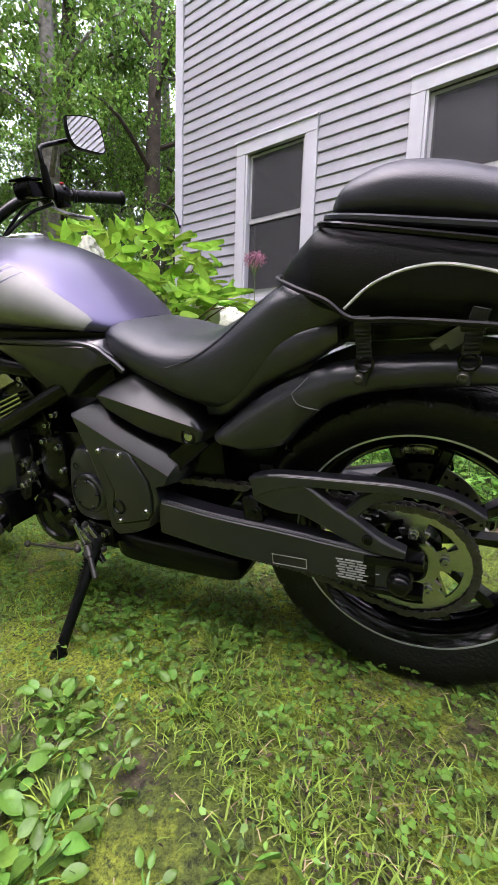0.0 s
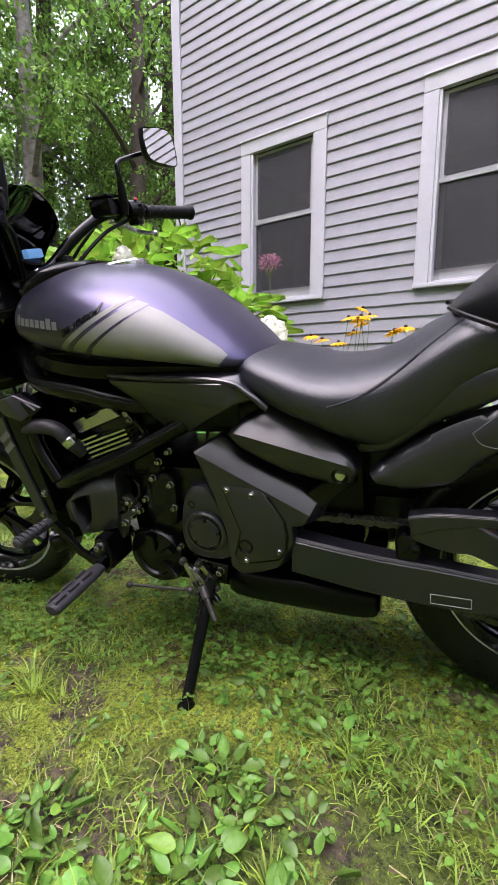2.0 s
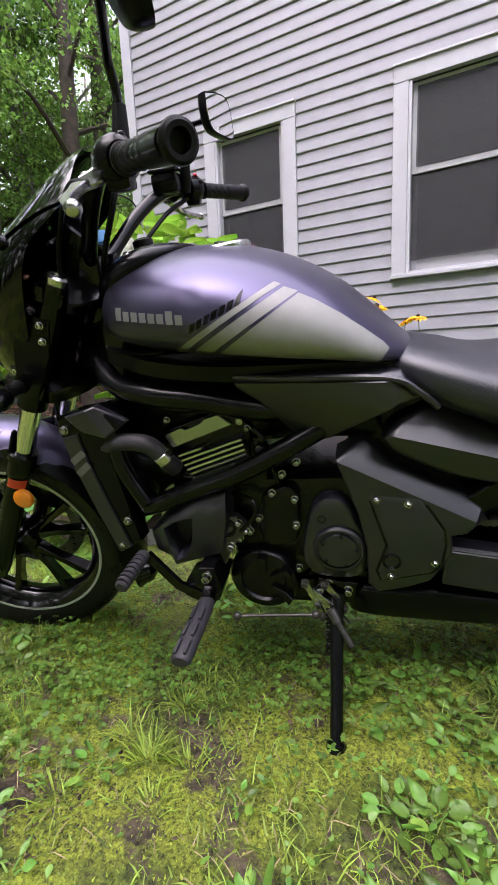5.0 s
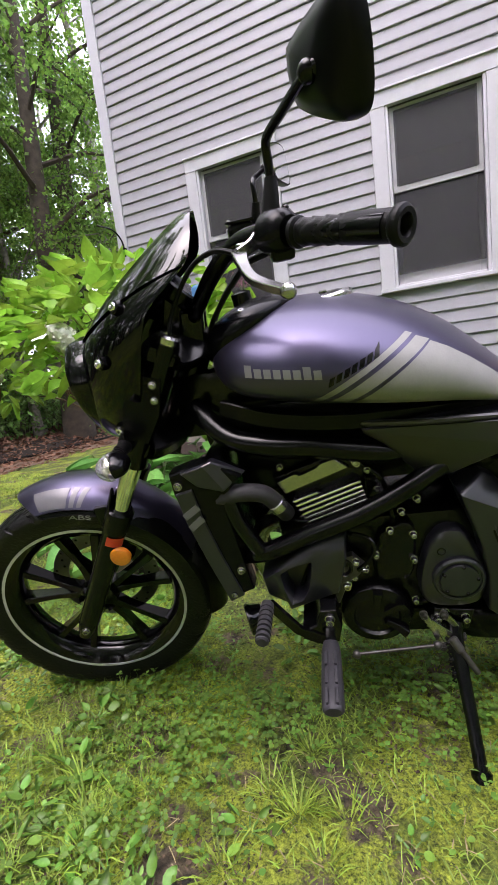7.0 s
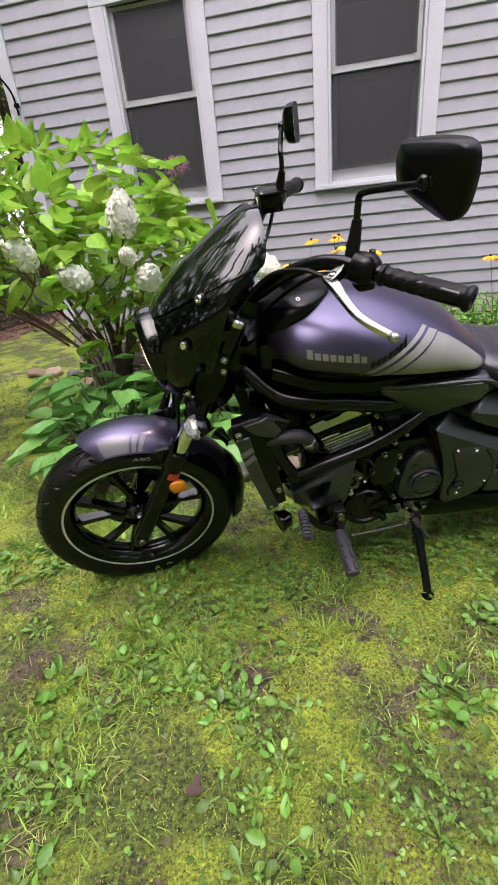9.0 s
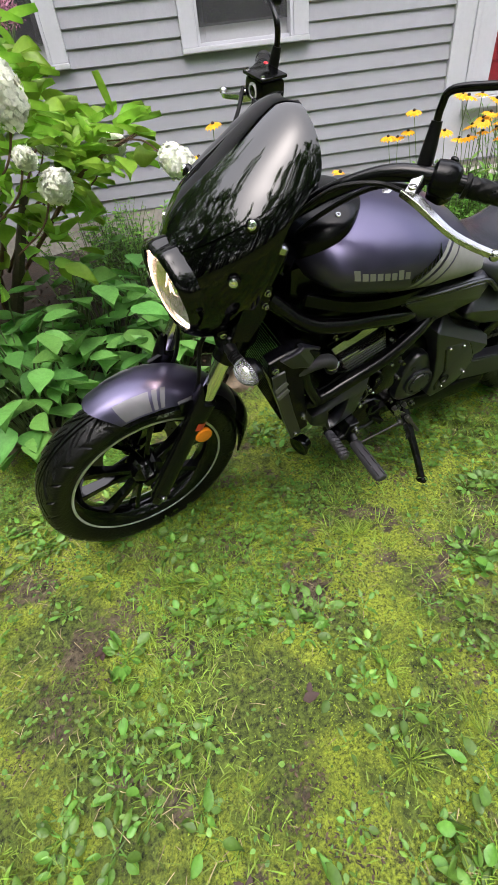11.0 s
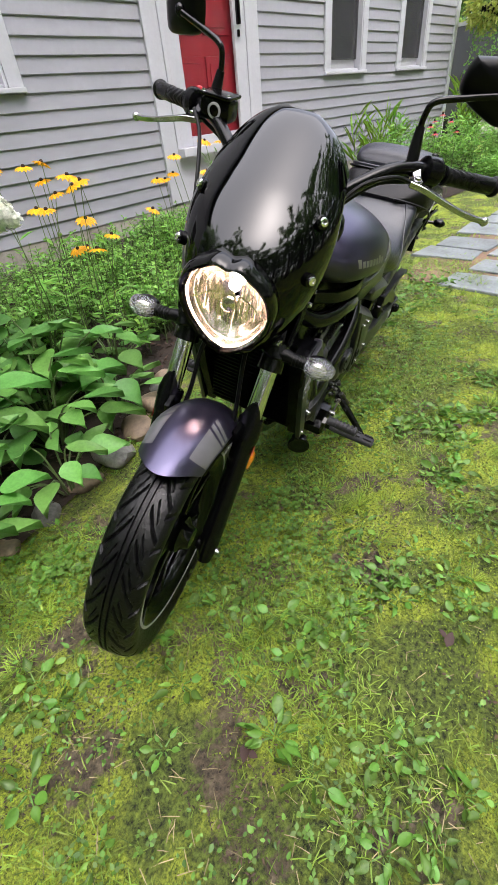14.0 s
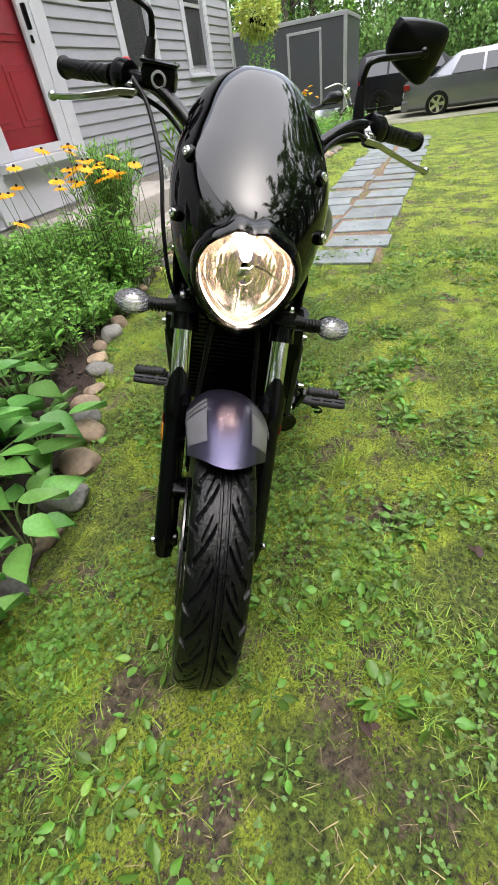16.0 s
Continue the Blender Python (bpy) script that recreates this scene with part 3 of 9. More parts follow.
def build_window(name, x0, x1):
    w = thing(name, pose(x0, WALL_Y, WZ0), "white-cased double-hung window with dark panes", "window", kind="structure")
    W, H, c = x1 - x0, WZ1 - WZ0, 0.105

    def bx(nm, lo, hi, material, bev=0.004, label=""):
        return part(nm, box(bmesh.new(), lo, hi, bev), material, w, label, smooth=False)

    bx("side_casing", (0, 0, 0.0), (c, 0.04, H - 0.118), TRIM)
    bx("side_casing", (W - c, 0, 0.0), (W, 0.04, H - 0.118), TRIM)
    bx("head_casing", (0, -0.002, H - 0.117), (W, 0.04, H - 0.012), TRIM)
    bx("drip_cap", (-0.004, -0.016, H - 0.011), (W + 0.004, 0.04, H + 0.004), TRIM, 0.003)
    bx("sill", (-0.004, -0.02, -0.032), (W + 0.004, 0.06, -0.001), TRIM, 0.006)
    a, b, zb, zt = c + 0.001, W - c - 0.001, 0.0, H - 0.119
    bx("jamb", (a, 0.006, zb), (a + 0.022, 0.15, zt), TRIM)
    bx("jamb", (b - 0.022, 0.006, zb), (b, 0.15, zt), TRIM)
    bx("stop", (a + 0.023, 0.03, zb), (b - 0.023, 0.15, zb + 0.02), TRIM)
    a, b, zm = a + 0.024, b - 0.024, (zb + zt) * 0.553
    s = 0.042
    for nm, y, z0, z1 in (("lower_sash", 0.085, zb + 0.021, zm + 0.02), ("upper_sash", 0.05, zm - 0.02, zt - 0.002)):
        q = 0.095 if nm == "lower_sash" else s
        bm = bmesh.new()
        for lo, hi in (((a, y, z0), (a + s, y + 0.03, z1)), ((b - s, y, z0), (b, y + 0.03, z1)), ((a + s, y, z0), (b - s, y + 0.03, z0 + q)), ((a + s, y, z1 - s), (b - s, y + 0.03, z1))):
            box(bm, lo, hi, 0.003)
        sash = part(nm, bm, SASH, w, "grey painted sash", smooth=False)
        g = part("pane", box(bmesh.new(), (a + s - 0.004, y + 0.012, z0 + q - 0.004), (b - s + 0.004, y + 0.016, z1 - s + 0.004)), WINGLASS, sash, "clear glass", smooth=False)
        g.visible_shadow = False
    bx("insect_screen", (a + 0.03, 0.044, zm + 0.024), (b - 0.03, 0.045, zt - 0.03), INSECT, 0, "dark insect screen")
    bx("insect_screen", (a + 0.004, 0.062, zb + 0.1), (b - 0.004, 0.063, zm - 0.022), INSECT, 0, "dark insect screen")
    return w


for i, (a, b) in enumerate(WINDOWS):
    build_window(f"window_{i + 1}", a, b)


def build_door():
    d = thing("door_1", pose(-0.018, WALL_Y, -0.022), "closed red panelled door behind a white storm door", "door", kind="structure")

    def bx(nm, lo, hi, material, bev=0.004, label=""):
        return part(nm, box(bmesh.new(), lo, hi, bev), material, d, label, smooth=False)

    x0, x1, zb, zt = 0.945, 1.905, 0.86, 2.80
    bx("side_casing", (0.751, -0.004, 0.44), (0.905, 0.06, zt + 0.14), TRIM)
    bx("casing_moulding", (0.906, -0.014, 0.76), (x0, 0.06, zt + 0.02), TRIM)
    bx("side_casing", (1.945, -0.004, 0.44), (2.088, 0.06, zt + 0.14), TRIM)
    bx("casing_moulding", (x1, -0.014, 0.76), (1.944, 0.06, zt + 0.02), TRIM)
    bx("head_casing", (0.906, -0.004, zt + 0.021), (1.944, 0.06, zt + 0.14), TRIM)
    bx("threshold", (0.907, -0.09, 0.79), (1.943, 0.16, 0.855), TRIM, 0.006, "white door sill")
    bx("kick_board", (0.907, 0.004, 0.44), (1.943, 0.05, 0.785), TRIM)
    s = 0.15
    bm = bmesh.new()
    for lo, hi in (((x0 + 0.003, -0.008, zb), (x0 + s, 0.026, zt)), ((x1 - s, -0.008, zb), (x1 - 0.003, 0.026, zt)), ((x0 + s, -0.008, zb), (x1 - s, 0.026, zb + 0.07)), ((x0 + s, -0.008, zt - s), (x1 - s, 0.026, zt))):
        box(bm, lo, hi, 0.004)
    storm = part("storm_door", bm, TRIM, d, "white storm door frame", smooth=False)
    g = part("storm_pane", box(bmesh.new(), (x0 + s - 0.01, 0.008, zb + 0.06), (x1 - s + 0.01, 0.012, zt - s + 0.01)), STORMGLASS, storm, "clear glass", smooth=False)
    g.visible_shadow = False
    part("door_handle", box(bmesh.new(), (x1 - s + 0.03, -0.05, 1.68), (x1 - s + 0.055, -0.009, 1.84), 0.008), SATIN, storm, "black pull handle")
    part("latch", box(bmesh.new(), (x1 - s + 0.032, -0.03, 1.60), (x1 - s + 0.053, -0.009, 1.65), 0.006), SATIN, storm, "black latch")
    slab = part("door_slab", box(bmesh.new(), (x0 + 0.02, 0.075, zb), (x1 - 0.02, 0.12, zt), 0.003), REDDOOR, d, "red painted door", smooth=False)
    for col in (0, 1):
        for z0, z1 in ((zb + 0.2, zb + 0.62), (zb + 0.76, zb + 1.45), (zb + 1.58, zb + 1.9)):
            cx = x0 + 0.12 + col * 0.37
            bm = bmesh.new()
            box(bm, (cx, 0.066, z0), (cx + 0.33, 0.077, z1), 0.005)
            box(bm, (cx + 0.045, 0.06, z0 + 0.045), (cx + 0.285, 0.068, z1 - 0.045), 0.006)
            part("door_panel", bm, REDDOOR, slab, smooth=False)
    return d


build_door()

# stoop of the door
stoop = thing("stoop", pose(0, 0, 0), "low weathered concrete door stoop with a step", "stoop", kind="structure")
part("landing", box(bmesh.new(), (0.9, 2.72, -0.1), (2.95, 3.40, 0.36), 0.02), CONCRETE, stoop)
part("step", box(bmesh.new(), (1.2, 2.36, -0.1), (2.8, 2.715, 0.17), 0.02), CONCRETE, stoop)

# flower bed, rising from the stones to the wall
_xs = np.linspace(-3.5, X1, 110)
_bv, _n = [], 14
for x in _xs:
    e = edge_y(x)
    for k in range(_n):
        u = k / (_n - 1)
        _bv.append((x, e + (3.417 - e) * u, gz(x, e) + 0.012 + 0.26 * u ** 1.2 * (1 if x > X0 else 0.3) + 0.025 * noise.noise((x * 4, u * 6, 1.7)) * min(1, u * 8)))
bed = arrays("flower_bed", _bv, [(i * _n + k, (i + 1) * _n + k, (i + 1) * _n + k + 1, i * _n + k + 1) for i in range(len(_xs) - 1) for k in range(_n - 1)], SOIL, smooth=True)
tagged(bed, "flower bed of dark bark mulch along the house", "flower bed", kind="structure")


def bed_z(x, y):
    if x > X1 - 0.05:
        return gz(x, y)
    e = edge_y(x)
    u = min(1, max(0, (y - e) / (3.417 - e)))
    return gz(x, e) + 0.012 + 0.26 * u ** 1.2


SWING = mat("satin_grey_black_coating", (0.010, 0.010, 0.014), 0.3, 0, 0.25, 12, 0.03, 900, rvar=0.05, spec=0.8)


# ---- the motorcycle: x forward, y to its left, z up, from the rear tyre's contact ----
BIKE = pose(-0.2126, 0.9185, -0.0085, 0, 0, 192.3) @ pose(0, 0, 0, 0, 2.4, 0) @ pose(0, 0, 0, -12, 0, 0)
bike = thing("motorcycle", BIKE, "violet-grey and black cruiser motorcycle on its side stand", "motorcycle")
_p0 = Vector((1.695, 0, 0))
STEER = Matrix.Translation(_p0) @ Matrix.Rotation(radians(10.5), 4, Vector((-0.515, 0, 0.857)).normalized()) @ Matrix.Translation(-_p0)
R0, F0 = Vector((0, 0, 0.312)), Vector((1.577, 0, 0.312))


def bolt(parent, p, r=0.007, axis=(0, 1, 0), h=0.006, material=None, m=None):
    bm = bmesh.new()
    a = Vector(axis).normalized()
    p = Vector(p)
    lathe(bm, p - a * 0.004, a, [(r * 1.28, 0), (r * 1.28, 0.0045), (r * 1.05, 0.005), (r, 0.0045 + h), (r * 0.75, 0.006 + h), (r * 0.5, 0.006 + h), (r * 0.45, 0.003 + h)], 10)
    return part("bolt", bm, material or STEEL, parent, m=m)


def tyre_mesh(c, R, hw, rin, n=540):
    """A tyre with a rounded crown, two narrow centre grooves, long slanted grooves and short shoulder grooves."""
    ys = np.concatenate([[-0.72, -0.9, -0.985], np.linspace(-1, 1, 75), [0.985, 0.9, 0.72]])

    def cut(phase, w):
        return max(0.0, min(1.0, 1.8 * (1 - abs(((phase + 0.5) % 1.0) - 0.5) / w)))

    v = []
    for j in range(n):
        th = 2 * math.pi * j / n
        for i, y in enumerate(ys):
            u, d = abs(y), 0.0
            if i < 3 or i > len(ys) - 4:
                r = (rin, rin + (R - rin) * 0.28, rin + (R - rin) * 0.5)[i if i < 3 else len(ys) - 1 - i]
            else:
                r = R - (R - rin) * 0.34 * (1 - math.sqrt(max(0, 1 - u ** 2.3)))
                p = j / n * 27 + (0.5 if y > 0 else 0)
                if abs(u - 0.11) < 0.03:
                    d = 0.005
                if 0.2 < u < 0.8:
                    d = max(d, cut(p + 2.4 * u - 0.9 * u * u, 0.085))
                if 0.34 < u < 0.62:
                    d = max(d, 0.7 * cut(p + 0.5 + 2.2 * u, 0.06))
                if u > 0.74:
                    d = max(d, cut(p + 0.3 - 0.9 * u, 0.08))
                d = min(d, 1.0) * 0.0065 if d > 0.006 else d
            v.append((c[0] + (r - d) * math.cos(th), c[1] + y * hw, c[2] + (r - d) * math.sin(th)))
    k = len(ys)
    return v, [(j * k + i, j * k + i + 1, ((j + 1) % n) * k + i + 1, ((j + 1) % n) * k + i) for j in range(n) for i in range(k - 1)]


def build_wheel(name, c, R, hw, rs, rim_hw, m=None, disc_side=1):
    Y = (0, -1, 0)
    bm = bmesh.new()
    lathe(bm, c, Y, [(rs + 0.006, -rim_hw), (rs + 0.006, rim_hw), (rs - 0.002, rim_hw + 0.002), (rs - 0.014, rim_hw - 0.006), (rs - 0.032, rim_hw * 0.55), (rs - 0.04, 0), (rs - 0.032, -rim_hw * 0.55), (rs - 0.014, 0.006 - rim_hw), (rs - 0.002, -rim_hw - 0.002)], 72, closed=True)
    wheel = part(name, bm, RIMGLOSS, bike, "gloss black cast alloy wheel", m=m)
    v, f = tyre_mesh(c, R, hw, rs - 0.002)
    if m is not None:
        v = [m @ Vector(p) for p in v]
    tyre = arrays("tyre", v, f, TYRE, wheel, smooth=True)
    tyre.data.set_sharp_from_angle(angle=radians(35))
    tyre["label"] = "black grooved rubber tyre"
    for s in (1, -1):
        bm = bmesh.new()
        lathe(bm, Vector(c) + Vector((0, s * (rim_hw + 0.0025), 0)), (0, s, 0), [(rs - 0.0035, 0), (rs + 0.0035, 0), (rs + 0.0035, 0.0012), (rs - 0.0035, 0.0012)], 96, closed=True)
        part("rim_stripe", bm, RIMTAPE, wheel, "thin silver rim stripe", m=m)
    bm = bmesh.new()
    lathe(bm, c, Y, [(0.0, -0.06), (0.028, -0.06), (0.034, -0.045), (0.05, -0.032), (0.052, 0.032), (0.034, 0.045), (0.028, 0.06), (0.0, 0.06)], 28)
    part("hub", bm, RIMGLOSS, wheel, m=m)
    for k in range(5):
        bm = bmesh.new()
        for s in (-1, 1):
            a0, a1 = radians(72 * k + 20 + s * 9), radians(72 * k + 20 + s * 14)
            q = [Vector(c) + Vector((r * math.cos(a), 0, r * math.sin(a))) for r, a in ((0.045, a0), (0.11, (a0 * 0.5 + a1 * 0.5)), (rs - 0.03, a1))]
            bar(bm, q, [0.034, 0.028, 0.04], [0.024, 0.016, 0.022], (0, 1, 0), 3)
        part("spoke", bm, RIMGLOSS, wheel, m=m)
    bm = bmesh.new()
    rd = 0.15 if m is not None else 0.125
    lathe(bm, Vector(c) + Vector((0, disc_side * 0.066, 0)), (0, 1, 0), [(rd * 0.72, -0.0022), (rd, -0.0022), (rd, 0.0022), (rd * 0.72, 0.0022)], 60, closed=True)
    disc = part("brake_disc", bm, DISC, wheel, "drilled steel brake disc", m=m)
    bm = bmesh.new()
    for k in range(40):
        a = k * 2 * math.pi / 40
        r = rd * (0.8, 0.87, 0.94)[k % 3]
        p = Vector(c) + Vector((r * math.cos(a), disc_side * 0.066, r * math.sin(a)))
        cyl(bm, p - Vector((0, 0.0026, 0)), p + Vector((0, 0.0026, 0)), 0.004, 7)
    tagged(part("disc_holes", bm, SATIN, disc, m=m), kind="stuff")
    bm = bmesh.new()
    for k in range(5):
        a = radians(72 * k + 56)
        bar(bm, [Vector(c) + Vector((r * math.cos(a), disc_side * 0.062, r * math.sin(a))) for r in (0.03, rd * 0.76)], 0.006, 0.02)
    part("disc_carrier", bm, SATIN, wheel, m=m)
    # small white balance weight on the rim
    return wheel


rear_wheel = build_wheel("rear_wheel", R0, 0.312, 0.08, 0.225, 0.055, None, -1)
front_wheel = build_wheel("front_wheel", F0, 0.3125, 0.06, 0.236, 0.044, STEER, -1)


# sprocket and chain
def build_drive():
    bm = bmesh.new()
    n = 42
    c = Vector((0, 0.098, 0.312))
    outer = []
    for i in range(n * 4):
        a = 2 * math.pi * i / (n * 4)
        outer.append((0.1085 if i % 4 in (0, 1) else 0.1005, a))
    m = len(outer)
    rows = [[(q, a) for r, a in outer] for q in (0.03, 0.05, 0.067, 0.086)] + [outer]
    vs = [[bm.verts.new((c.x + r * math.cos(a), 0.1015, c.z + r * math.sin(a))) for r, a in q] for q in rows]
    for k in range(4):
        for i in range(m):
            a = abs((math.degrees(outer[i][1]) - 22) % 72 - 36)
            if not a < (0, 14, 22, 0)[k]:
                j = (i + 1) % m
                bm.faces.new((vs[k][i], vs[k][j], vs[k + 1][j], vs[k + 1][i]))
    ex = bmesh.ops.extrude_face_region(bm, geom=bm.faces[:])
    bmesh.ops.translate(bm, verts=[v for v in ex["geom"] if isinstance(v, bmesh.types.BMVert)], vec=(0, -0.007, 0))
    bmesh.ops.recalc_face_normals(bm, faces=bm.faces[:])
    sp = part("rear_sprocket", bm, STEEL, bike, "bright steel rear sprocket", smooth=False)
    for k in range(5):
        a = radians(72 * k + 22)
        bolt(sp, c + Vector((0.058 * math.cos(a), 0.004, 0.058 * math.sin(a))), 0.008, h=0.007)
    bm = bmesh.new()
    lathe(bm, c + Vector((0, 0.012, 0)), (0, 1, 0), [(0.0, 0), (0.03, 0), (0.03, 0.006), (0.025, 0.01), (0, 0.01)], 28)
    part("hub_carrier", bm, SATIN, bike)
    # rear brake caliper over the disc
    bm = bmesh.new()
    plate(bm, [(0.055, 0.405), (0.05, 0.455), (0.02, 0.472), (-0.035, 0.468), (-0.06, 0.44), (-0.05, 0.405)], -0.078, -0.128, 0.008, 0.003, 2)
    bar(bm, [(-0.02, -0.095, 0.43), (0.03, -0.1, 0.37), (0.06, -0.1, 0.33), (0.12, -0.105, 0.33)], 0.02, [0.05, 0.045, 0.04, 0.05])
    cal = part("rear_caliper", bm, SATIN, bike, "black rear brake caliper")
    bm = bmesh.new()
    box(bm, (-0.026, -0.082, 0.452), (0.032, -0.072, 0.468), 0.003)
    part("caliper_plate", bm, ALU, cal, "grey caliper plate")
    for x, z in ((-0.045, 0.45), (-0.05, 0.425), (0.045, 0.43)):
        bolt(cal, (x, -0.078, z), 0.006)
    # chain: outer and inner links round both sprockets
    F = Vector((0.56, 0.098, 0.395))
    d = F - c
    L, ang = d.length, math.atan2(d.z, d.x)
    r1, r2 = 0.107, 0.036
    path = []
    al = math.acos((r1 - r2) / L)
    for a in np.linspace(ang + al, ang + 2 * math.pi - al, 60):
        path.append((c.x + r1 * math.cos(a), c.z + r1 * math.sin(a)))
    for a in np.linspace(ang - al, ang + al, 14):
        path.append((F.x + r2 * math.cos(a), F.z + r2 * math.sin(a)))
    path.append(path[0])
    path = np.array(path)
    seg = np.r_[0, np.cumsum(np.linalg.norm(np.diff(path, axis=0), axis=1))]
    cnt = int(seg[-1] / 0.0159)
    s = np.linspace(0, seg[-1], cnt + 1)
    px, pz = np.interp(s, seg, path[:, 0]), np.interp(s, seg, path[:, 1])
    chain = bmesh.new()
    bms = {}
    for i in range(cnt):
        a, b = Vector((px[i], 0, pz[i])), Vector((px[i + 1], 0, pz[i + 1]))
        w = 0.0095 if i % 2 else 0.0065
        for y in (0.098 - w, 0.098 + w):
            bm = chain
            mid, dv = (a + b) / 2, (b - a).normalized()
            bar(bm, [mid - dv * 0.0125 + Vector((0, y, 0)), mid - dv * 0.006 + Vector((0, y, 0)), mid + Vector((0, y, 0)), mid + dv * 0.006 + Vector((0, y, 0)), mid + dv * 0.0125 + Vector((0, y, 0))], 0.0022, [0.008, 0.015, 0.011, 0.015, 0.008])
        cyl(chain, a + Vector((0, 0.098 - 0.011, 0)), a + Vector((0, 0.098 + 0.011, 0)), 0.0045, 8)
    part("chain", chain, CHAINM, bike, "oily drive chain")


build_drive()


def soften(bm, w):
    """Rounds the long edges of bars."""
    bm.normal_update()
    bmesh.ops.bevel(bm, geom=[e for e in bm.edges if len(e.link_faces) == 2 and e.calc_face_angle() > 0.7], offset=w, segments=2, affect="EDGES", clamp_overlap=True)


# swingarm with its brace
def build_swingarm():
    def side(s):
        bm = bmesh.new()
        bar(bm, [(0.50, s * 0.125, 0.358), (0.36, s * 0.135, 0.343), (0.22, s * 0.138, 0.332), (0.12, s * 0.139, 0.325), (0.06, s * 0.14, 0.321), (0.0, s * 0.138, 0.318)], [0.05, 0.045, 0.04, 0.038, 0.036, 0.032], [0.084, 0.086, 0.086, 0.079, 0.075, 0.062], (0, 1, 0), 4)
        soften(bm, 0.009)
        return part("swingarm", bm, SWING, bike, "satin black box-section swingarm")

    arm = side(1)
    side(-1)
    bm = bmesh.new()
    bar(bm, [(0.272, 0.135, 0.452), (0.23, 0.139, 0.467), (0.17, 0.14, 0.474), (0.113, 0.14, 0.475), (0.022, 0.14, 0.4745), (-0.036, 0.139, 0.469), (-0.073, 0.138, 0.457), (-0.107, 0.136, 0.436)], 0.03, [0.04, 0.032, 0.022, 0.019, 0.02, 0.017, 0.016, 0.014], (0, 1, 0), 5)
    bar(bm, [(0.274, 0.134, 0.446), (0.235, 0.137, 0.446), (0.2, 0.14, 0.444), (0.168, 0.142, 0.435), (0.13, 0.144, 0.414), (0.09, 0.145, 0.392), (0.045, 0.146, 0.370), (0.003, 0.146, 0.360)], 0.026, [0.045, 0.068, 0.074, 0.058, 0.048, 0.044, 0.03, 0.014], (0, 1, 0), 5)
    soften(bm, 0.006)
    bar(bm, [(0.012, 0.139, 0.466), (0.06, 0.140, 0.452), (0.094, 0.142, 0.418)], 0.02, 0.022, (0, 1, 0), 4)
    g = part("chain_guard", bm, SWING, bike, "black truss-shaped chain guard")
    bolt(g, (0.063, 0.157, 0.382), 0.009, material=DARKMETAL)
    bm = bmesh.new()
    plate(bm, [(0.30, 0.375), (0.26, 0.375), (0.262, 0.415), (0.28, 0.435), (0.3, 0.425)], 0.12, 0.15, 0.008, 0.004, 3)
    t = part("brace_bracket", bm, SATIN, bike)
    bolt(t, (0.268, 0.151, 0.407), 0.008, material=DARKMETAL)
    # axle block and nut
    bm = bmesh.new()
    for z0, z1 in ((0.335, 0.352), (0.278, 0.29)):
        box(bm, (-0.026, 0.122, z0), (0.07, 0.162, z1), 0.005)
    box(bm, (0.05, 0.122, 0.29), (0.075, 0.16, 0.336), 0.004)
    a = part("axle_adjuster", bm, SATIN, bike, "black axle adjuster block")
    bm = bmesh.new()
    cyl(bm, (0.01, 0.12, 0.312), (0.01, 0.175, 0.312), 0.021, 20, 0.006)
    ball(bm, (0.01, 0.175, 0.312), 0.019, 0.012, 0.019)
    part("axle_cap", bm, SATIN, a)
    bm = bmesh.new()
    cyl(bm, (0.035, 0.15, 0.315), (0.06, 0.15, 0.315), 0.004, 10)
    cyl(bm, (0.044, 0.15, 0.315), (0.051, 0.15, 0.315), 0.008, 6)
    part("adjuster_bolt", bm, STEEL, a)
    # warning labels on the arm
    bm = bmesh.new()
    q = Vector((-0.966, 0, 0.24))
    for k in range(8):
        for j in range(3):
            x = 0.118 - j * 0.017 - (0.003 * (k % 3))
            z = 0.336 - k * 0.0052
            box(bm, (x - 0.013 - 0.003 * ((k + j) % 2), 0.1595, z - 0.0015), (x, 0.1602, z + 0.0012))
    part("warning_label", bm, LABELW, arm, "small printed warning label", smooth=False)
    bm = bmesh.new()
    for k in range(2):
        box(bm, (0.172, 0.1605, 0.322 - k * 0.02), (0.24, 0.161, 0.3235 - k * 0.02))
    box(bm, (0.172, 0.1605, 0.302), (0.1735, 0.161, 0.3235))
    box(bm, (0.2385, 0.1605, 0.302), (0.24, 0.161, 0.3235))
    part("outline_label", bm, LABELW, arm, smooth=False)


build_swingarm()


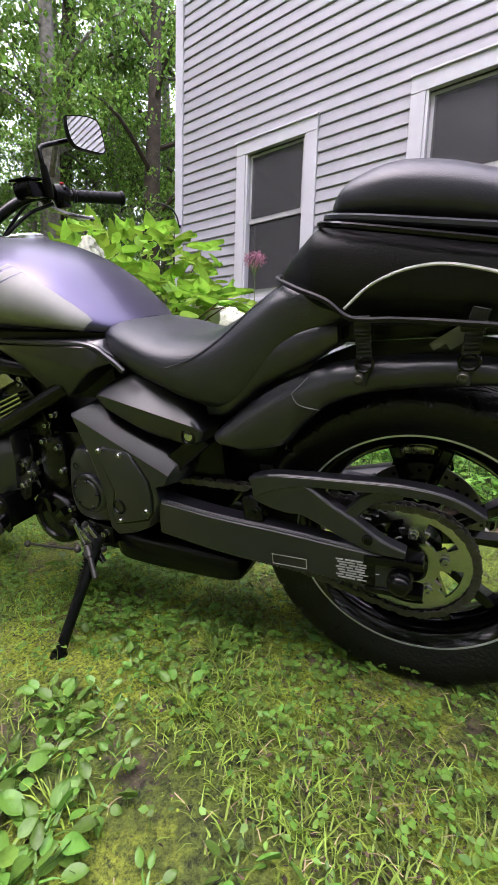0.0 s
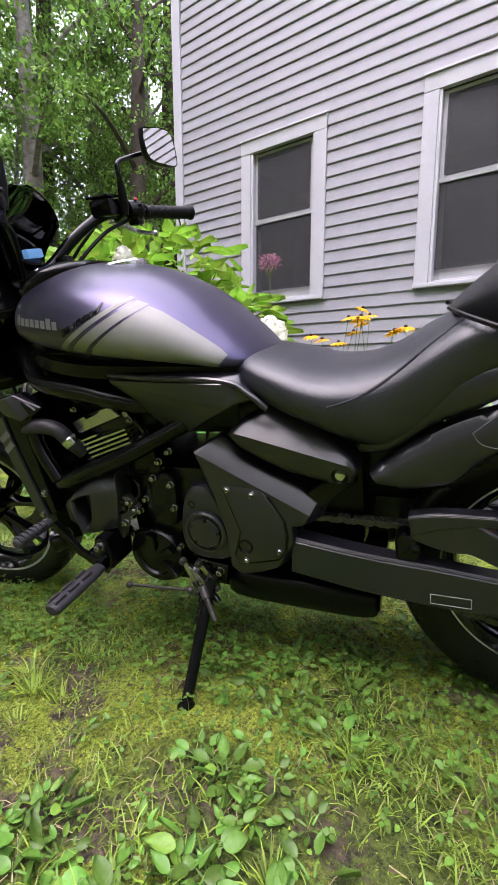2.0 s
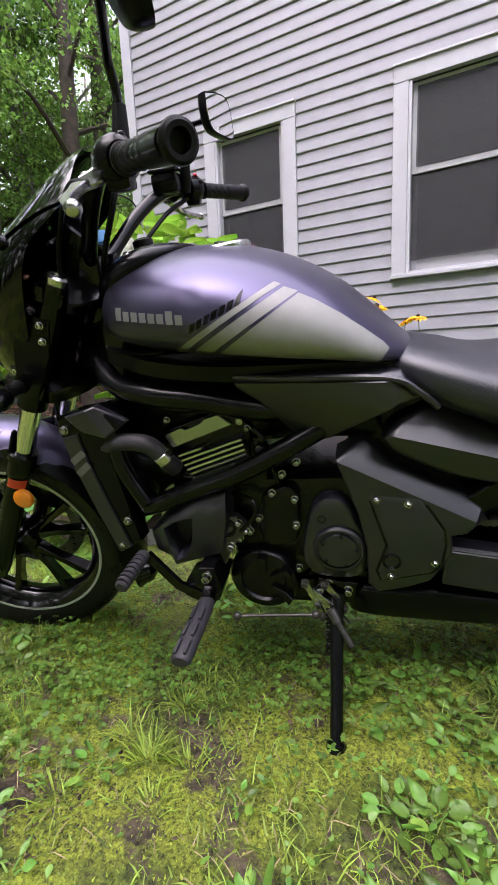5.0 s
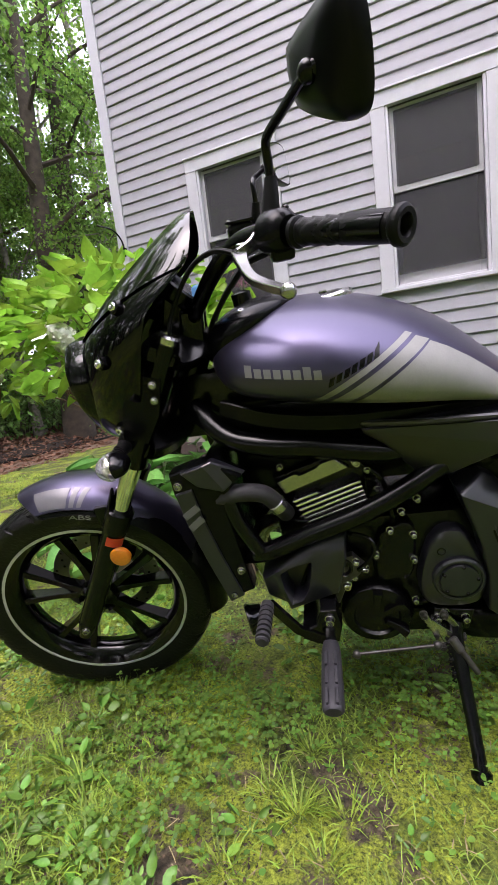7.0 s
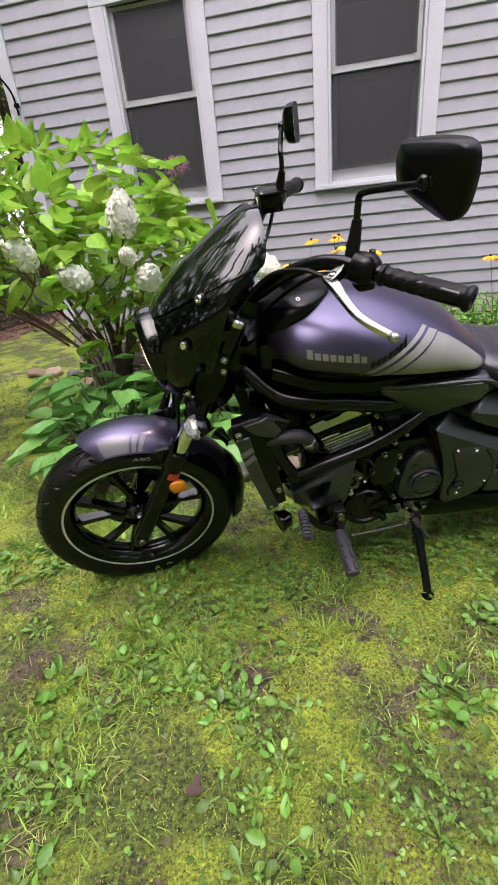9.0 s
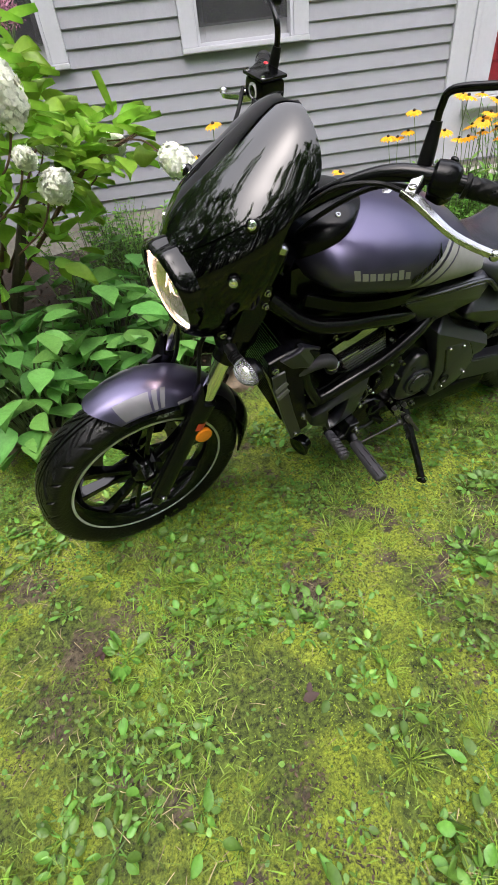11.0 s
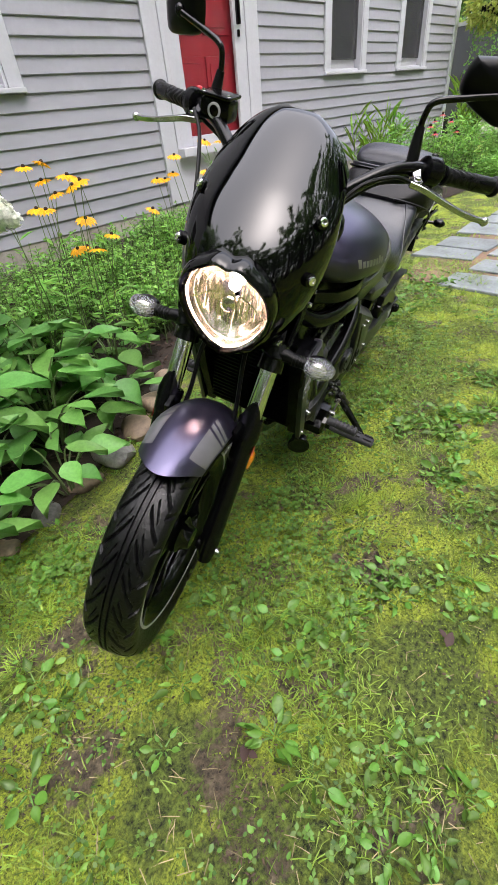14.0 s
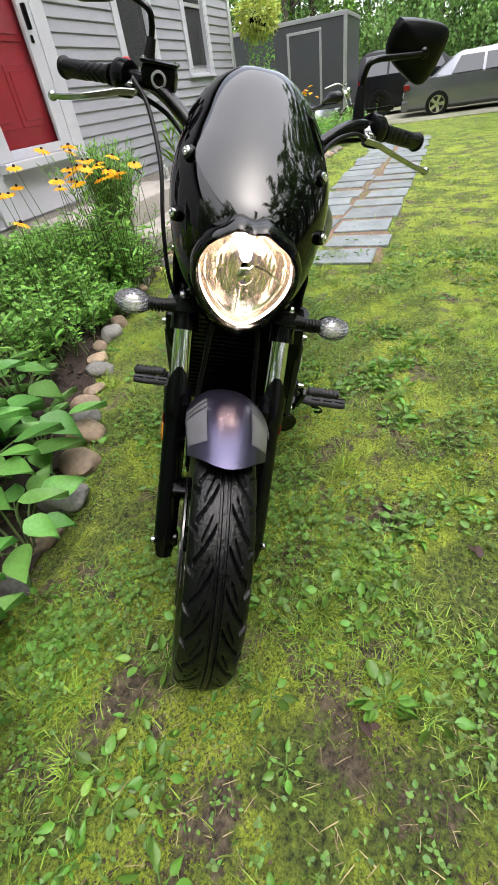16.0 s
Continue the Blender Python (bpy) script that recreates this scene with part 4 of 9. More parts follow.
# rear fender, its side struts, seat, bag
def build_tail():
    def arch(bm, secs, hw, t=0.004, n=12, flat=0.55):
        """A fender: secs rows of x, z (outer middle), angle; section rounded across."""
        rings = []
        for (x, z, a), w in secs:
            d = Vector((math.cos(a), 0, math.sin(a)))
            ring = []
            for sgn, off in ((1, 0), (-1, t)):
                ks = np.linspace(-1, 1, n)[::sgn]
                for u in ks:
                    drop = w[1] * (abs(u) ** 3)
                    ring.append(Vector((x, 0, z)) + Vector((0, u * (w[0] - off), 0)) - d * (drop + off))
            rings.append(ring)
        return loft(bm, rings)

    def secs(pts, w):
        q = spline(pts, 5)
        out = []
        for i, p in enumerate(q):
            dd = q[min(i + 1, len(q) - 1)] - q[max(i - 1, 0)]
            out.append(((p[0], p[1], math.atan2(-dd[0], dd[1]) + math.pi), w))
        return out

    bm = bmesh.new()
    arch(bm, secs([(0.22, 0.64), (0.13, 0.705), (0.03, 0.735), (-0.10, 0.738), (-0.23, 0.71), (-0.33, 0.64), (-0.38, 0.57)], (0.118, 0.075)), 0.12)
    f = part("rear_fender", bm, PAINT, bike, "violet-grey rear fender")
    # pale slanted stripes on the fender side
    for x0, w in ((0.0, 0.012), (-0.022, 0.012)):
        bm = bmesh.new()
        box(bm, (0, 0.1195, 0), (w, 0.1215, 0.052))
        part("fender_stripe", bm, STRIPE, f, smooth=False, m=Matrix.Translation((x0 - 0.026, 0, 0.686)) @ Matrix.Rotation(radians(-58), 4, "Y"))

    def strut(s):
        bm = bmesh.new()
        pts = [(0.345, 0.552), (0.30, 0.588), (0.227, 0.635), (0.163, 0.662), (0.10, 0.676), (0.0, 0.682), (-0.10, 0.675), (-0.22, 0.648), (-0.235, 0.62), (-0.1, 0.636), (0.037, 0.630), (0.125, 0.606), (0.175, 0.567), (0.207, 0.533), (0.245, 0.522), (0.285, 0.517), (0.325, 0.527)]
        inner = [(x * 0.98 + 0.0, z) for x, z in pts]
        up, low = pts[:8], pts[8:][::-1]
        us, ls = spline(up, 4), spline(low, 4)
        k = 40
        ui = us[np.linspace(0, len(us) - 1, k).astype(int)]
        li = ls[np.linspace(0, len(ls) - 1, k).astype(int)]
        rings = []
        for a, b in zip(ui, li):
            mid = (a + b) / 2
            r = []
            for t in np.linspace(0, math.pi, 9):
                w = (1 - math.cos(t)) / 2
                p = a * (1 - w) + b * w
                r.append((p[0], s * (0.118 + 0.034 * math.sin(t) ** 0.6), p[1]))
            for t in (0.66, 0.33):
                p = a * (1 - t) + b * t
                r.append((p[0], s * 0.114, p[1]))
            rings.append(r)
        loft(bm, rings)
        st = part("fender_strut", bm, COVER, bike, "matte dark fender strut")
        bm = bmesh.new()
        tube(bm, [(0.185, s * 0.148, 0.628), (0.172, s * 0.153, 0.611), (0.138, s * 0.152, 0.602)], 0.0007, 6, 4)
        tube(bm, [(0.185, s * 0.148, 0.628), (0.155, s * 0.149, 0.655)], 0.0008, 6)
        part("panel_seam", bm, SEAMGREY, st)
        return st

    both(strut)
    # seat
    bm = bmesh.new()
    hull(bm, [(0.632, 0.742, 0.715, 0.045, 0.5), (0.61, 0.757, 0.70, 0.09, 0.5), (0.565, 0.766, 0.68, 0.135, 0.5), (0.50, 0.752, 0.65, 0.162, 0.48), (0.43, 0.732, 0.62, 0.175, 0.5), (0.36, 0.732, 0.585, 0.172, 0.55), (0.30, 0.752, 0.575, 0.162, 0.62), (0.24, 0.785, 0.61, 0.156, 0.68), (0.19, 0.808, 0.66, 0.15, 0.68), (0.13, 0.812, 0.70, 0.14, 0.6), (0.06, 0.806, 0.735, 0.125, 0.5), (-0.12, 0.80, 0.74, 0.11, 0.5), (-0.2, 0.79, 0.75, 0.07, 0.5)], 7, 40, 2.9)
    seat = part("seat", bm, VINYL, bike, "black vinyl saddle with stitched seams")
    so = np.array([(0.632, 0.742, 0.715, 0.045, 0.5), (0.61, 0.757, 0.70, 0.09, 0.5), (0.565, 0.766, 0.68, 0.135, 0.5), (0.50, 0.752, 0.65, 0.162, 0.48), (0.43, 0.732, 0.62, 0.175, 0.5), (0.36, 0.732, 0.585, 0.172, 0.55), (0.30, 0.752, 0.575, 0.162, 0.62), (0.24, 0.785, 0.61, 0.156, 0.68), (0.19, 0.808, 0.66, 0.15, 0.68), (0.13, 0.812, 0.70, 0.14, 0.6)])
    so = spline([tuple(r) for r in so], 7)
    so = so[np.argsort(so[:, 0])]

    def on_seat(x, a, s, off=0.0006):
        zt, zb, hw, md = (np.interp(x, so[:, 0], so[:, k]) for k in (1, 2, 3, 4))
        zm = zb + (zt - zb) * md
        ca, sa = math.cos(a) ** (2 / 2.9), math.sin(a) ** (2 / 2.9)
        return (x, s * (hw + off) * ca, zm + (zt - zm + off) * sa)

    for s in (1, -1):
        # welt between rider and passenger part, then along the passenger part's edge
        for row in (0.0, 0.006):
            bm = bmesh.new()
            q = [on_seat(x - row, radians(a), s) for x, a in zip(np.linspace(0.405, 0.17, 24), np.linspace(4, 62, 24))]
            tube(bm, q, 0.0012 if row else 0.0018, 6, 1)
            part("seam", bm, VINYL, seat)
    for s in (1, -1):
        bm = bmesh.new()
        hull(bm, [(0.36, 0.61, 0.58, 0.012, 0.5), (0.31, 0.67, 0.585, 0.026, 0.5), (0.24, 0.715, 0.635, 0.03, 0.5), (0.16, 0.735, 0.67, 0.028, 0.5), (0.11, 0.735, 0.70, 0.014, 0.5)], 5, 18, 2.6)
        bmesh.ops.translate(bm, verts=bm.verts, vec=(0, s * 0.118, 0))
        part("seat_side_panel", bm, COVER, bike)
    # underseat tray and licence plate bracket
    bm = bmesh.new()
    box(bm, (-0.30, -0.10, 0.70), (0.25, 0.10, 0.735), 0.01)
    part("tail_tray", bm, PLASTIC, bike)
    bm = bmesh.new()
    bar(bm, [(-0.34, 0, 0.62), (-0.42, 0, 0.56), (-0.47, 0, 0.46)], 0.05, 0.02)
    box(bm, (-0.492, -0.09, 0.40), (-0.482, 0.09, 0.53), 0.004)
    t = part("plate_bracket", bm, PLASTIC, bike, "black number plate bracket")
    bm = bmesh.new()
    box(bm, (-0.50, -0.088, 0.402), (-0.494, 0.088, 0.5), 0.003)
    part("plate", bm, LABELW, t, "plain grey plate", smooth=False)
    bm = bmesh.new()
    hull(bm, [(-0.40, 0.665, 0.61, 0.03, 0.5), (-0.37, 0.68, 0.60, 0.05, 0.5), (-0.34, 0.685, 0.61, 0.045, 0.5)], 4, 16)
    part("tail_light", bm, REDLENS, bike, "red tail light")
    for s in (1, -1):
        bm = bmesh.new()
        tube(bm, [(-0.33, s * 0.06, 0.6), (-0.36, s * 0.16, 0.6)], 0.008, 8)
        ball(bm, (-0.37, s * 0.185, 0.6), 0.02, 0.03, 0.018)
        part("rear_indicator", bm, SATIN, bike, "black rear turn signal")

    # tail bag with lid, piping, zips
    bag = thing("tail_bag", BIKE, "black zippered tail bag with grey piping strapped on the rear seat", "bag")
    bm = bmesh.new()
    hull(bm, [(0.216, 0.812, 0.80, 0.07, 0.5), (0.195, 0.83, 0.785, 0.11, 0.5), (0.16, 0.858, 0.763, 0.148, 0.5), (0.125, 0.877, 0.745, 0.17, 0.5), (0.06, 0.866, 0.738, 0.18, 0.55), (-0.05, 0.838, 0.726, 0.18, 0.55), (-0.14, 0.814, 0.715, 0.18, 0.55), (-0.2, 0.795, 0.715, 0.172, 0.55), (-0.235, 0.77, 0.725, 0.14, 0.5)], 6, 36, 3.6)
    body = part("bag_body", bm, BAGCLOTH, bag, "black fabric bag body")
    bm = bmesh.new()
    hull(bm, [(0.118, 0.893, 0.878, 0.11, 0.4), (0.105, 0.91, 0.873, 0.145, 0.4), (0.085, 0.93, 0.868, 0.157, 0.35), (0.03, 0.943, 0.857, 0.164, 0.35), (-0.035, 0.932, 0.844, 0.166, 0.35), (-0.1, 0.908, 0.83, 0.166, 0.35), (-0.16, 0.885, 0.818, 0.16, 0.35), (-0.2, 0.85, 0.81, 0.13, 0.4), (-0.215, 0.83, 0.812, 0.1, 0.4)], 6, 36, 3.0)
    lid = part("bag_lid", bm, BAGTOP, bag, "moulded black bag lid")

    def loop_ring(z, slope, hw, x0, x1, r):
        b = bmesh.new()
        e, pts = 5.0, []
        for a in np.arange(64) * 2 * math.pi / 64:
            ca, sa = math.cos(a), math.sin(a)
            x = (x0 + x1) / 2 + (x1 - x0) / 2 * math.copysign(abs(ca) ** (2 / e), ca)
            pts.append((x, hw * math.copysign(abs(sa) ** (2 / e), sa), z + slope * (x - 0.09)))
        pts.append(pts[0])
        tube(b, pts, r, 6, 1)
        return b

    part("zip", loop_ring(0.862, 0.235, 0.181, -0.226, 0.14, 0.0045), SATIN, bag, "black zip")
    part("zip_flap", loop_ring(0.873, 0.205, 0.173, -0.222, 0.13, 0.005), BAGTOP, bag)
    for s in (1, -1):
        bm = bmesh.new()
        tube(bm, [(0.088, s * 0.18, 0.756), (0.055, s * 0.1825, 0.782), (0.02, s * 0.183, 0.796), (-0.013, s * 0.183, 0.801), (-0.045, s * 0.183, 0.799), (-0.094, s * 0.183, 0.785), (-0.15, s * 0.182, 0.762), (-0.19, s * 0.176, 0.735)], 0.0022, 6, 6)
        part("piping", bm, PIPING, bag, "reflective grey piping")
        bm = bmesh.new()
        tube(bm, [(0.222, s * 0.06, 0.812), (0.205, s * 0.12, 0.806), (0.163, s * 0.163, 0.79), (0.113, s * 0.181, 0.769), (0.078, s * 0.184, 0.743), (0.021, s * 0.184, 0.738), (-0.048, s * 0.184, 0.73), (-0.12, s * 0.183, 0.72)], 0.004, 6, 6)
        part("hem", bm, BAGCLOTH, bag)
        for xt, x, xb in ((0.063, 0.064, 0.072), (-0.082, -0.072, -0.065)):
            bm = bmesh.new()
            bar(bm, [(xt, s * 0.183, 0.745), (xt * 0.4 + x * 0.6, s * 0.175, 0.722), (x, s * 0.163, 0.682)], 0.021, 0.0035, (1, 0, 0), 3)
            st = part("strap", bm, WEBBING, bag, "black webbing strap")
            for k in range(7):
                bm = bmesh.new()
                u = 0.3 + 0.1 * k
                box(bm, (xt + (x - xt) * u - 0.0108, s * (0.1825 - 0.0165 * u) - 0.0028, 0.745 - 0.063 * u), (xt + (x - xt) * u + 0.0108, s * (0.1825 - 0.0165 * u) + 0.0028, 0.7475 - 0.063 * u))
                part("weave_rib", bm, WEBBING, st, smooth=False)
            bm = bmesh.new()
            box(bm, (x - 0.013, s * 0.172 - 0.005, 0.716), (x + 0.013, s * 0.172 + 0.005, 0.726), 0.003)
            part("buckle", bm, SATIN, st)
            bm = bmesh.new()
            tube(bm, [(x + 0.0125 * math.cos(a), s * 0.164, 0.676 + 0.011 * math.sin(a)) for a in np.linspace(0, 2 * math.pi, 13)], 0.0028, 6, 1)
            part("ring", bm, SATIN, st)
            bm = bmesh.new()
            bar(bm, [(x, s * 0.160, 0.674), (xb, s * 0.161, 0.645)], 0.018, 0.004, (1, 0, 0))
            part("strap_tab", bm, WEBBING, st)
            bolt(st, (xb, s * 0.165, 0.656), 0.0062, (0, s, 0), 0.005, CHAINM)


build_tail()

# ---- fuel tank ----
TANK = [(1.112, 0.912, 0.868, 0.05, 0.4), (1.095, 0.934, 0.843, 0.115, 0.32), (1.05, 0.958, 0.816, 0.176, 0.31), (0.97, 0.972, 0.794, 0.203, 0.32), (0.87, 0.966, 0.777, 0.213, 0.33), (0.77, 0.938, 0.762, 0.203, 0.33), (0.68, 0.888, 0.75, 0.181, 0.32), (0.61, 0.826, 0.74, 0.150, 0.26), (0.57, 0.786, 0.734, 0.112, 0.34), (0.55, 0.766, 0.732, 0.07, 0.5)]
_ts = spline(TANK, 12)
TANK_E = (1.95, 2.8)


def tank_y(x, z):
    o = np.argsort(_ts[:, 0])
    zt, zb, hw, mid = (np.interp(x, _ts[o, 0], _ts[o, k]) for k in (1, 2, 3, 4))
    zm = zb + (zt - zb) * mid
    h = (z - zm) / ((zt - zm) if z > zm else (zm - zb))
    e = TANK_E[0] if z > zm else TANK_E[1]
    return hw * max(0.0, 1 - min(1, abs(h)) ** e) ** (1 / e)


def decal(bm, a, b, c, d, s, off=0.0016, n=10, m=10):
    """A thin skin on the tank's side between the corners a b c d, given in x and z."""
    g = []
    for i in range(n + 1):
        u = i / n
        r = []
        for j in range(m + 1):
            v = j / m
            x = (a[0] * (1 - u) + b[0] * u) * (1 - v) + (d[0] * (1 - u) + c[0] * u) * v
            z = (a[1] * (1 - u) + b[1] * u) * (1 - v) + (d[1] * (1 - u) + c[1] * u) * v
            r.append(bm.verts.new((x, s * (tank_y(x, z) + off), z)))
        g.append(r)
    for i in range(n):
        for j in range(m):
            bm.faces.new((g[i][j], g[i + 1][j], g[i + 1][j + 1], g[i][j + 1]))


def build_tank():
    bm = bmesh.new()
    rings = []
    for x, zt, zb, hw, mid in spline(TANK, 8):
        zm = zb + (zt - zb) * mid
        r = []
        for k in range(64):
            ca, sa = math.cos(k * math.pi / 32), math.sin(k * math.pi / 32)
            e = TANK_E[0] if sa > 0 else TANK_E[1]
            h = math.copysign(abs(sa) ** (2 / e), sa)
            r.append((x, hw * math.copysign(abs(ca) ** (2 / e), ca), zm + h * ((zt - zm) if h > 0 else (zm - zb))))
        rings.append(r)
    loft(bm, rings)
    tank = part("fuel_tank", bm, PAINT, bike, "violet-grey metallic fuel tank with grey stripes")
    for s in (1, -1):
        bm = bmesh.new()
        rows = ((0.726, 0.872, 0.872, 0.786), (0.70, 0.858, 0.80, 0.772), (0.665, 0.834, 0.74, 0.762), (0.63, 0.806, 0.68, 0.753), (0.602, 0.782, 0.63, 0.746), (0.592, 0.77, 0.612, 0.747))
        for (xa, za, xb, zb), (xc, zc, xd, zd) in zip(rows, rows[1:]):
            decal(bm, (xb, zb), (xa, za), (xc, zc), (xd, zd), s, n=10, m=4)
        bmesh.ops.remove_doubles(bm, verts=bm.verts, dist=0.0002)
        part("tank_panel", bm, PANEL, tank, "matte graphite side panel")
        for a, b, w in (((0.938, 0.803), (0.763, 0.893), 0.014), ((0.91, 0.797), (0.748, 0.884), 0.028)):
            bm = bmesh.new()
            decal(bm, a, b, (b[0] - w * 0.75, b[1] - w * 0.34), (a[0] - w, a[1] - w * 0.22), s, m=4)
            part("tank_stripe", bm, PANEL, tank, "light grey stripe")
        # blank badge blocks in place of the maker's mark
        for k in range(8):
            bm = bmesh.new()
            x0, x1 = 1.029 - k * 0.0163, 1.029 - k * 0.0163 - 0.0125
            z = 0.875 - k * 0.00235
            h = 0.02 if k in (0, 6) else 0.015
            decal(bm, (x0, z - 0.009), (x1, z - 0.0105), (x1, z - 0.0105 + h), (x0, z - 0.009 + h), s, 0.0022, 2, 2)
            part("badge_block", bm, BADGE, tank, "silver badge mark")
        for k in range(7):
            bm = bmesh.new()
            x, z = 0.895 - k * 0.0125, 0.8385 + k * 0.0052
            decal(bm, (x, z - 0.005), (x - 0.009, z - 0.0015), (x - 0.013, z + (0.012 if k < 6 else 0.02)), (x - 0.004, z + 0.0085), s, 0.002, 2, 2)
            part("script_mark", bm, SATIN, tank, "dark script mark")
    # top cap with its ring, tank top strip, front cover with ignition lock
    bm = bmesh.new()
    q = Vector((0.1, 0, 1)).normalized()
    lathe(bm, (0.885, 0, 0.951), q, [(0.058, -0.01), (0.058, 0.009), (0.054, 0.013), (0.043, 0.0135), (0.041, 0.0105)], 36)
    part("filler_ring", bm, ALU, tank, "brushed filler ring")
    bm = bmesh.new()
    lathe(bm, (0.885, 0, 0.951), q, [(0.039, 0.0), (0.039, 0.0125), (0.034, 0.016), (0.0, 0.0165)], 32)
    cap = part("filler_cap", bm, SATIN, tank, "black filler cap")
    bm = bmesh.new()
    box(bm, (0.875, -0.024, 0.9665), (0.891, 0.024, 0.972), 0.003)
    part("key_flap", bm, ALU, cap)
    bm = bmesh.new()
    hull(bm, [(1.125, 0.925, 0.885, 0.05, 0.5), (1.105, 0.948, 0.87, 0.095, 0.5), (1.06, 0.972, 0.88, 0.13, 0.5), (1.01, 0.984, 0.92, 0.125, 0.4), (0.965, 0.982, 0.95, 0.085, 0.4), (0.945, 0.976, 0.96, 0.05, 0.5)], 5, 28, 2.6)
    cover = part("tank_cover", bm, PLASTIC, bike, "black plastic tank front cover")
    bm = bmesh.new()
    lathe(bm, (1.04, 0.0, 0.975), (0.1, 0, 1), [(0.02, -0.01), (0.02, 0.022), (0.012, 0.026), (0, 0.026)], 20)
    part("ignition_lock", bm, SATIN, cover)
    bolt(cover, (1.03, 0.1, 0.965), 0.006, (0, 0.6, 1))
    # seam strip under the tank
    for s in (1, -1):
        bm = bmesh.new()
        bar(bm, [(1.1, s * 0.11, 0.80), (1.0, s * 0.15, 0.775), (0.87, s * 0.16, 0.757), (0.7, s * 0.13, 0.742), (0.58, s * 0.1, 0.73)], 0.02, 0.03, (0, 1, 0), 5)
        part("tank_underside", bm, PLASTIC, bike)


build_tank()


# ---- frame, covers, engine ----
def build_middle():
    bm = bmesh.new()
    box(bm, (0.60, -0.095, 0.60), (1.10, 0.095, 0.79), 0.02)
    box(bm, (0.36, -0.09, 0.36), (0.66, 0.09, 0.68), 0.02)
    box(bm, (0.22, -0.05, 0.45), (0.40, 0.05, 0.66), 0.02)
    part("air_box", bm, PLASTIC, bike, "black air box and inner frame")

    def side(s):
        bm = bmesh.new()
        tube(bm, [(1.17, s * 0.07, 0.80), (1.10, s * 0.12, 0.742), (1.02, s * 0.145, 0.724), (0.937, s * 0.15, 0.712), (0.858, s * 0.148, 0.693), (0.80, s * 0.135, 0.678), (0.74, s * 0.10, 0.665)], 0.0215, 12, 6)
        fr = part("upper_frame_tube", bm, SATIN, bike, "satin black frame tube")
        bm = bmesh.new()
        tube(bm, [(1.12, s * 0.12, 0.47), (1.067, s * 0.15, 0.490), (0.975, s * 0.158, 0.527), (0.863, s * 0.158, 0.567), (0.775, s * 0.148, 0.607), (0.71, s * 0.128, 0.637)], 0.0195, 12, 6)
        part("lower_frame_tube", bm, SATIN, bike, "satin black frame tube")
        bm = bmesh.new()
        tube(bm, [(1.12, s * 0.15, 0.66), (1.11, s * 0.155, 0.58), (1.075, s * 0.157, 0.50)], 0.017, 12, 5)
        part("front_frame_tube", bm, SATIN, bike)
        # cover below the tank
        bm = bmesh.new()
        creased(bm, [(0.852, 0.749), (0.76, 0.745), (0.68, 0.74), (0.575, 0.734), (0.565, 0.718), (0.532, 0.69), (0.581, 0.681), (0.644, 0.649), (0.695, 0.619), (0.745, 0.607), (0.766, 0.642), (0.79, 0.67), (0.81, 0.70), (0.845, 0.728)], s * 0.09, s * 0.17, [((0.7, 0.729), (-0.065, 0.998), 1.2), ((0.7, 0.70), (0.25, -0.97), 0.42), ((0.60, 0.71), (-0.97, 0.2), 0.5)], 0.006)
        part("side_fairing", bm, COVER, bike, "matte black side fairing")

        bm = bmesh.new()
        tube(bm, [(0.88, s * 0.158, 0.752), (0.77, s * 0.17, 0.742), (0.6, s * 0.162, 0.727), (0.55, s * 0.158, 0.70), (0.52, s * 0.154, 0.672)], 0.006, 8, 5)
        part("fairing_edge", bm, COVER, bike)
        # lock cover
        bm = bmesh.new()
        creased(bm, [(0.607, 0.622), (0.583, 0.647), (0.538, 0.665), (0.51, 0.667), (0.469, 0.647), (0.403, 0.606), (0.377, 0.584), (0.361, 0.556), (0.372, 0.531), (0.401, 0.523), (0.47, 0.537), (0.50, 0.545), (0.55, 0.570), (0.59, 0.594)], s * 0.07, s * 0.162, [((0.47, 0.594), (-0.27, 0.963), 0.85), ((0.47, 0.594), (0.27, -0.963), 0.25)], 0.012)
        c = part("side_cover", bm, COVER, bike, "matte black side cover with key lock")
        if s > 0:
            bm = bmesh.new()
            lathe(bm, (0.393, 0.152, 0.547), (0, 1, 0), [(0.0165, -0.03), (0.0155, 0.006), (0.0125, 0.0075), (0.0115, 0.005)], 24)
            part("lock_ring", bm, SATIN, c)
            bm = bmesh.new()
            lathe(bm, (0.393, 0.153, 0.547), (0, 1, 0), [(0.0085, 0), (0.0085, 0.004), (0, 0.0045)], 20)
            box(bm, (0.3915, 0.157, 0.5415), (0.3945, 0.1585, 0.5525))
            part("lock_barrel", bm, ALU, c, "steel key lock")
        # sprocket cover with its bolted plate
        bm = bmesh.new()
        creased(bm, [(0.688, 0.585), (0.64, 0.609), (0.618, 0.595), (0.596, 0.567), (0.535, 0.534), (0.47, 0.502), (0.427, 0.466), (0.441, 0.44), (0.492, 0.43), (0.489, 0.37), (0.512, 0.338), (0.57, 0.312), (0.62, 0.30), (0.64, 0.318), (0.64, 0.40), (0.655, 0.48)], s * 0.08, s * 0.158, [((0.54, 0.505), (-0.467, 0.884), 0.95), ((0.455, 0.46), (-0.86, -0.5), 1.4)], 0.006)
        pc = part("sprocket_cover", bm, COVER, bike, "matte black sprocket cover")
        bm = bmesh.new()
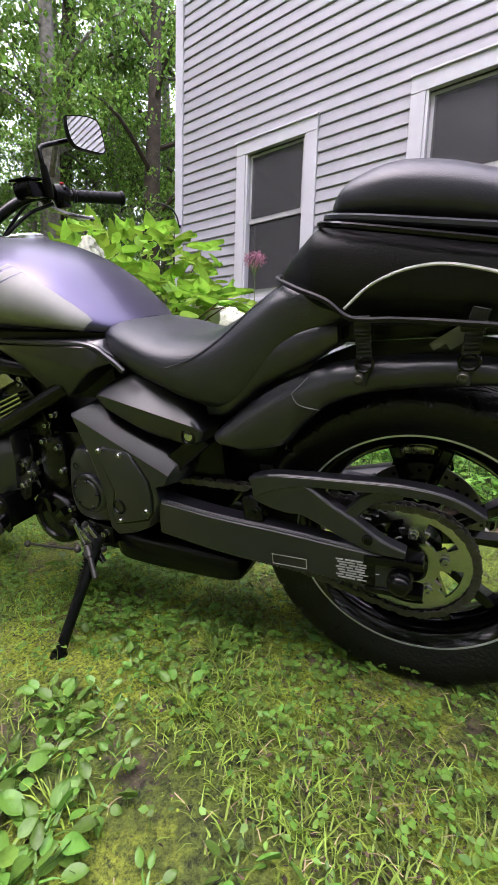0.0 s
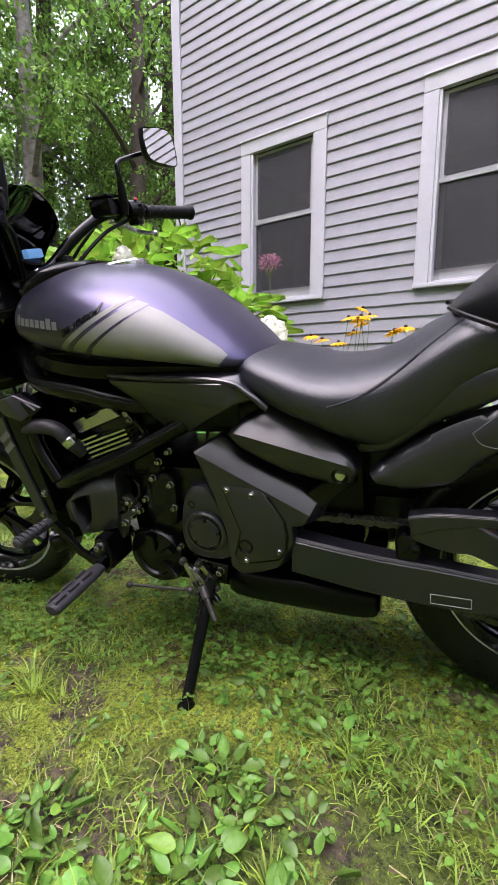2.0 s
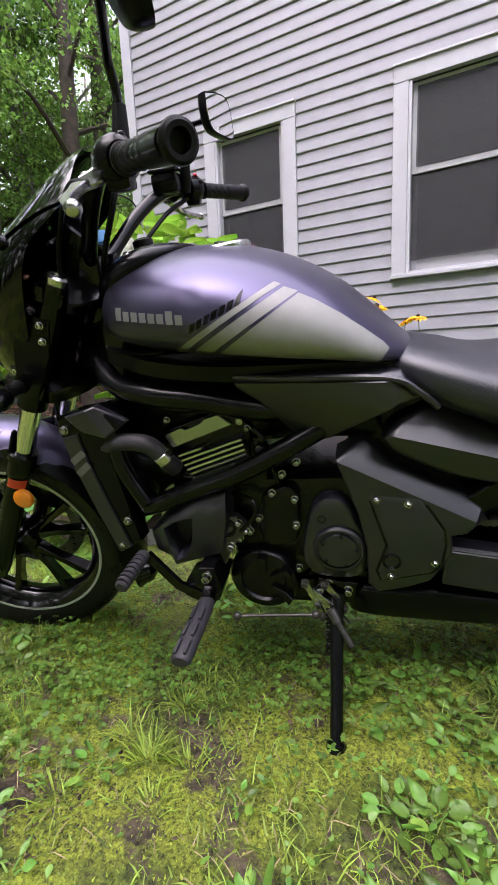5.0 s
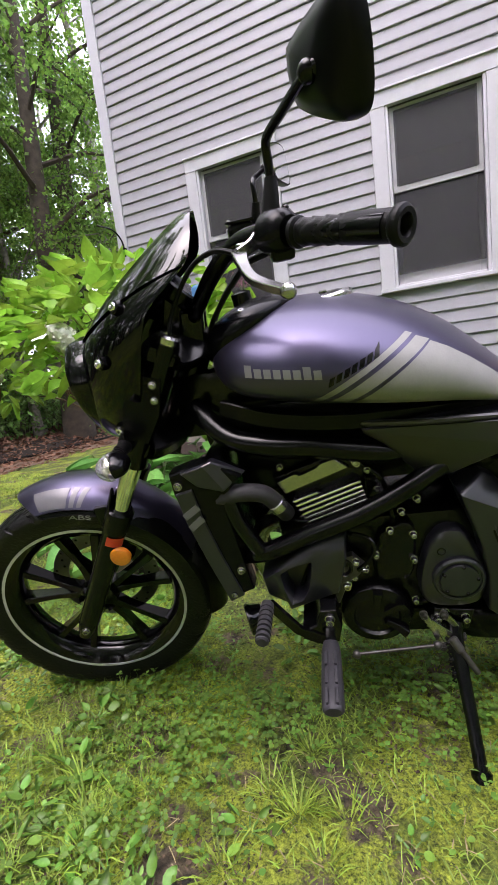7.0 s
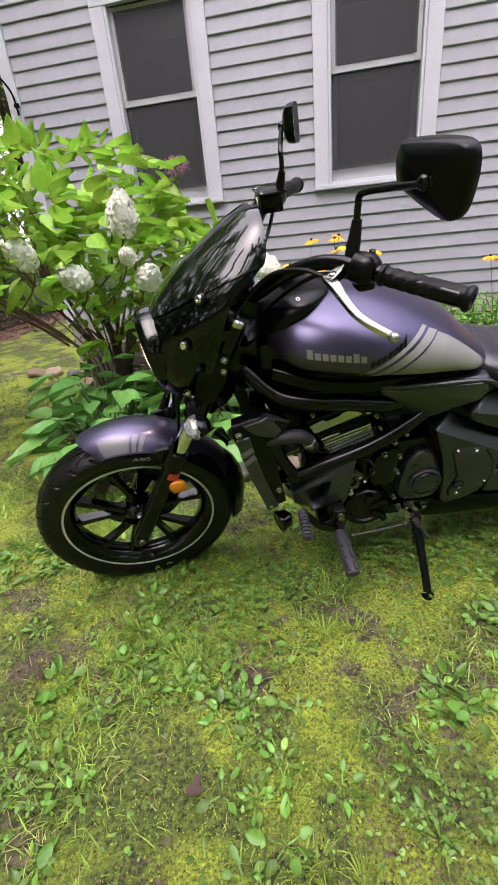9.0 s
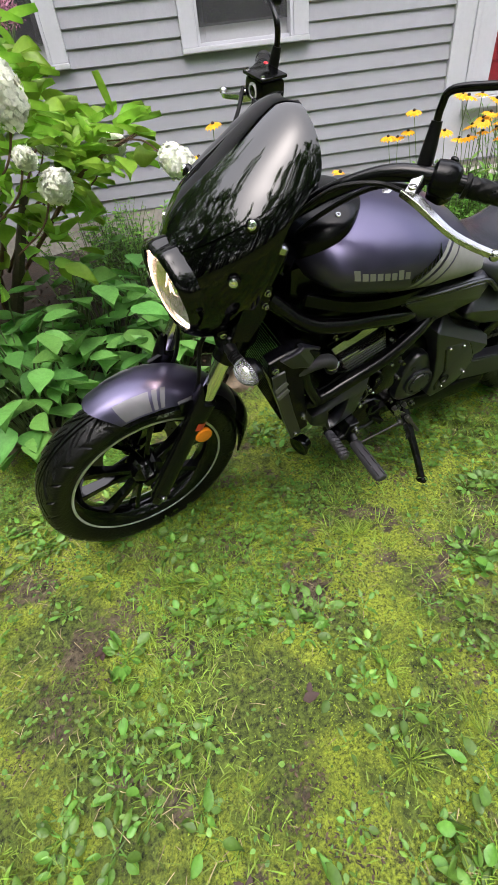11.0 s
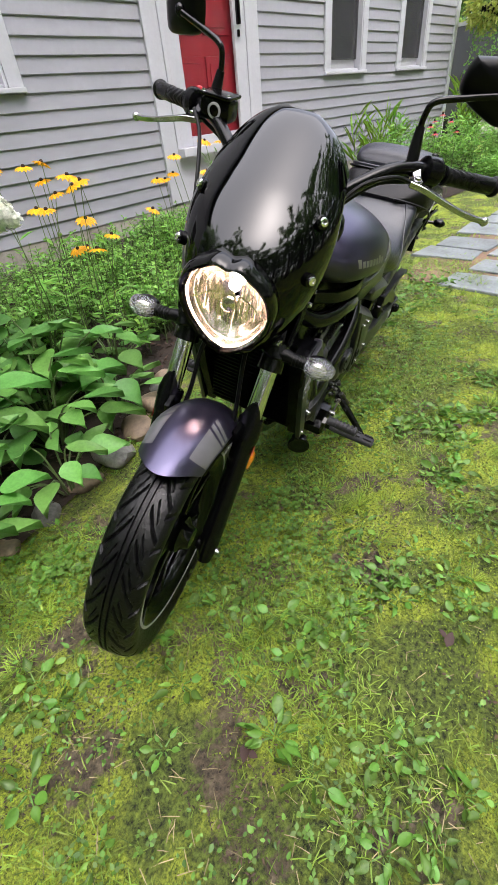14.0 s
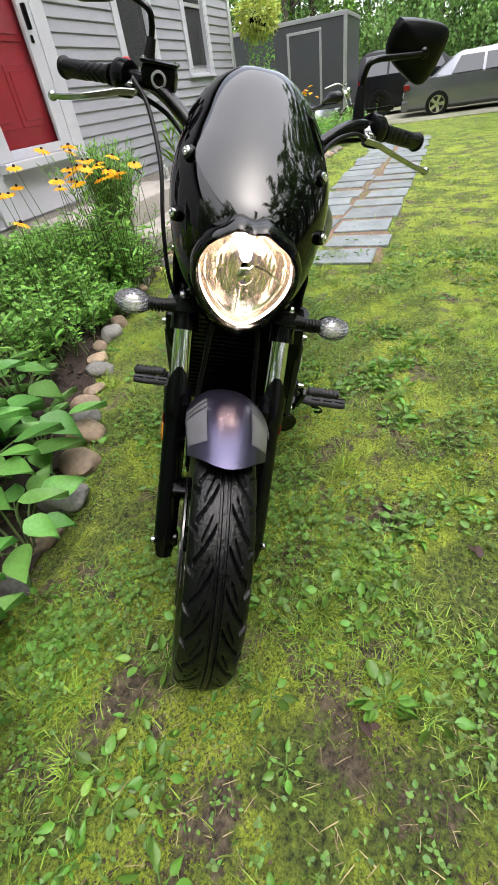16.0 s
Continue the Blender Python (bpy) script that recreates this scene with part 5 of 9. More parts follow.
        creased(bm, [(0.634, 0.519), (0.60, 0.525), (0.566, 0.521), (0.551, 0.513), (0.527, 0.476), (0.508, 0.443), (0.505, 0.41), (0.511, 0.374), (0.527, 0.355), (0.58, 0.341), (0.614, 0.333), (0.62, 0.352), (0.601, 0.41)], s * 0.15, s * 0.1625, [((0.58, 0.497), (-0.1, 0.995), 0.35)], 0.0025)
        part("cover_plate", bm, COVER, pc, "bolted matte plate")
        bm = bmesh.new()
        creased(bm, [(0.639, 0.523), (0.60, 0.530), (0.563, 0.526), (0.547, 0.516), (0.522, 0.477), (0.503, 0.443), (0.50, 0.41), (0.506, 0.371), (0.524, 0.350), (0.58, 0.335), (0.618, 0.328), (0.626, 0.352), (0.607, 0.41)], s * 0.15, s * 0.1588, [((0.58, 0.497), (-0.1, 0.995), 0.35)], 0.001)
        part("plate_gap", bm, SATIN, pc)
        bm = bmesh.new()
        lathe(bm, (0.596, s * 0.158, 0.377), (0, s, 0), [(0.017, 0), (0.017, 0.0065), (0.014, 0.008), (0.012, 0.003), (0, 0.002)], 22)
        part("plate_plug", bm, SATIN, pc)
        for x, z in ((0.62, 0.507), (0.567, 0.499), (0.521, 0.376), (0.598, 0.344)):
            bolt(pc, (x, s * 0.163, z), 0.0055, (0, s, 0), 0.004)
        # generator cover
        bm = bmesh.new()
        plate(bm, [(0.742, 0.474), (0.716, 0.50), (0.676, 0.494), (0.65, 0.445), (0.634, 0.40), (0.638, 0.345), (0.658, 0.318), (0.705, 0.312), (0.752, 0.325), (0.766, 0.37), (0.758, 0.425)], s * 0.07, s * 0.142, 0.014, 0.004, 3)
        gcov = part("generator_cover", bm, COVER, bike, "dark cast generator cover")
        bm = bmesh.new()
        lathe(bm, (0.693, s * 0.14, 0.393), (0, s, 0), [(0.05, 0), (0.05, 0.012), (0.046, 0.016), (0.042, 0.016), (0.041, 0.012), (0.038, 0.012), (0.036, 0.018), (0, 0.02)], 40)
        part("round_cap", bm, COVER, gcov, "round dark cap")
        for k in range(5):
            a = radians(72 * k + 30)
            bolt(gcov, (0.693 + 0.033 * math.cos(a), s * 0.157, 0.393 + 0.033 * math.sin(a)), 0.0035, (0, s, 0), 0.002, DARKMETAL)
        bm = bmesh.new()
        lathe(bm, (0.722, s * 0.141, 0.455), (0, s, 0), [(0.0085, 0), (0.0085, 0.003), (0.0065, 0.0035), (0.006, 0.001), (0, 0.001)], 16)
        part("cover_plug", bm, SATIN, gcov)
        # water pump side: casting, its lower cover and bolts
        bm = bmesh.new()
        plate(bm, [(0.834, 0.502), (0.79, 0.524), (0.766, 0.506), (0.767, 0.433), (0.78, 0.39), (0.817, 0.384), (0.846, 0.392), (0.853, 0.45)], s * 0.06, s * 0.135, 0.010, 0.004, 2)
        ec = part("engine_cover", bm, DARKMETAL, bike, "dark engine side cover")
        bm = bmesh.new()
        lathe(bm, (0.857, s * 0.07, 0.295), (0, s, 0), [(0.078, 0), (0.078, 0.05), (0.07, 0.062), (0.05, 0.068), (0.046, 0.062), (0.02, 0.064), (0, 0.066)], 32)
        rc = part("round_casing", bm, DARKMETAL, bike, "round dark engine casing")
        for a0, r1 in ((150, 0.07), (95, 0.07), (215, 0.07)):
            a = radians(a0)
            bm = bmesh.new()
            bar(bm, [(0.857 + r * math.cos(a), s * 0.137, 0.295 + r * math.sin(a)) for r in (0.022, 0.05, r1)], [0.008, 0.012, 0.03], [0.012, 0.016, 0.02], (0, 1, 0))
            part("casing_rib", bm, DARKMETAL, rc)
        for x, z in ((0.814, 0.51), (0.771, 0.496), (0.846, 0.455), (0.868, 0.423), (0.773, 0.438), (0.776, 0.336), (0.79, 0.55), (0.76, 0.575), (0.90, 0.44), (0.893, 0.405), (0.80, 0.60), (0.945, 0.33)):
            bolt(ec, (x, s * 0.135, z), 0.0058, (0, s, 0), 0.01, STEEL)
        # angular cowl in front of the engine
        bm = bmesh.new()
        o = np.array([(1.084, 0.43), (1.03, 0.478), (0.965, 0.515), (0.897, 0.528), (0.905, 0.46), (0.927, 0.38), (0.98, 0.362), (1.035, 0.357), (1.08, 0.385)])
        h = np.array([(1.038, 0.448), (1.018, 0.46), (0.998, 0.467), (0.976, 0.47), (0.981, 0.44), (0.99, 0.408), (1.005, 0.384), (1.026, 0.376), (1.035, 0.41)])
        oc, hc = o.mean(0), h.mean(0)
        rings = [(o, 0.09), (o, 0.148), (oc + (o - oc) * 0.94, 0.158), (hc + (h - hc) * 1.32, 0.172), (hc + (h - hc) * 1.1, 0.174), (h, 0.168), (hc + (h - hc) * 0.85, 0.13), (hc + (h - hc) * 0.1, 0.128)]
        loft(bm, [[(x, s * y, z) for x, z in r] for r, y in rings])
        cw = part("engine_cowl", bm, COVER, bike, "angular matte black engine cowl")
        bm = bmesh.new()
        creased(bm, [(1.01, 0.39), (0.995, 0.40), (0.986, 0.44)], s * 0.12, s * 0.142, [], 0.002)
        part("cowl_rib", bm, PLASTIC, cw)
        bolt(cw, (0.998, s * 0.132, 0.455), 0.005, (0, s, 0), 0.006)
        # cylinder: fins and bright head cover
        for k in range(6):
            bm = bmesh.new()
            u = k / 5
            p, q = Vector((0.992 - 0.022 * u, s * 0.124, 0.594 - 0.05 * u)), Vector((0.862 - 0.012 * u, s * 0.124, 0.634 - 0.05 * u))
            if k == 0:
                q = q + (p - q) * 0.62
            bar(bm, [p, q], 0.03, 0.0045)
            part("cooling_fin", bm, ALU, bike, "bright edged cooling fin", smooth=False)
        bm = bmesh.new()
        plate(bm, [(1.022, 0.633), (0.985, 0.648), (0.977, 0.642), (0.935, 0.657), (0.93, 0.664), (0.901, 0.671), (0.878, 0.650), (1.008, 0.607)], s * 0.07, s * 0.125, 0.003)
        part("head_cover", bm, STEEL, bike, "bright brushed head cover", smooth=False)
        bm = bmesh.new()
        plate(bm, [(1.03, 0.64), (0.90, 0.68), (0.85, 0.66), (0.842, 0.57), (0.96, 0.51), (1.0, 0.56)], s * 0.03, s * 0.112, 0.008)
        cy = part("cylinder", bm, SATIN, bike, "black cylinder block")
        for x, z, r in ((0.862, 0.655, 0.008), (0.872, 0.672, 0.006), (0.98, 0.54, 0.007)):
            bolt(cy, (x, s * 0.112, z), r, (0, s, 0), 0.012, ALU)
        # hoses
        bm = bmesh.new()
        tube(bm, [(1.165, s * 0.13, 0.61), (1.14, s * 0.15, 0.626), (1.09, s * 0.155, 0.636), (1.045, s * 0.15, 0.625), (1.024, s * 0.14, 0.592), (1.012, s * 0.12, 0.56)], 0.0178, 14, 6)
        part("coolant_hose", bm, PEGRUB, bike, "black coolant hose")
        bm = bmesh.new()
        cyl(bm, (1.029, s * 0.144, 0.604), (1.021, s * 0.138, 0.586), 0.020, 14, 0.002)
        part("hose_clamp", bm, ALU, bike)
        # spark plug lead, small pipes and linkage clutter behind the tubes
        bm = bmesh.new()
        tube(bm, [(1.02, s * 0.10, 0.56), (0.99, s * 0.13, 0.545), (0.95, s * 0.12, 0.55), (0.92, s * 0.1, 0.58)], 0.006, 8, 5)
        part("hose_line", bm, SATIN, bike)
        bm = bmesh.new()
        tube(bm, [(0.86, s * 0.12, 0.66), (0.82, s * 0.13, 0.62), (0.81, s * 0.12, 0.56), (0.8, s * 0.12, 0.5)], 0.005, 8, 5)
        part("hose_line", bm, SATIN, bike)
        bm = bmesh.new()
        tube(bm, [(1.06, s * 0.11, 0.70), (0.98, s * 0.12, 0.685), (0.9, s * 0.125, 0.685)], 0.006, 8, 5)
        part("hose_line", bm, SATIN, bike)
        bm = bmesh.new()
        tube(bm, [(0.6, s * 0.1, 0.3), (0.68, s * 0.12, 0.33), (0.74, s * 0.12, 0.32), (0.78, s * 0.1, 0.29)], 0.006, 8, 5)
        part("hose_line", bm, SATIN, bike)
        # bracket casting, linkage and small fasteners round the lower engine
        bm = bmesh.new()
        plate(bm, [(0.935, 0.455), (0.892, 0.462), (0.868, 0.432), (0.886, 0.412), (0.908, 0.395), (0.93, 0.345), (0.955, 0.33), (0.968, 0.345), (0.948, 0.40)], s * 0.128, s * 0.146, 0.004, 0.002)
        eb = part("engine_bracket", bm, CHAINM, bike, "dull cast engine bracket")
        bm = bmesh.new()
        lathe(bm, (0.915, s * 0.143, 0.437), (0, s, 0), [(0.021, 0), (0.021, 0.009), (0.016, 0.011), (0.013, 0.004), (0, 0.004)], 22)
        part("bracket_boss", bm, DARKMETAL, eb)
        for x, z, rr in ((0.887, 0.45, 0.006), (0.911, 0.392, 0.008), (0.952, 0.348, 0.007), (0.873, 0.432, 0.005)):
            bolt(eb, (x, s * 0.147, z), rr, (0, s, 0), 0.009, ALU)
        bm = bmesh.new()
        tube(bm, [(0.885, s * 0.15, 0.43), (0.862, s * 0.155, 0.455), (0.848, s * 0.15, 0.478), (0.86, s * 0.14, 0.50), (0.90, s * 0.125, 0.505)], 0.0042, 8, 5)
        part("breather_pipe", bm, SATIN, bike, "thin black breather pipe")
        for pts in ([(0.765, 0.15, 0.31), (0.748, 0.155, 0.275), (0.733, 0.16, 0.235)], [(0.725, 0.15, 0.308), (0.705, 0.15, 0.28), (0.69, 0.145, 0.245)]):
            bm = bmesh.new()
            bar(bm, [(x, s * y, z) for x, y, z in pts], 0.008, [0.014, 0.011, 0.014])
            ln = part("linkage_arm", bm, STEEL, bike, "bare steel linkage arm")
            for x, y, z in pts[::2]:
                bolt(ln, (x, s * (y + 0.004), z), 0.0068, (0, s, 0), 0.007, CHAINM)
        for x, y, z in ((1.01, 0.12, 0.665), (0.885, 0.13, 0.69), (0.93, 0.125, 0.685), (0.97, 0.09, 0.59), (0.845, 0.135, 0.645), (0.83, 0.13, 0.60)):
            bolt(fr, (x, s * y, z), 0.005, (0, s, 0), 0.006)
        # radiator side shroud
        bm = bmesh.new()
        plate(bm, [(1.222, 0.697), (1.18, 0.708), (1.131, 0.714), (1.079, 0.678), (1.128, 0.645), (1.103, 0.412), (1.149, 0.394), (1.19, 0.53), (1.222, 0.654)], s * 0.13, s * 0.168, 0.006, 0.0)
        rs = part("radiator_shroud", bm, PLASTIC, bike, "angular matte black radiator shroud", smooth=False)
        bm = bmesh.new()
        plate(bm, [(1.216, 0.655), (1.181, 0.662), (1.174, 0.6), (1.152, 0.5), (1.126, 0.402), (1.157, 0.388), (1.185, 0.49), (1.208, 0.59)], s * 0.16, s * 0.1735, 0.003, 0.0)
        part("shroud_panel", bm, COVER, rs, "inset matte panel", smooth=False)
        bm = bmesh.new()
        creased(bm, [(1.195, 0.70), (1.131, 0.715), (1.072, 0.68), (1.118, 0.652), (1.166, 0.668)], s * 0.15, s * 0.178, [((1.135, 0.69), (-0.85, 0.5), 0.5)], 0.004)
        part("shroud_facet", bm, COVER, rs, smooth=False)
        for k in range(2):
            bm = bmesh.new()
            bar(bm, [(1.2085 - 0.006 * k, s * 0.1745, 0.603 - 0.027 * k), (1.176 - 0.004 * k, s * 0.1745, 0.624 - 0.026 * k)], 0.002, 0.014)
            part("shroud_stripe", bm, STRIPE, rs, smooth=False)
        for x, z in ((1.207, 0.672), (1.146, 0.407), (1.12, 0.466)):
            bolt(rs, (x, s * 0.172, z), 0.007, (0, s, 0), 0.005)
        # pivot and stay to the swingarm
        bm = bmesh.new()
        bar(bm, [(0.52, s * 0.115, 0.42), (0.44, s * 0.12, 0.49), (0.38, s * 0.115, 0.535)], 0.03, [0.06, 0.04, 0.035])
        part("pivot_plate", bm, SATIN, bike)
        # foot peg with bracket
        bm = bmesh.new()
        bar(bm, [(0.955, s * 0.10, 0.36), (0.957, s * 0.18, 0.315), (0.957, s * 0.215, 0.308)], [0.02, 0.02, 0.02], [0.05, 0.035, 0.03], (1, 0, 0))
        br = part("peg_bracket", bm, SATIN, bike, "black foot peg bracket")
        bm = bmesh.new()
        rings = []
        for y, w, h in ((0.215, 0.016, 0.011), (0.235, 0.019, 0.013), (0.29, 0.02, 0.0135), (0.345, 0.0205, 0.014), (0.362, 0.019, 0.013), (0.366, 0.015, 0.01)):
            rings.append([(0.958 + w * math.cos(a), s * y, 0.305 + h * math.sin(a) * (1.15 if math.sin(a) > 0 else 0.9)) for a in np.arange(16) * 2 * math.pi / 16])
        loft(bm, rings)
        for x in (-0.009, 0.009):
            for y in (0.25, 0.29, 0.33):
                box(bm, (0.958 + x - 0.003, min(s * y, s * (y + 0.03)), 0.316), (0.958 + x + 0.003, max(s * y, s * (y + 0.03)), 0.324), 0.002)
        part("peg_rubber", bm, PEGRUB, br, "ribbed grey rubber peg")
        bolt(br, (0.953, s * 0.203, 0.356), 0.0085, (0, s, 0), 0.012)
        bolt(br, (1.0, s * 0.19, 0.312), 0.008, (0, s, 0), 0.01)
        bm = bmesh.new()
        plate(bm, [(0.97, 0.372), (0.938, 0.372), (0.93, 0.33), (0.94, 0.29), (0.985, 0.285), (1.015, 0.30), (1.012, 0.325), (0.985, 0.335)], s * 0.12, s * 0.198, 0.006)
        part("peg_mount", bm, SATIN, br)
        # toe lever
        bm = bmesh.new()
        bar(bm, [(0.95, s * 0.19, 0.285), (1.02, s * 0.20, 0.33), (1.066, s * 0.215, 0.415)], 0.012, [0.03, 0.02, 0.02])
        tl = part("toe_lever", bm, SATIN, bike, "black toe lever")
        bm = bmesh.new()
        cyl(bm, (1.067, s * 0.222, 0.422), (1.069, s * 0.318, 0.418), 0.0125, 14, 0.003)
        for y in np.arange(0.235, 0.31, 0.012):
            cyl(bm, (1.067, s * y, 0.422), (1.067, s * (y + 0.006), 0.422), 0.0138, 14)
        tagged(part("toe_peg", bm, PEGRUB, tl, "ribbed grey rubber toe peg"), kind="stuff")
        return rs

    both(side)
    # shift rod
    bm = bmesh.new()
    cyl(bm, (0.91, 0.186, 0.243), (0.745, 0.176, 0.250), 0.0035, 10)
    for x, y, z in ((0.91, 0.186, 0.243), (0.745, 0.176, 0.250)):
        ball(bm, (x, y, z), 0.009)
    part("shift_rod", bm, CHAINM, bike, "bright shift rod")
    # engine core, crankcase, oil pan, muffler box
    bm = bmesh.new()
    box(bm, (0.62, -0.13, 0.285), (0.92, 0.112, 0.53), 0.03)
    part("crankcase", bm, DARKMETAL, bike, "dark engine crankcase")
    bm = box(bmesh.new(), (0.82, -0.11, 0.40), (1.04, 0.11, 0.62), 0.03)
    part("engine_block", bm, DARKMETAL, bike, "dark engine block")
    bm = box(bmesh.new(), (0.66, -0.09, 0.20), (0.90, 0.09, 0.27), 0.02)
    part("oil_pan", bm, DARKMETAL, bike)
    bm = bmesh.new()
    hull(bm, [(0.69, 0.27, 0.205, 0.08, 0.5), (0.66, 0.285, 0.195, 0.12, 0.5), (0.5, 0.285, 0.195, 0.13, 0.5), (0.36, 0.275, 0.20, 0.13, 0.5), (0.335, 0.265, 0.21, 0.11, 0.5)], 4, 24, 5)
    part("exhaust_box", bm, PLASTIC, bike, "black exhaust box under the engine")
    for k, y in ((0, 0.03), (1, -0.05)):
        bm = bmesh.new()
        tube(bm, [(1.02, y, 0.50), (1.09, y - 0.01, 0.47), (1.115, y - 0.02, 0.38), (1.07, y - 0.03, 0.28), (0.98, y - 0.03, 0.225), (0.85, y - 0.02, 0.205), (0.68, y, 0.22)], 0.0195, 14, 6)
        part("exhaust_pipe", bm, CHROME if k else STEEL, bike, "bright steel exhaust header")
    bm = bmesh.new()
    tube(bm, [(0.5, -0.12, 0.235), (0.3, -0.18, 0.28), (0.02, -0.20, 0.335)], [0.04, 0.056, 0.05], 20, 5)
    part("silencer", bm, SATIN, bike, "short black silencer")
    # radiator core
    bm = bmesh.new()
    box(bm, (1.13, -0.135, 0.42), (1.165, 0.135, 0.70), 0.006)
    rad = part("radiator", bm, SATIN, bike, "black radiator core")
    for k in range(22):
        bm = bmesh.new()
        z = 0.43 + k * 0.0122
        box(bm, (1.166, -0.125, z), (1.170, 0.125, z + 0.004))
        part("radiator_fin", bm, SATIN, rad, smooth=False)
    # horn
    bm = bmesh.new()
    lathe(bm, (1.12, 0.165, 0.334), (0.9, 0.35, -0.05), [(0.012, -0.03), (0.025, -0.02), (0.03, 0), (0.034, 0.006), (0.034, 0.012), (0.03, 0.014), (0.024, 0.011), (0.012, 0.013), (0, 0.013)], 28)
    part("horn", bm, GLOSS, bike, "round black horn")
    # side stand
    bm = bmesh.new()
    tube(bm, [(0.70, 0.135, 0.272), (0.705, 0.16, 0.245), (0.706, 0.25, 0.15), (0.708, 0.315, 0.078)], [0.017, 0.015, 0.0125, 0.0125], 12, 5)
    cyl(bm, (0.708, 0.312, 0.08), (0.71, 0.328, 0.060), 0.019, 14, 0.004)
    st = part("side_stand", bm, SATIN, bike, "black side stand, extended")
    bm = bmesh.new()
    tube(bm, [(0.722 + 0.005 * math.cos(a * 4), 0.15 + a * 0.0018, 0.262 - a * 0.0021 + 0.006 * math.sin(a * 2.2)) for a in np.arange(0, 34, 0.5)], 0.0018, 6, 1)
    part("spring", bm, DARKMETAL, st, "dark return spring")
    bm = bmesh.new()
    cyl(bm, (0.708, 0.178, 0.250), (0.676, 0.203, 0.200), 0.0062, 12, 0.002)
    cyl(bm, (0.716, 0.170, 0.262), (0.702, 0.184, 0.240), 0.0095, 12, 0.002)
    part("stand_tang", bm, CHAINM, st, "bare steel foot tang")
    bm = bmesh.new()
    plate(bm, [(0.66, 0.30), (0.74, 0.31), (0.755, 0.27), (0.72, 0.24), (0.67, 0.25)], 0.10, 0.135, 0.006)
    sb = part("stand_bracket", bm, DARKMETAL, bike)
    for x, z in ((0.68, 0.285), (0.735, 0.288), (0.70, 0.262), (0.745, 0.265), (0.72, 0.30)):
        bolt(sb, (x, 0.137, z), 0.0075, h=0.012)
    bm = bmesh.new()
    bar(bm, [(0.755, 0.15, 0.288), (0.72, 0.155, 0.262), (0.685, 0.16, 0.215)], 0.01, [0.02, 0.016, 0.012])
    part("shift_arm", bm, STEEL, sb)


build_middle()


# ---- front end, turned with the handlebar ----
MIRRORBACK = mat("black_mirror_shell", (0.002, 0.002, 0.0026), 0.30, 0, 0.2, 20, spec=0.18)


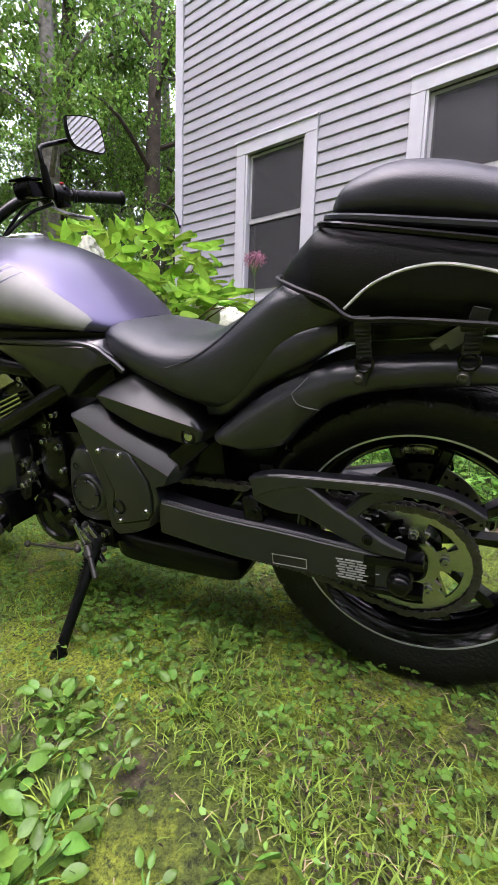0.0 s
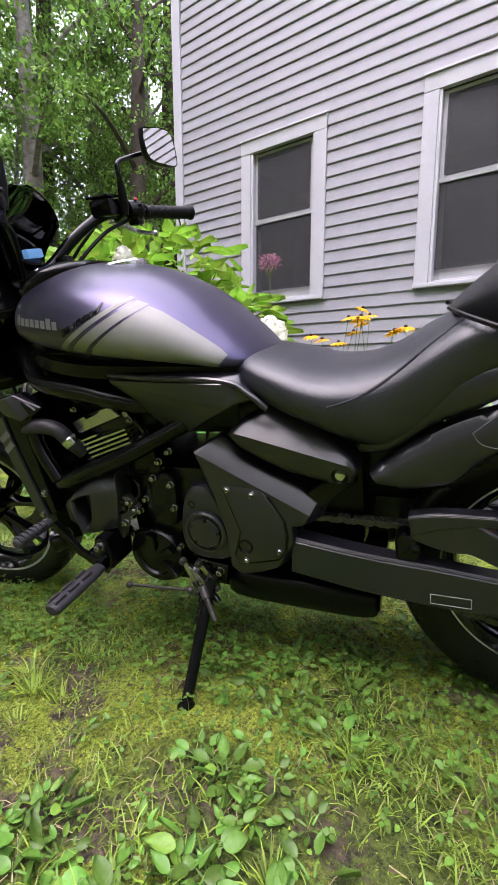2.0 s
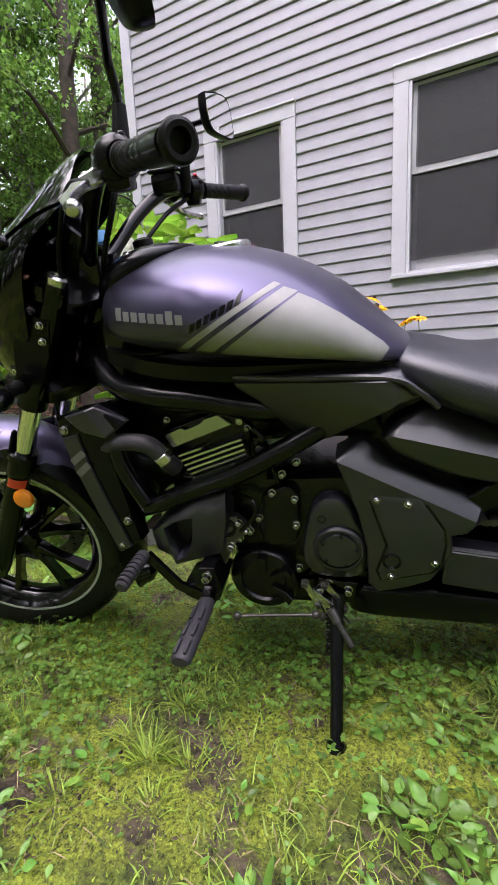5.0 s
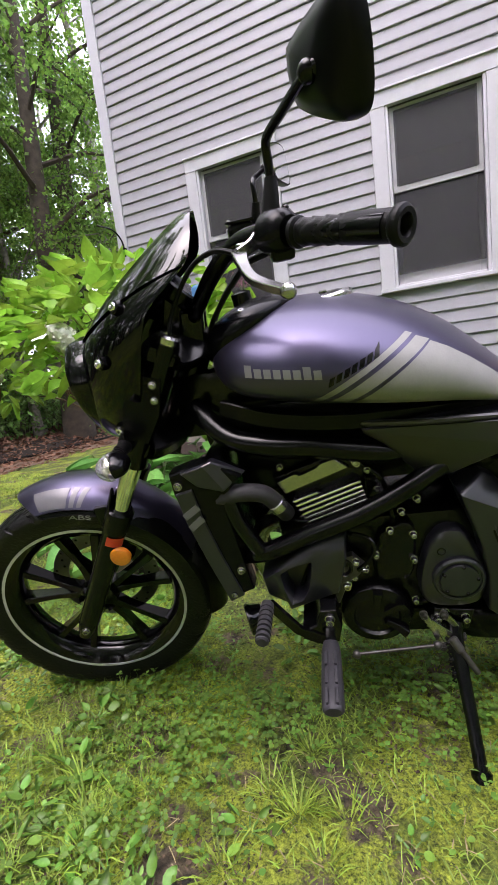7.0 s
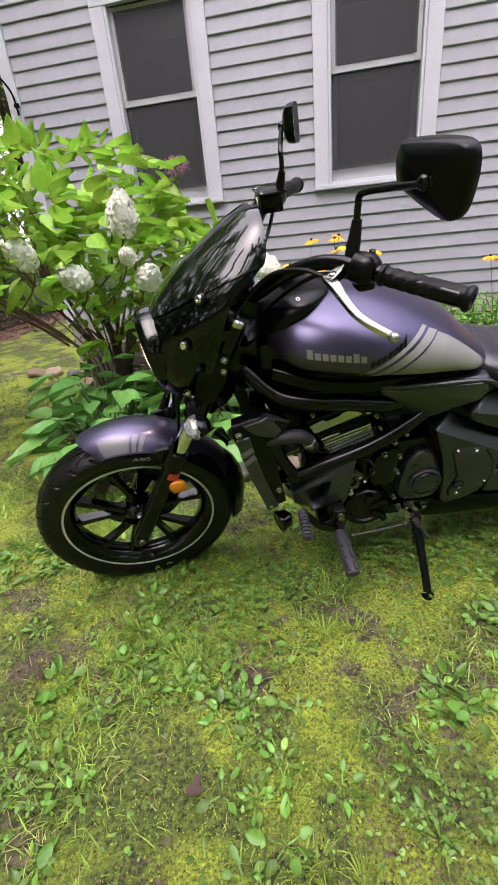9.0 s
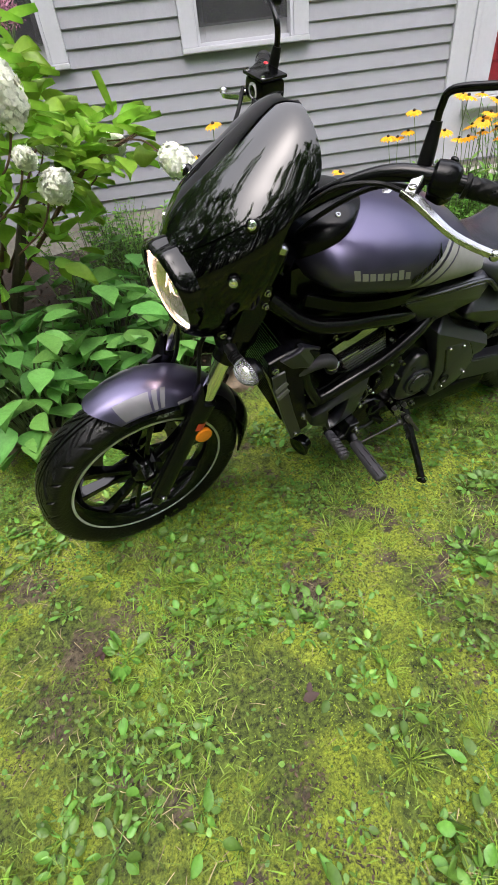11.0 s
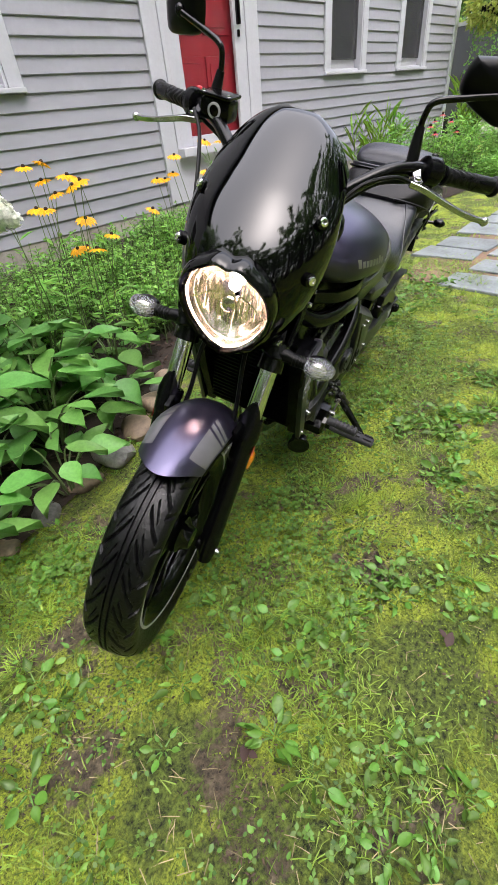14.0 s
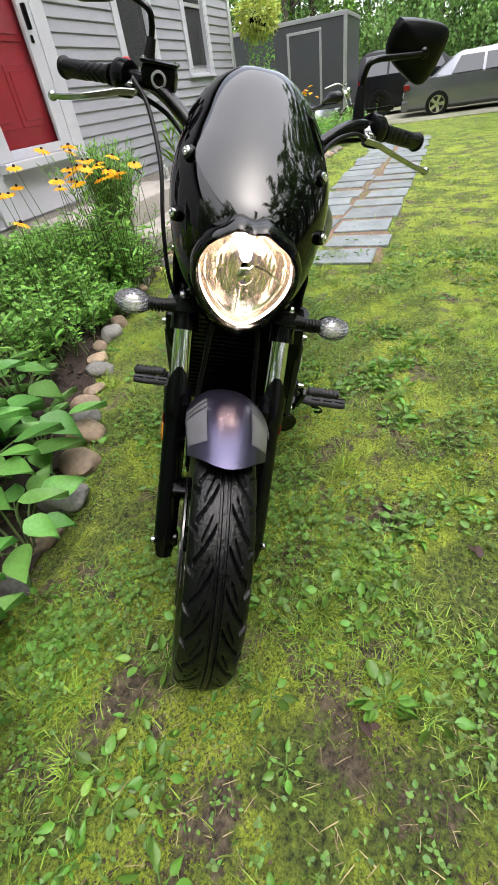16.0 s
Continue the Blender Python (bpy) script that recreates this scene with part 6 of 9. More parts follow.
def build_front():
    S = STEER
    ax = Vector((-0.515, 0, 0.857))

    def along(z, y):
        """A point of a fork leg at height z."""
        return Vector((F0.x - (z - F0.z) * 0.601, y, z))

    for s in (1, -1):
        bm = bmesh.new()
        tube(bm, [along(0.275, s * 0.105), along(0.32, s * 0.105), along(0.45, s * 0.105), along(0.55, s * 0.105), along(0.575, s * 0.105), along(0.602, s * 0.105)], [0.018, 0.0255, 0.0255, 0.026, 0.030, 0.030], 18, 4)
        lg = part("fork_slider", bm, SATIN, bike, "satin black fork slider", m=S)
        bm = bmesh.new()
        cyl(bm, along(0.585, s * 0.105), along(0.76, s * 0.105), 0.0205, 20)
        part("fork_tube", bm, CHROME, bike, "chromed fork tube", m=S)
        bm = bmesh.new()
        cyl(bm, along(0.60, s * 0.105), along(0.62, s * 0.105), 0.0315, 18, 0.004)
        part("dust_cap", bm, SATIN, lg, m=S)
        # curved guard in front of the bright tube
        bm = bmesh.new()
        rings = []
        for z, w in ((0.60, 1.1), (0.625, 0.8), (0.642, 0.55), (0.655, 0.2)):
            p = along(z, s * 0.105)
            rings.append([p + Vector((0.857 * rr * math.cos(a), rr * math.sin(a), 0.515 * rr * math.cos(a))) for rr, aa in ((0.0315, np.linspace(-w, w, 9)), (0.028, np.linspace(w, -w, 9))) for a in aa])
        loft(bm, rings)
        part("fork_guard", bm, SATIN, lg, m=S)
        bm = bmesh.new()
        tube(bm, [along(0.722, s * 0.105), along(0.78, s * 0.105), along(0.95, s * 0.105)], [0.03, 0.028, 0.027], 18, 3)
        uf = part("fork_cover", bm, SATIN, bike, "black upper fork cover", m=S)
        bm = bmesh.new()
        lathe(bm, along(0.95, s * 0.105), ax, [(0.0, 0), (0.024, 0), (0.024, 0.012), (0.019, 0.016), (0.012, 0.016), (0.011, 0.013), (0, 0.013)], 22)
        part("fork_cap", bm, ALU, uf, "bright fork cap", m=S)
        bm = bmesh.new()
        cyl(bm, along(0.312, s * 0.075), along(0.312, s * 0.128), 0.02, 20, 0.004)
        part("axle_clamp", bm, SATIN, lg, m=S)
        bolt(lg, along(0.306, s * 0.13), 0.0085, (0, s, 0), 0.005, m=S)
        # reflector and label
        bm = bmesh.new()
        c = along(0.51, s * 0.128) + Vector((-0.035, 0, 0.0))
        lathe(bm, c, (0.1, s, 0), [(0.024, -0.004), (0.0245, 0.004), (0.022, 0.007), (0.012, 0.009), (0, 0.0095)], 26)
        part("reflector", bm, AMBER, lg, "round amber reflector", m=S)
        bm = bmesh.new()
        bar(bm, [c + Vector((0, -s * 0.006, 0)), along(0.53, s * 0.11)], 0.01, 0.03, (1, 0, 0))
        part("reflector_bracket", bm, SATIN, lg, m=S)
        bm = bmesh.new()
        q = along(0.555, s * 0.105)
        rings = []
        for dz in (-0.012, 0.012):
            p = q + ax * dz
            rings.append([p + Vector((0.857 * 0.0295 * math.cos(a), s * 0.0295 * math.sin(a), 0.515 * 0.0295 * math.cos(a))) for a in np.linspace(radians(70), radians(150), 10)])
        loft(bm, rings, close=False)
        part("red_label", bm, REDTAG, lg, "red label", m=S)
        # turn signal
        bm = bmesh.new()
        tube(bm, [(1.325, s * 0.12, 0.772), (1.33, s * 0.155, 0.772), (1.334, s * 0.18, 0.772)], [0.017, 0.012, 0.011], 12, 3)
        for k in range(5):
            cyl(bm, (1.332, s * (0.148 + k * 0.007), 0.772), (1.332, s * (0.152 + k * 0.007), 0.772), 0.0142, 12)
        ts = part("turn_signal", bm, RUBBER, bike, "black front turn signal with clear lens", m=S)
        bm = bmesh.new()
        ball(bm, (1.325, s * 0.208, 0.772), 0.027, 0.033, 0.0215, 20)
        bmesh.ops.delete(bm, geom=[v for v in bm.verts if v.co.x > 1.331], context="VERTS")
        part("signal_body", bm, SATIN, ts, m=S)
        bm = bmesh.new()
        ball(bm, (1.329, s * 0.21, 0.772), 0.032, 0.0375, 0.0245, 24)
        bmesh.ops.delete(bm, geom=[v for v in bm.verts if v.co.x < 1.327], context="VERTS")
        sl = part("signal_lens", bm, CLEARLENS, ts, "clear lens", m=S)
        sl.visible_shadow = False
        for dz in (-0.0135, -0.0075, -0.0015, 0.0045, 0.0105):
            bm = bmesh.new()
            k = math.sqrt(1 - (dz / 0.0245) ** 2)
            tube(bm, [(1.328 + 0.029 * k * math.cos(a), s * 0.21 + 0.034 * k * math.sin(a), 0.772 + dz) for a in np.linspace(-1.2, 1.2, 9)], 0.0013, 6)
            part("lens_rib", bm, CLEARLENS, sl, m=S)
        bm = bmesh.new()
        ball(bm, (1.336, s * 0.208, 0.772), 0.012, 0.02, 0.014, 14)
        part("signal_bulb", bm, REFLECT, ts, m=S)
        # brake caliper
        if s < 0:
            bm = bmesh.new()
            plate(bm, [(1.46, 0.40), (1.50, 0.44), (1.545, 0.445), (1.53, 0.395), (1.485, 0.36)], -0.05, -0.1, 0.008, 0.003, 2)
            part("brake_caliper", bm, SATIN, bike, "black brake caliper", m=S)
        bm = bmesh.new()
        tube(bm, [along(0.55, s * 0.07), along(0.63, s * 0.06), (1.36, s * 0.05, 0.74), (1.30, s * 0.04, 0.78)], 0.0055, 8, 5)
        part("brake_hose", bm, RUBBER, bike, m=S)
    # triple clamps, steering head
    bm = bmesh.new()
    for z, h in ((0.765, 0.022), (0.93, 0.014)):
        pts = [along(z, 0.128), along(z, 0.105), along(z, 0.05) + Vector((-0.05, 0, -0.0)), along(z, -0.05) + Vector((-0.05, 0, 0)), along(z, -0.105), along(z, -0.128)]
        bar(bm, pts, [0.05, 0.085, 0.1, 0.1, 0.085, 0.05], h * 1.8, (0.857, 0, 0.515), 4)
    part("triple_clamp", bm, SATIN, bike, "black fork clamps", m=S)
    bm = bmesh.new()
    cyl(bm, Vector((1.695, 0, 0)) + ax * 0.86, Vector((1.695, 0, 0)) + ax * 1.1, 0.03, 18)
    box(bm, (1.05, -0.035, 0.72), (1.22, 0.035, 0.86), 0.015)
    box(bm, (1.0, -0.09, 0.78), (1.13, 0.09, 0.87), 0.02)
    part("steering_head", bm, SATIN, bike)
    # front fender
    def fender(bm, a0, a1, r, hw, drop, t=0.004, n=14):
        rings = []
        for a in np.linspace(radians(a0), radians(a1), 30):
            u0 = (math.degrees(a) - a0) / (a1 - a0)
            w = hw * (1 - 0.16 * max(0, u0 * 1.8 - 0.8)) * (1 - 0.12 * max(0, 0.25 - u0) / 0.25)
            rr = r + 0.012 * math.sin(min(1, u0 * 1.3) * math.pi)
            ring = []
            for sg, off in ((1, 0), (-1, t)):
                for u in np.linspace(-1, 1, n)[::sg]:
                    b = a + radians(9.0) * abs(u) ** 2 * max(0.0, 1 - 2.5 * u0)
                    d = Vector((math.cos(b), 0, math.sin(b)))
                    ring.append(F0 + d * (rr - off - drop * abs(u) ** 2.6) + Vector((0, u * (w - off), 0)))
            rings.append(ring)
        return loft(bm, rings)

    bm = bmesh.new()
    fender(bm, 76, 158, 0.352, 0.083, 0.042)
    fd = part("front_fender", bm, PAINT, bike, "violet-grey front fender", m=S)
    bm = bmesh.new()
    fender(bm, 78, 192, 0.338, 0.086, 0.04)
    part("fender_liner", bm, PLASTIC, bike, "black fender lower edge", m=S)
    bm = bmesh.new()
    fender(bm, 150, 196, 0.350, 0.08, 0.045)
    part("fender_tail", bm, PLASTIC, fd, m=S)
    for s in (1, -1):
        for a0, a1 in ((80, 96), (97.5, 100), (101.5, 104)):
            bm = bmesh.new()
            rings = []
            for a in np.linspace(a0, a1, 6):
                ring = []
                for u in np.linspace(0.52, 0.97, 7):
                    b = radians(a + (u - 0.5) * -8 + 4)
                    u0 = (math.degrees(b) - 76) / 82
                    w = 0.083 * (1 - 0.16 * max(0, u0 * 1.8 - 0.8)) * (1 - 0.12 * max(0, 0.25 - u0) / 0.25)
                    rr = 0.352 + 0.012 * math.sin(min(1, u0 * 1.3) * math.pi)
                    b += radians(9.0) * u ** 2 * max(0.0, 1 - 2.5 * u0)
                    ring.append(F0 + Vector((math.cos(b), 0, math.sin(b))) * (rr + 0.0013 - 0.042 * u ** 2.6) + Vector((0, s * (u * w + 0.0008), 0)))
                rings.append(ring)
            loft(bm, rings, close=False)
            part("fender_decal", bm, STRIPE, fd, "light grey fender stripe", m=S)
        bm = bmesh.new()
        bar(bm, [along(0.60, s * 0.09), F0 + Vector((-0.12, s * 0.085, 0.285))], 0.012, 0.05, (0, 1, 0))
        part("fender_stay", bm, SATIN, bike, m=S)
    fc = bpy.data.curves.new("abs_text", "FONT")
    fc.body, fc.size, fc.align_x, fc.extrude = "ABS", 0.022, "CENTER", 0.0004
    tmp = new("abs_text", fc)
    dg = bpy.context.evaluated_depsgraph_get()
    me = bpy.data.meshes.new_from_object(tmp.evaluated_get(dg))
    bpy.data.objects.remove(tmp)
    me.materials.append(BADGE)
    lt = new("lettering", me)
    lt.parent = fd
    lt.matrix_basis = S @ (Matrix.Translation(F0 + Vector((-0.078, 0.0885, 0.288))) @ Matrix(((-1, 0, 0, 0), (0, 0, 1, 0), (0, 1, 0, 0), (0, 0, 0, 1))) @ Matrix.Rotation(radians(-13), 4, "Z") @ Matrix.Diagonal((1.35, 0.75, 1, 1)))
    lt["label"] = "grey lettering on the fender edge"

    # cowl and screen in one body: rows of z, nose x, half width, rear x; a slanted seam parts the two
    BODY = [(0.755, 1.372, 0.055, 1.335), (0.785, 1.404, 0.095, 1.305), (0.83, 1.417, 0.126, 1.276), (0.88, 1.414, 0.143, 1.258), (0.935, 1.394, 0.153, 1.238), (0.98, 1.364, 0.155, 1.222), (1.02, 1.322, 0.149, 1.198), (1.055, 1.279, 0.137, 1.150), (1.08, 1.243, 0.124, 1.120), (1.11, 1.197, 0.101, 1.108), (1.135, 1.157, 0.073, 1.104), (1.152, 1.126, 0.042, 1.102), (1.158, 1.112, 0.02, 1.10)]
    _bs = spline(BODY, 8)

    def skin(z, a, o):
        xf, hw, xb = (float(np.interp(z, _bs[:, 0], _bs[:, k])) for k in (1, 2, 3))
        ca, sa = max(0.0, math.cos(a)), math.sin(a)
        return (xb + (xf - xb + o) * ca ** 1.08, (hw + o) * math.copysign(abs(sa) ** 1.0, sa), z)

    def seam(a):
        """Height of the screen's lower edge round the nose."""
        return 0.962 + 0.111 * abs(math.sin(a)) ** 1.6

    def shell(bm, lo, hi, t, o, n=61, m=30):
        rings = []
        for v in np.linspace(0, 1, m):
            ring = []
            for sg, off in ((1, o), (-1, o - t)):
                for a in np.linspace(-math.pi / 2, math.pi / 2, n)[::sg]:
                    ring.append(skin(lo(a) + (hi(a) - lo(a)) * v, a, off))
            rings.append(ring)
        return loft(bm, rings)

    half = [(0.0, 0.088), (0.022, 0.092), (0.045, 0.08), (0.07, 0.062), (0.086, 0.028), (0.083, -0.012), (0.063, -0.052), (0.032, -0.085), (0.0, -0.1)]
    out = spline([(a, b) for a, b in half], 5)
    full = np.vstack([out, [(-a, b) for a, b in out[::-1][1:-1]]])
    C = Vector((1.374, 0, 0.868))

    def pierce(bm):
        """Opens the shell where the headlight sits."""
        ang, rad = np.arctan2(full[:, 1], full[:, 0]), np.hypot(full[:, 0], full[:, 1])
        o = np.argsort(ang)
        gone = []
        for v in bm.verts:
            y, z = v.co.y, v.co.z - C.z
            if v.co.x > 1.30 and math.hypot(y, z) < 1.02 * np.interp(math.atan2(z, y), ang[o], rad[o], period=2 * math.pi):
                gone.append(v)
        bmesh.ops.delete(bm, geom=gone, context="VERTS")

    bm = bmesh.new()
    shell(bm, lambda a: 0.755, lambda a: seam(a) + 0.012, 0.005, 0)
    pierce(bm)
    cowl = part("headlight_cowl", bm, GLOSS, bike, "gloss black headlight cowl", m=S)
    bm = bmesh.new()
    shell(bm, seam, lambda a: 1.158, 0.0035, 0.005)
    scr = part("windscreen", bm, SMOKED, bike, "dark smoked windscreen", m=S)
    for s in (1, -1):
        for z, q, a in ((0.943, 1.03, (0.62, s * 0.75, 0.25)), (1.03, 0.93, (0.6, s * 0.65, 0.46)), (0.80, 1.25, (0.4, s * 0.9, -0.1))):
            a = Vector(a).normalized()
            p = Vector(skin(z, s * q, 0.006))
            bolt(scr, p + a * 0.004, 0.0085, a, 0.004, CHROME, m=S)
            bm = bmesh.new()
            lathe(bm, p, a, [(0.013, -0.006), (0.013, 0.003), (0.01, 0.005), (0, 0.005)], 18)
            part("washer", bm, SATIN, scr, m=S)
        # bracket between cowl and fork
        bm = bmesh.new()
        bar(bm, [(1.24, s * 0.13, 0.90), (1.27, s * 0.135, 0.84), (1.30, s * 0.13, 0.78)], 0.006, [0.05, 0.07, 0.05], (0, 1, 0))
        part("cowl_bracket", bm, PLASTIC, bike, m=S)
        for z, x in ((0.885, 1.235), (0.855, 1.24)):
            bolt(cowl, (x, s * 0.138, z), 0.006, (0, s, 0), 0.006, m=S)

    # headlight: shield-shaped lens in a bezel
    tilt = Matrix.Rotation(radians(8), 3, "Y")

    def oring(k, d):
        return [C + tilt @ Vector((d, a * k, b * k)) for a, b in full]

    bm = bmesh.new()
    loft(bm, [oring(1.05, -0.07), oring(1.17, -0.012), oring(1.18, 0.006), oring(1.15, 0.019), oring(1.09, 0.025), oring(1.03, 0.022), oring(1.0, 0.014), oring(0.985, 0.0)], caps=False)
    hl = part("headlight", bm, GLOSS, bike, "lit shield-shaped headlight in a black bezel", m=S)
    bm = bmesh.new()
    loft(bm, [oring(0.99, 0.010), oring(0.97, 0.016), oring(0.8, 0.026), oring(0.55, 0.034), oring(0.3, 0.038), oring(0.05, 0.039)], caps=False)
    bm.faces.new([v for v in bm.verts][-len(full):])
    lens = part("lens", bm, HEADGLASS, hl, "clear headlight glass", m=S)
    lens.visible_shadow = False
    bm = bmesh.new()
    rings = []
    for k in np.linspace(0.985, 0.06, 34):
        d0 = float(np.interp(k, (0.1, 0.34, 0.62, 0.86, 0.985), (-0.058, -0.054, -0.042, -0.022, 0.004)))
        rings.append([C + tilt @ Vector((d0 + (0.0012 * abs(math.sin(a * k * math.pi / 0.009)) if k < 0.84 else 0), a * k, b * k)) for a, b in full])
    loft(bm, rings, caps=False)
    part("reflector_bowl", bm, REFLECT, hl, "bright reflector bowl", m=S)
    # Emission on the reflector's rim stands in for bulb light it catches.
    bm = bmesh.new()
    loft(bm, [oring(0.985, 0.005), oring(0.93, -0.007)], caps=False)
    part("rim_glow", bm, GLOWRING, hl, "reflector edge with its bulb light put in as glow", m=S)
    bm = bmesh.new()
    for k in range(9):
        y = -0.048 + k * 0.012
        box(bm, (C.x - 0.03, y - 0.0009, C.z - 0.045 + abs(y) * 0.5), (C.x - 0.024, y + 0.0009, C.z + 0.012))
    part("reflector_ribs", bm, CHROME, hl, m=S, smooth=False)
    bm = bmesh.new()
    ball(bm, C + Vector((-0.04, 0, 0.03)), 0.010)
    part("bulb", bm, BULB, hl, "lit bulb", m=S)
    for s in (1, -1):
        bm = bmesh.new()
        tube(bm, [C + Vector((-0.004, s * 0.07, 0.0)), C + Vector((-0.014, s * 0.045, 0.014)), C + Vector((-0.018, s * 0.018, 0.022)), C + Vector((-0.018, s * 0.006, 0.012))], 0.0018, 6, 4)
        part("reflector_ridge", bm, CHROME, hl, m=S)
    bm = bmesh.new()
    lathe(bm, C + Vector((-0.016, 0, 0.004)), (1, 0, 0), [(0.013, -0.004), (0.015, 0), (0.015, 0.005), (0.011, 0.008), (0, 0.009)], 22)
    part("bulb_shield", bm, REFLECT, hl, m=S)
    # instrument
    bm = bmesh.new()
    lathe(bm, (1.165, 0, 1.03), (-0.75, 0, 0.66), [(0.03, -0.03), (0.055, -0.015), (0.06, 0.01), (0.056, 0.014), (0.052, 0.01)], 30)
    ins = part("instrument", bm, SATIN, bike, "round black instrument", m=S)
    bm = bmesh.new()
    lathe(bm, Vector((1.165, 0, 1.03)) + Vector((-0.75, 0, 0.66)) * 0.008, (-0.75, 0, 0.66), [(0.05, 0), (0.05, 0.002), (0, 0.002)], 30)
    part("dial", bm, LABELW, ins, "pale dial", m=S)
    bm = bmesh.new()
    box(bm, (1.118, -0.028, 1.008), (1.135, 0.028, 1.028), 0.004)
    part("display", bm, LCD, ins, "blue display", m=S)
    bm = bmesh.new()
    bar(bm, [(1.2, 0, 0.93), (1.17, 0, 1.02)], 0.08, 0.04)
    part("dash_mount", bm, SATIN, bike, m=S)

    # handlebar, grips, levers, mirrors
    pts = [(0.876, 0.419, 1.077), (0.915, 0.362, 1.082), (0.96, 0.298, 1.089), (1.003, 0.238, 1.094), (1.04, 0.19, 1.083), (1.085, 0.13, 1.045), (1.125, 0.075, 0.995), (1.14, 0.04, 0.975)]
    bm = bmesh.new()
    tube(bm, pts + [(1.142, 0, 0.972)] + [(x, -y, z) for x, y, z in pts[::-1]], 0.0142, 14, 6)
    hb = part("handlebar", bm, SATIN, bike, "satin black handlebar", m=S)
    bm = bmesh.new()
    for s in (1, -1):
        bar(bm, [(1.15, s * 0.04, 0.93), (1.143, s * 0.04, 0.985)], 0.035, 0.045)
    part("bar_clamp", bm, SATIN, hb, m=S)
    for s in (1, -1):
        a, b = Vector((0.955, s * 0.305, 1.0875)), Vector((0.868, s * 0.42, 1.0755))
        d = (b - a)
        bm = bmesh.new()
        q = frame_of(d)
        rings = []
        for k in range(49):
            u = k / 48
            rings.append([a + d * u + q @ Vector((r * math.cos(g), r * math.sin(g), 0)) for g in np.arange(36) * math.pi / 18 for r in [0.0152 + (0.004 if k < 3 else 0) + (0.0022 if u > 0.58 else (0.0022 * (1 - ((u * 7 + abs(math.sin(1.5 * g)) * 0.9) % 1.0)) if u > 0.08 else 0))]])
        loft(bm, rings)
        part("grip", bm, RUBBER, hb, "ribbed black rubber grip", m=S)
        bm = bmesh.new()
        lathe(bm, b + d.normalized() * 0.001, d, [(0.0165, -0.002), (0.0205, 0.002), (0.0215, 0.006), (0.0205, 0.010), (0.017, 0.0125), (0.012, 0.012), (0.0105, 0.010), (0.010, -0.01), (0, -0.012)], 28)
        part("bar_end", bm, RUBBER, hb, "black bar end", m=S)
        # switch housing
        bm = bmesh.new()
        c = Vector((0.975, s * 0.277, 1.092))
        q = frame_of(d)
        lathe(bm, c - d.normalized() * 0.022, d, [(0.018, 0), (0.027, 0.004), (0.029, 0.02), (0.029, 0.034), (0.024, 0.042), (0.02, 0.046)], 18)
        box(bm, c + Vector((-0.018, -0.018, -0.036)), c + Vector((0.016, 0.018, 0.0)), 0.008)
        sw = part("switch_housing", bm, PLASTIC, hb, "black switch housing", m=S)
        bm = bmesh.new()
        ball(bm, c + Vector((-0.014, -s * 0.002, 0.027)), 0.005, 0.008, 0.004)
        part("switch", bm, REDBUTTON if s < 0 else SATIN, sw, "red switch" if s < 0 else "", m=S)
        bm = bmesh.new()
        for k in range(3):
            ball(bm, c + Vector((-0.026, s * (k * 0.01 - 0.01), 0.012 - 0.008 * k)), 0.005)
        part("switch_buttons", bm, SATIN, sw, m=S)
        # lever and perch
        pv = Vector((1.022, s * 0.258, 1.075))
        bm = bmesh.new()
        bar(bm, [(1.0, s * 0.248, 1.09), (1.012, s * 0.252, 1.082), (1.034, s * 0.262, 1.075)], 0.020, [0.022, 0.02, 0.016], (0, 1, 0), 3)
        pr = part("lever_perch", bm, STEEL if s > 0 else SATIN, hb, "lever perch", m=S)
        bm = bmesh.new()
        bar(bm, [pv + Vector((0.01, -s * 0.012, 0)), pv + Vector((0.008, s * 0.02, -0.004)), (1.028, s * 0.31, 1.062), (1.022, s * 0.355, 1.05), (1.006, s * 0.39, 1.041), (0.99, s * 0.42, 1.036)], [0.02, 0.02, 0.015, 0.013, 0.013, 0.012], [0.012, 0.012, 0.011, 0.010, 0.010, 0.010], (1, 0, 0), 5)
        ball(bm, (0.987, s * 0.425, 1.035), 0.0095, seg=16)
        part("lever", bm, ALU, pr, "polished aluminium lever", m=S)
        bolt(pr, pv + Vector((0.004, 0, 0.006)), 0.008, (0, 0, 1), 0.006, m=S)
        # mirror
        bm = bmesh.new()
        tube(bm, [(0.985, s * 0.236, 1.085), (0.976, s * 0.23, 1.12), (0.969, s * 0.224, 1.16)], [0.0125, 0.0125, 0.009], 12, 3)
        part("mirror_boot", bm, RUBBER, hb, "black rubber mirror boot", m=S)
        bm = bmesh.new()
        tube(bm, [(0.97, s * 0.225, 1.15), (0.969, s * 0.224, 1.18), (0.968, s * 0.234, 1.203), (0.95, s * 0.285, 1.218), (0.93, s * 0.345, 1.232)], 0.0062, 10, 6)
        part("mirror_stalk", bm, SATIN, hb, "black mirror stalk", m=S)
        bm = bmesh.new()
        ball(bm, (0.926, s * 0.348, 1.234), 0.012, 0.012, 0.012)
        cyl(bm, (0.93, s * 0.346, 1.233), (0.914, s * 0.353, 1.236), 0.01, 12)
        part("mirror_joint", bm, SATIN, hb, m=S)
        # head: rounded trapezoid, dished back
        e = [(-0.07, 0.046), (-0.02, 0.054), (0.04, 0.058), (0.07, 0.05), (0.079, 0.02), (0.075, -0.03), (0.062, -0.07), (0.036, -0.08), (-0.01, -0.064), (-0.056, -0.042), (-0.078, -0.022), (-0.08, 0.018)]
